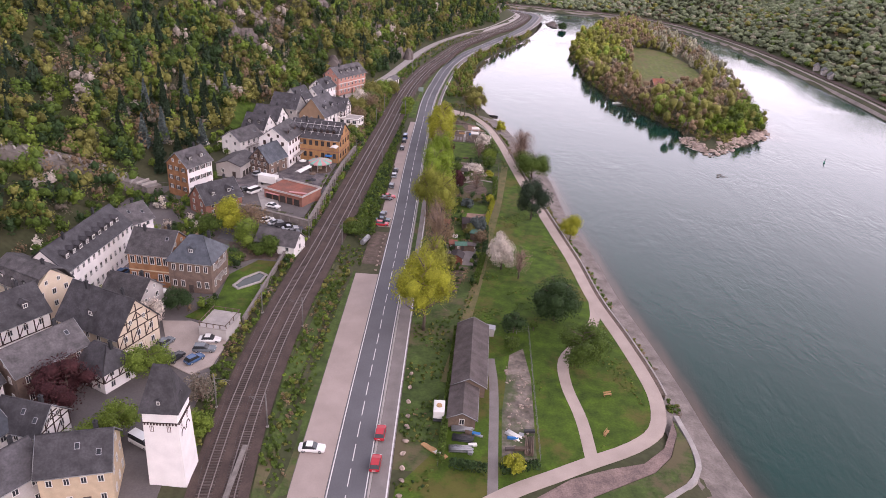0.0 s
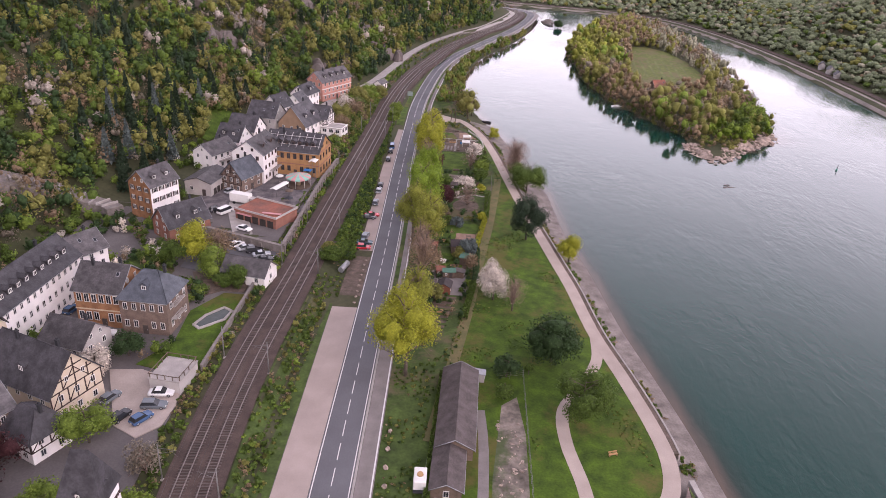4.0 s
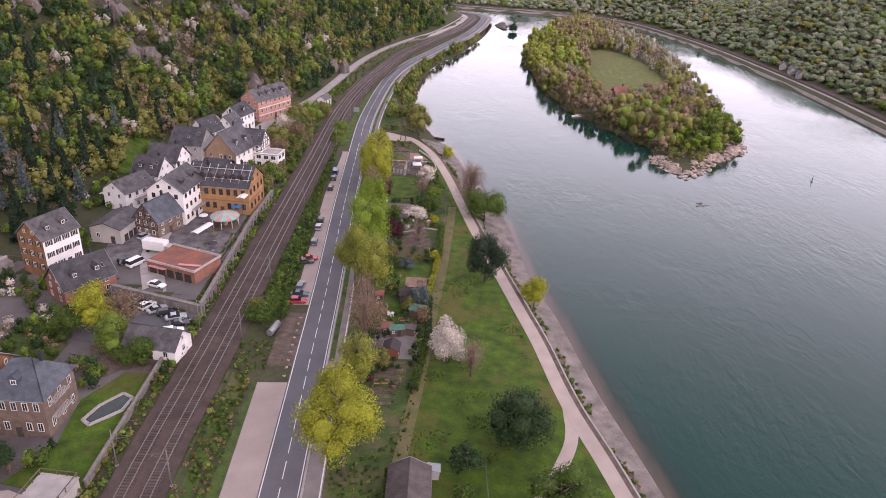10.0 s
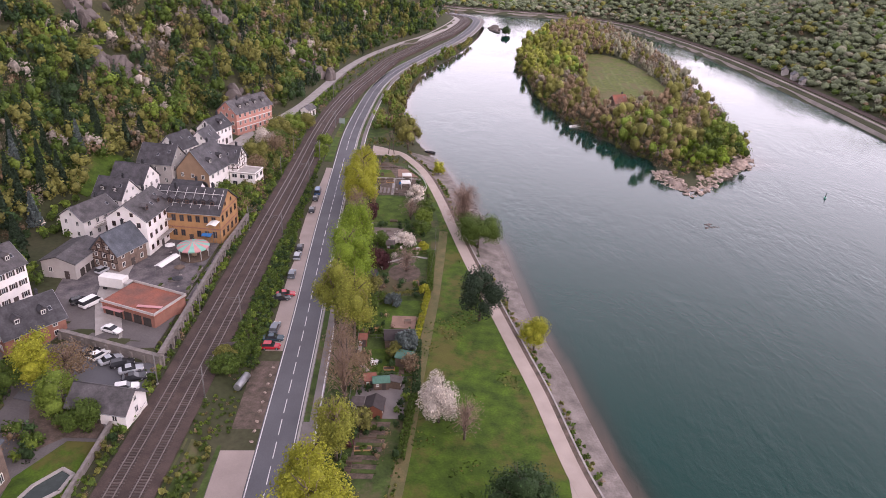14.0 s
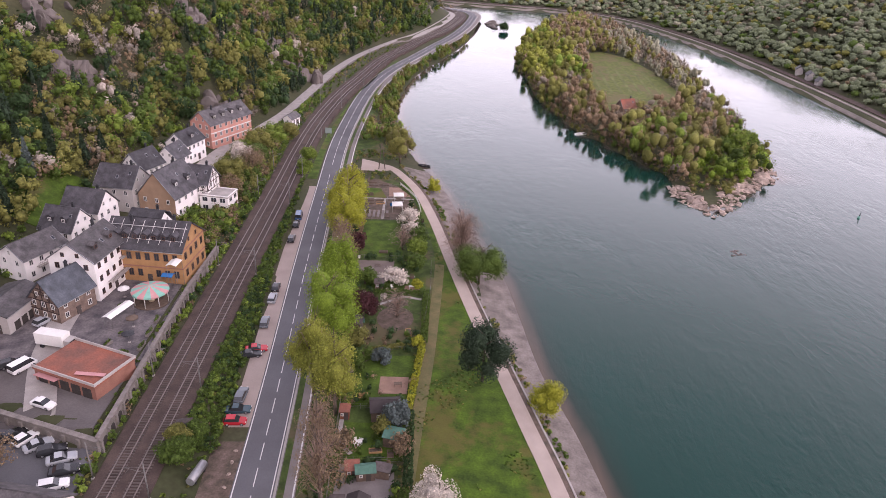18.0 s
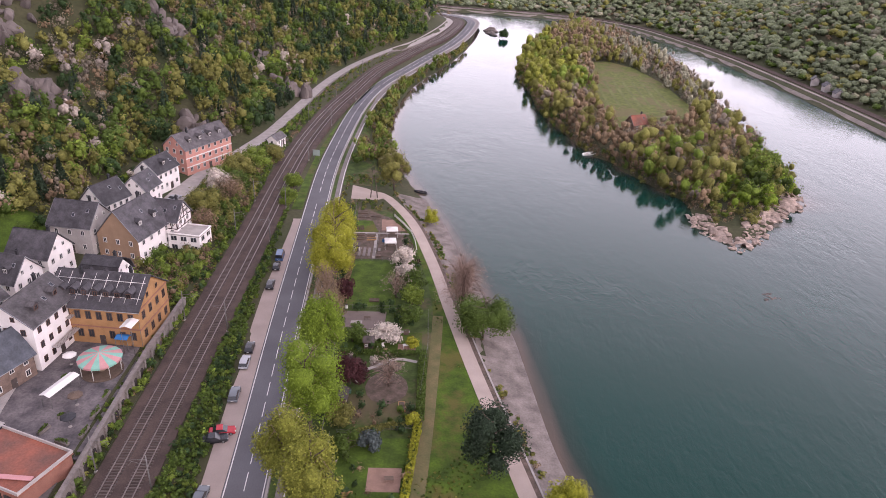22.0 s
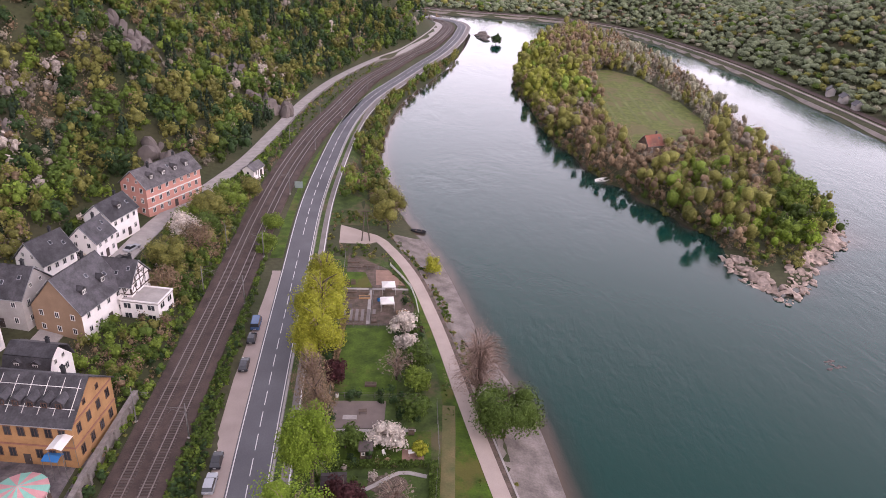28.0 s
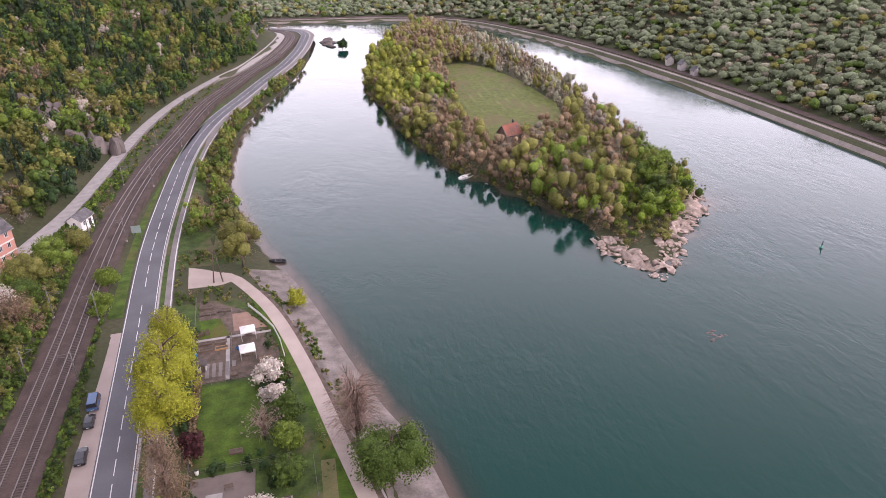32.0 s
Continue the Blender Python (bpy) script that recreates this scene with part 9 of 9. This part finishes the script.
for pts, t in (([(-9.0, 198.0), (-8.6, 190.0), (-6.4, 186.4)], "narrow paved garden path"), ([(-10.4, 235.0), (-5.0, 236.6), (0.2, 240.2), (4.8, 239.4)], "narrow pale garden path round a bed"), ([(-7.6, 286.2), (-7.8, 302.6)], "narrow paved path between beds"), ([(-14.4, 302.2), (1.4, 302.4)], "narrow pale path across the plots"), ([(-12.6, 250.6), (3.0, 250.8)], "narrow pale path behind the deck")):
    tagged(strip("garden_path", smooth_line(pts, 1.5), -0.4, 0.4, PARK_Z + 0.17, CONCRETE, deep=0.12), t, "path", kind="structure")
dark_bush = scatter(-14, 5, 154, 322, 1.9, lambda p: ((line_distance(p, ROAD) > 12.6) & (line_distance(p, ROAD) < 16.2) & (wavy(p[:, 0], p[:, 1], 4.0, 1.1) > -0.35)) | ((line_distance(p, LAWN_EDGE) > -2.4) & (line_distance(p, LAWN_EDGE) < -0.8) & (p[:, 1] > 160) & (p[:, 1] < 300) & (wavy(p[:, 0], p[:, 1], 5.0, 0.1) > -0.1)), g5)
woods("garden_bushes", dark_bush, "shady shrubs along the garden edges", per=60, leaf=0.34, size=(0.6, 1.35), tall=1.05, mix=(("deep", 0.4), ("green", 0.3), ("brown", 0.15), ("fresh", 0.1), ("copper", 0.05)), category="shrubs")

plot_bush = scatter(-14, 4, 156, 286, 2.5, lambda p: (line_distance(p, ROAD) > 12.8) & (line_distance(p, LAWN_EDGE) < -1.2) & (wavy(p[:, 0], p[:, 1], 3.4, 2.7) > 0.12) & ~((p[:, 0] > -13) & (p[:, 0] < -2) & (p[:, 1] > 262) & (p[:, 1] < 284)) & ~((np.abs(p[:, 0] + 1) < 4) & (np.abs(p[:, 1] - 231) < 5)) & ~((np.abs(p[:, 0]) < 3.4) & (np.abs(p[:, 1] - 206) < 3.6)), g5)
woods("plot_shrubs", plot_bush, "dark shrubs and berry bushes in the garden plots", per=50, leaf=0.3, size=(0.5, 1.3), tall=1.0, mix=(("deep", 0.45), ("green", 0.3), ("brown", 0.2), ("bloom", 0.05)), category="shrubs")
end_scrub = scatter(-22, 4, 320, 350, 1.6, lambda p: (line_distance(p, ROAD) > 10.8) & (line_distance(p, SHORE) < -8.4) & (np.abs(line_distance(p, PATH_LINE)) > 3.2) & ~((p[:, 0] > -19.5) & (p[:, 0] < -5.5) & (p[:, 1] > 326.5) & (p[:, 1] < 341)), g5)
woods("path_end_scrub", end_scrub, "low weeds and brambles at the path end", per=24, leaf=0.34, size=(0.35, 0.9), tall=0.8, mix=(("green", 0.4), ("olive", 0.3), ("brown", 0.3)), category="scrub", lobes=1)

town_garden = scatter(-84, -70.5, 158, 178, 2.4, lambda p: (p[:, 1] < 180 - 0.9 * np.maximum(p[:, 0] + 79, 0)) & (wavy(p[:, 0], p[:, 1], 3.3, 0.9) > -0.4), g5)
woods("town_garden_shrubs", town_garden, "leafy shrubs and small trees in a town garden", per=70, leaf=0.38, size=(0.9, 1.8), tall=1.2, mix=(("green", 0.35), ("deep", 0.25), ("fresh", 0.15), ("brown", 0.2), ("bloom", 0.05)), category="shrubs")
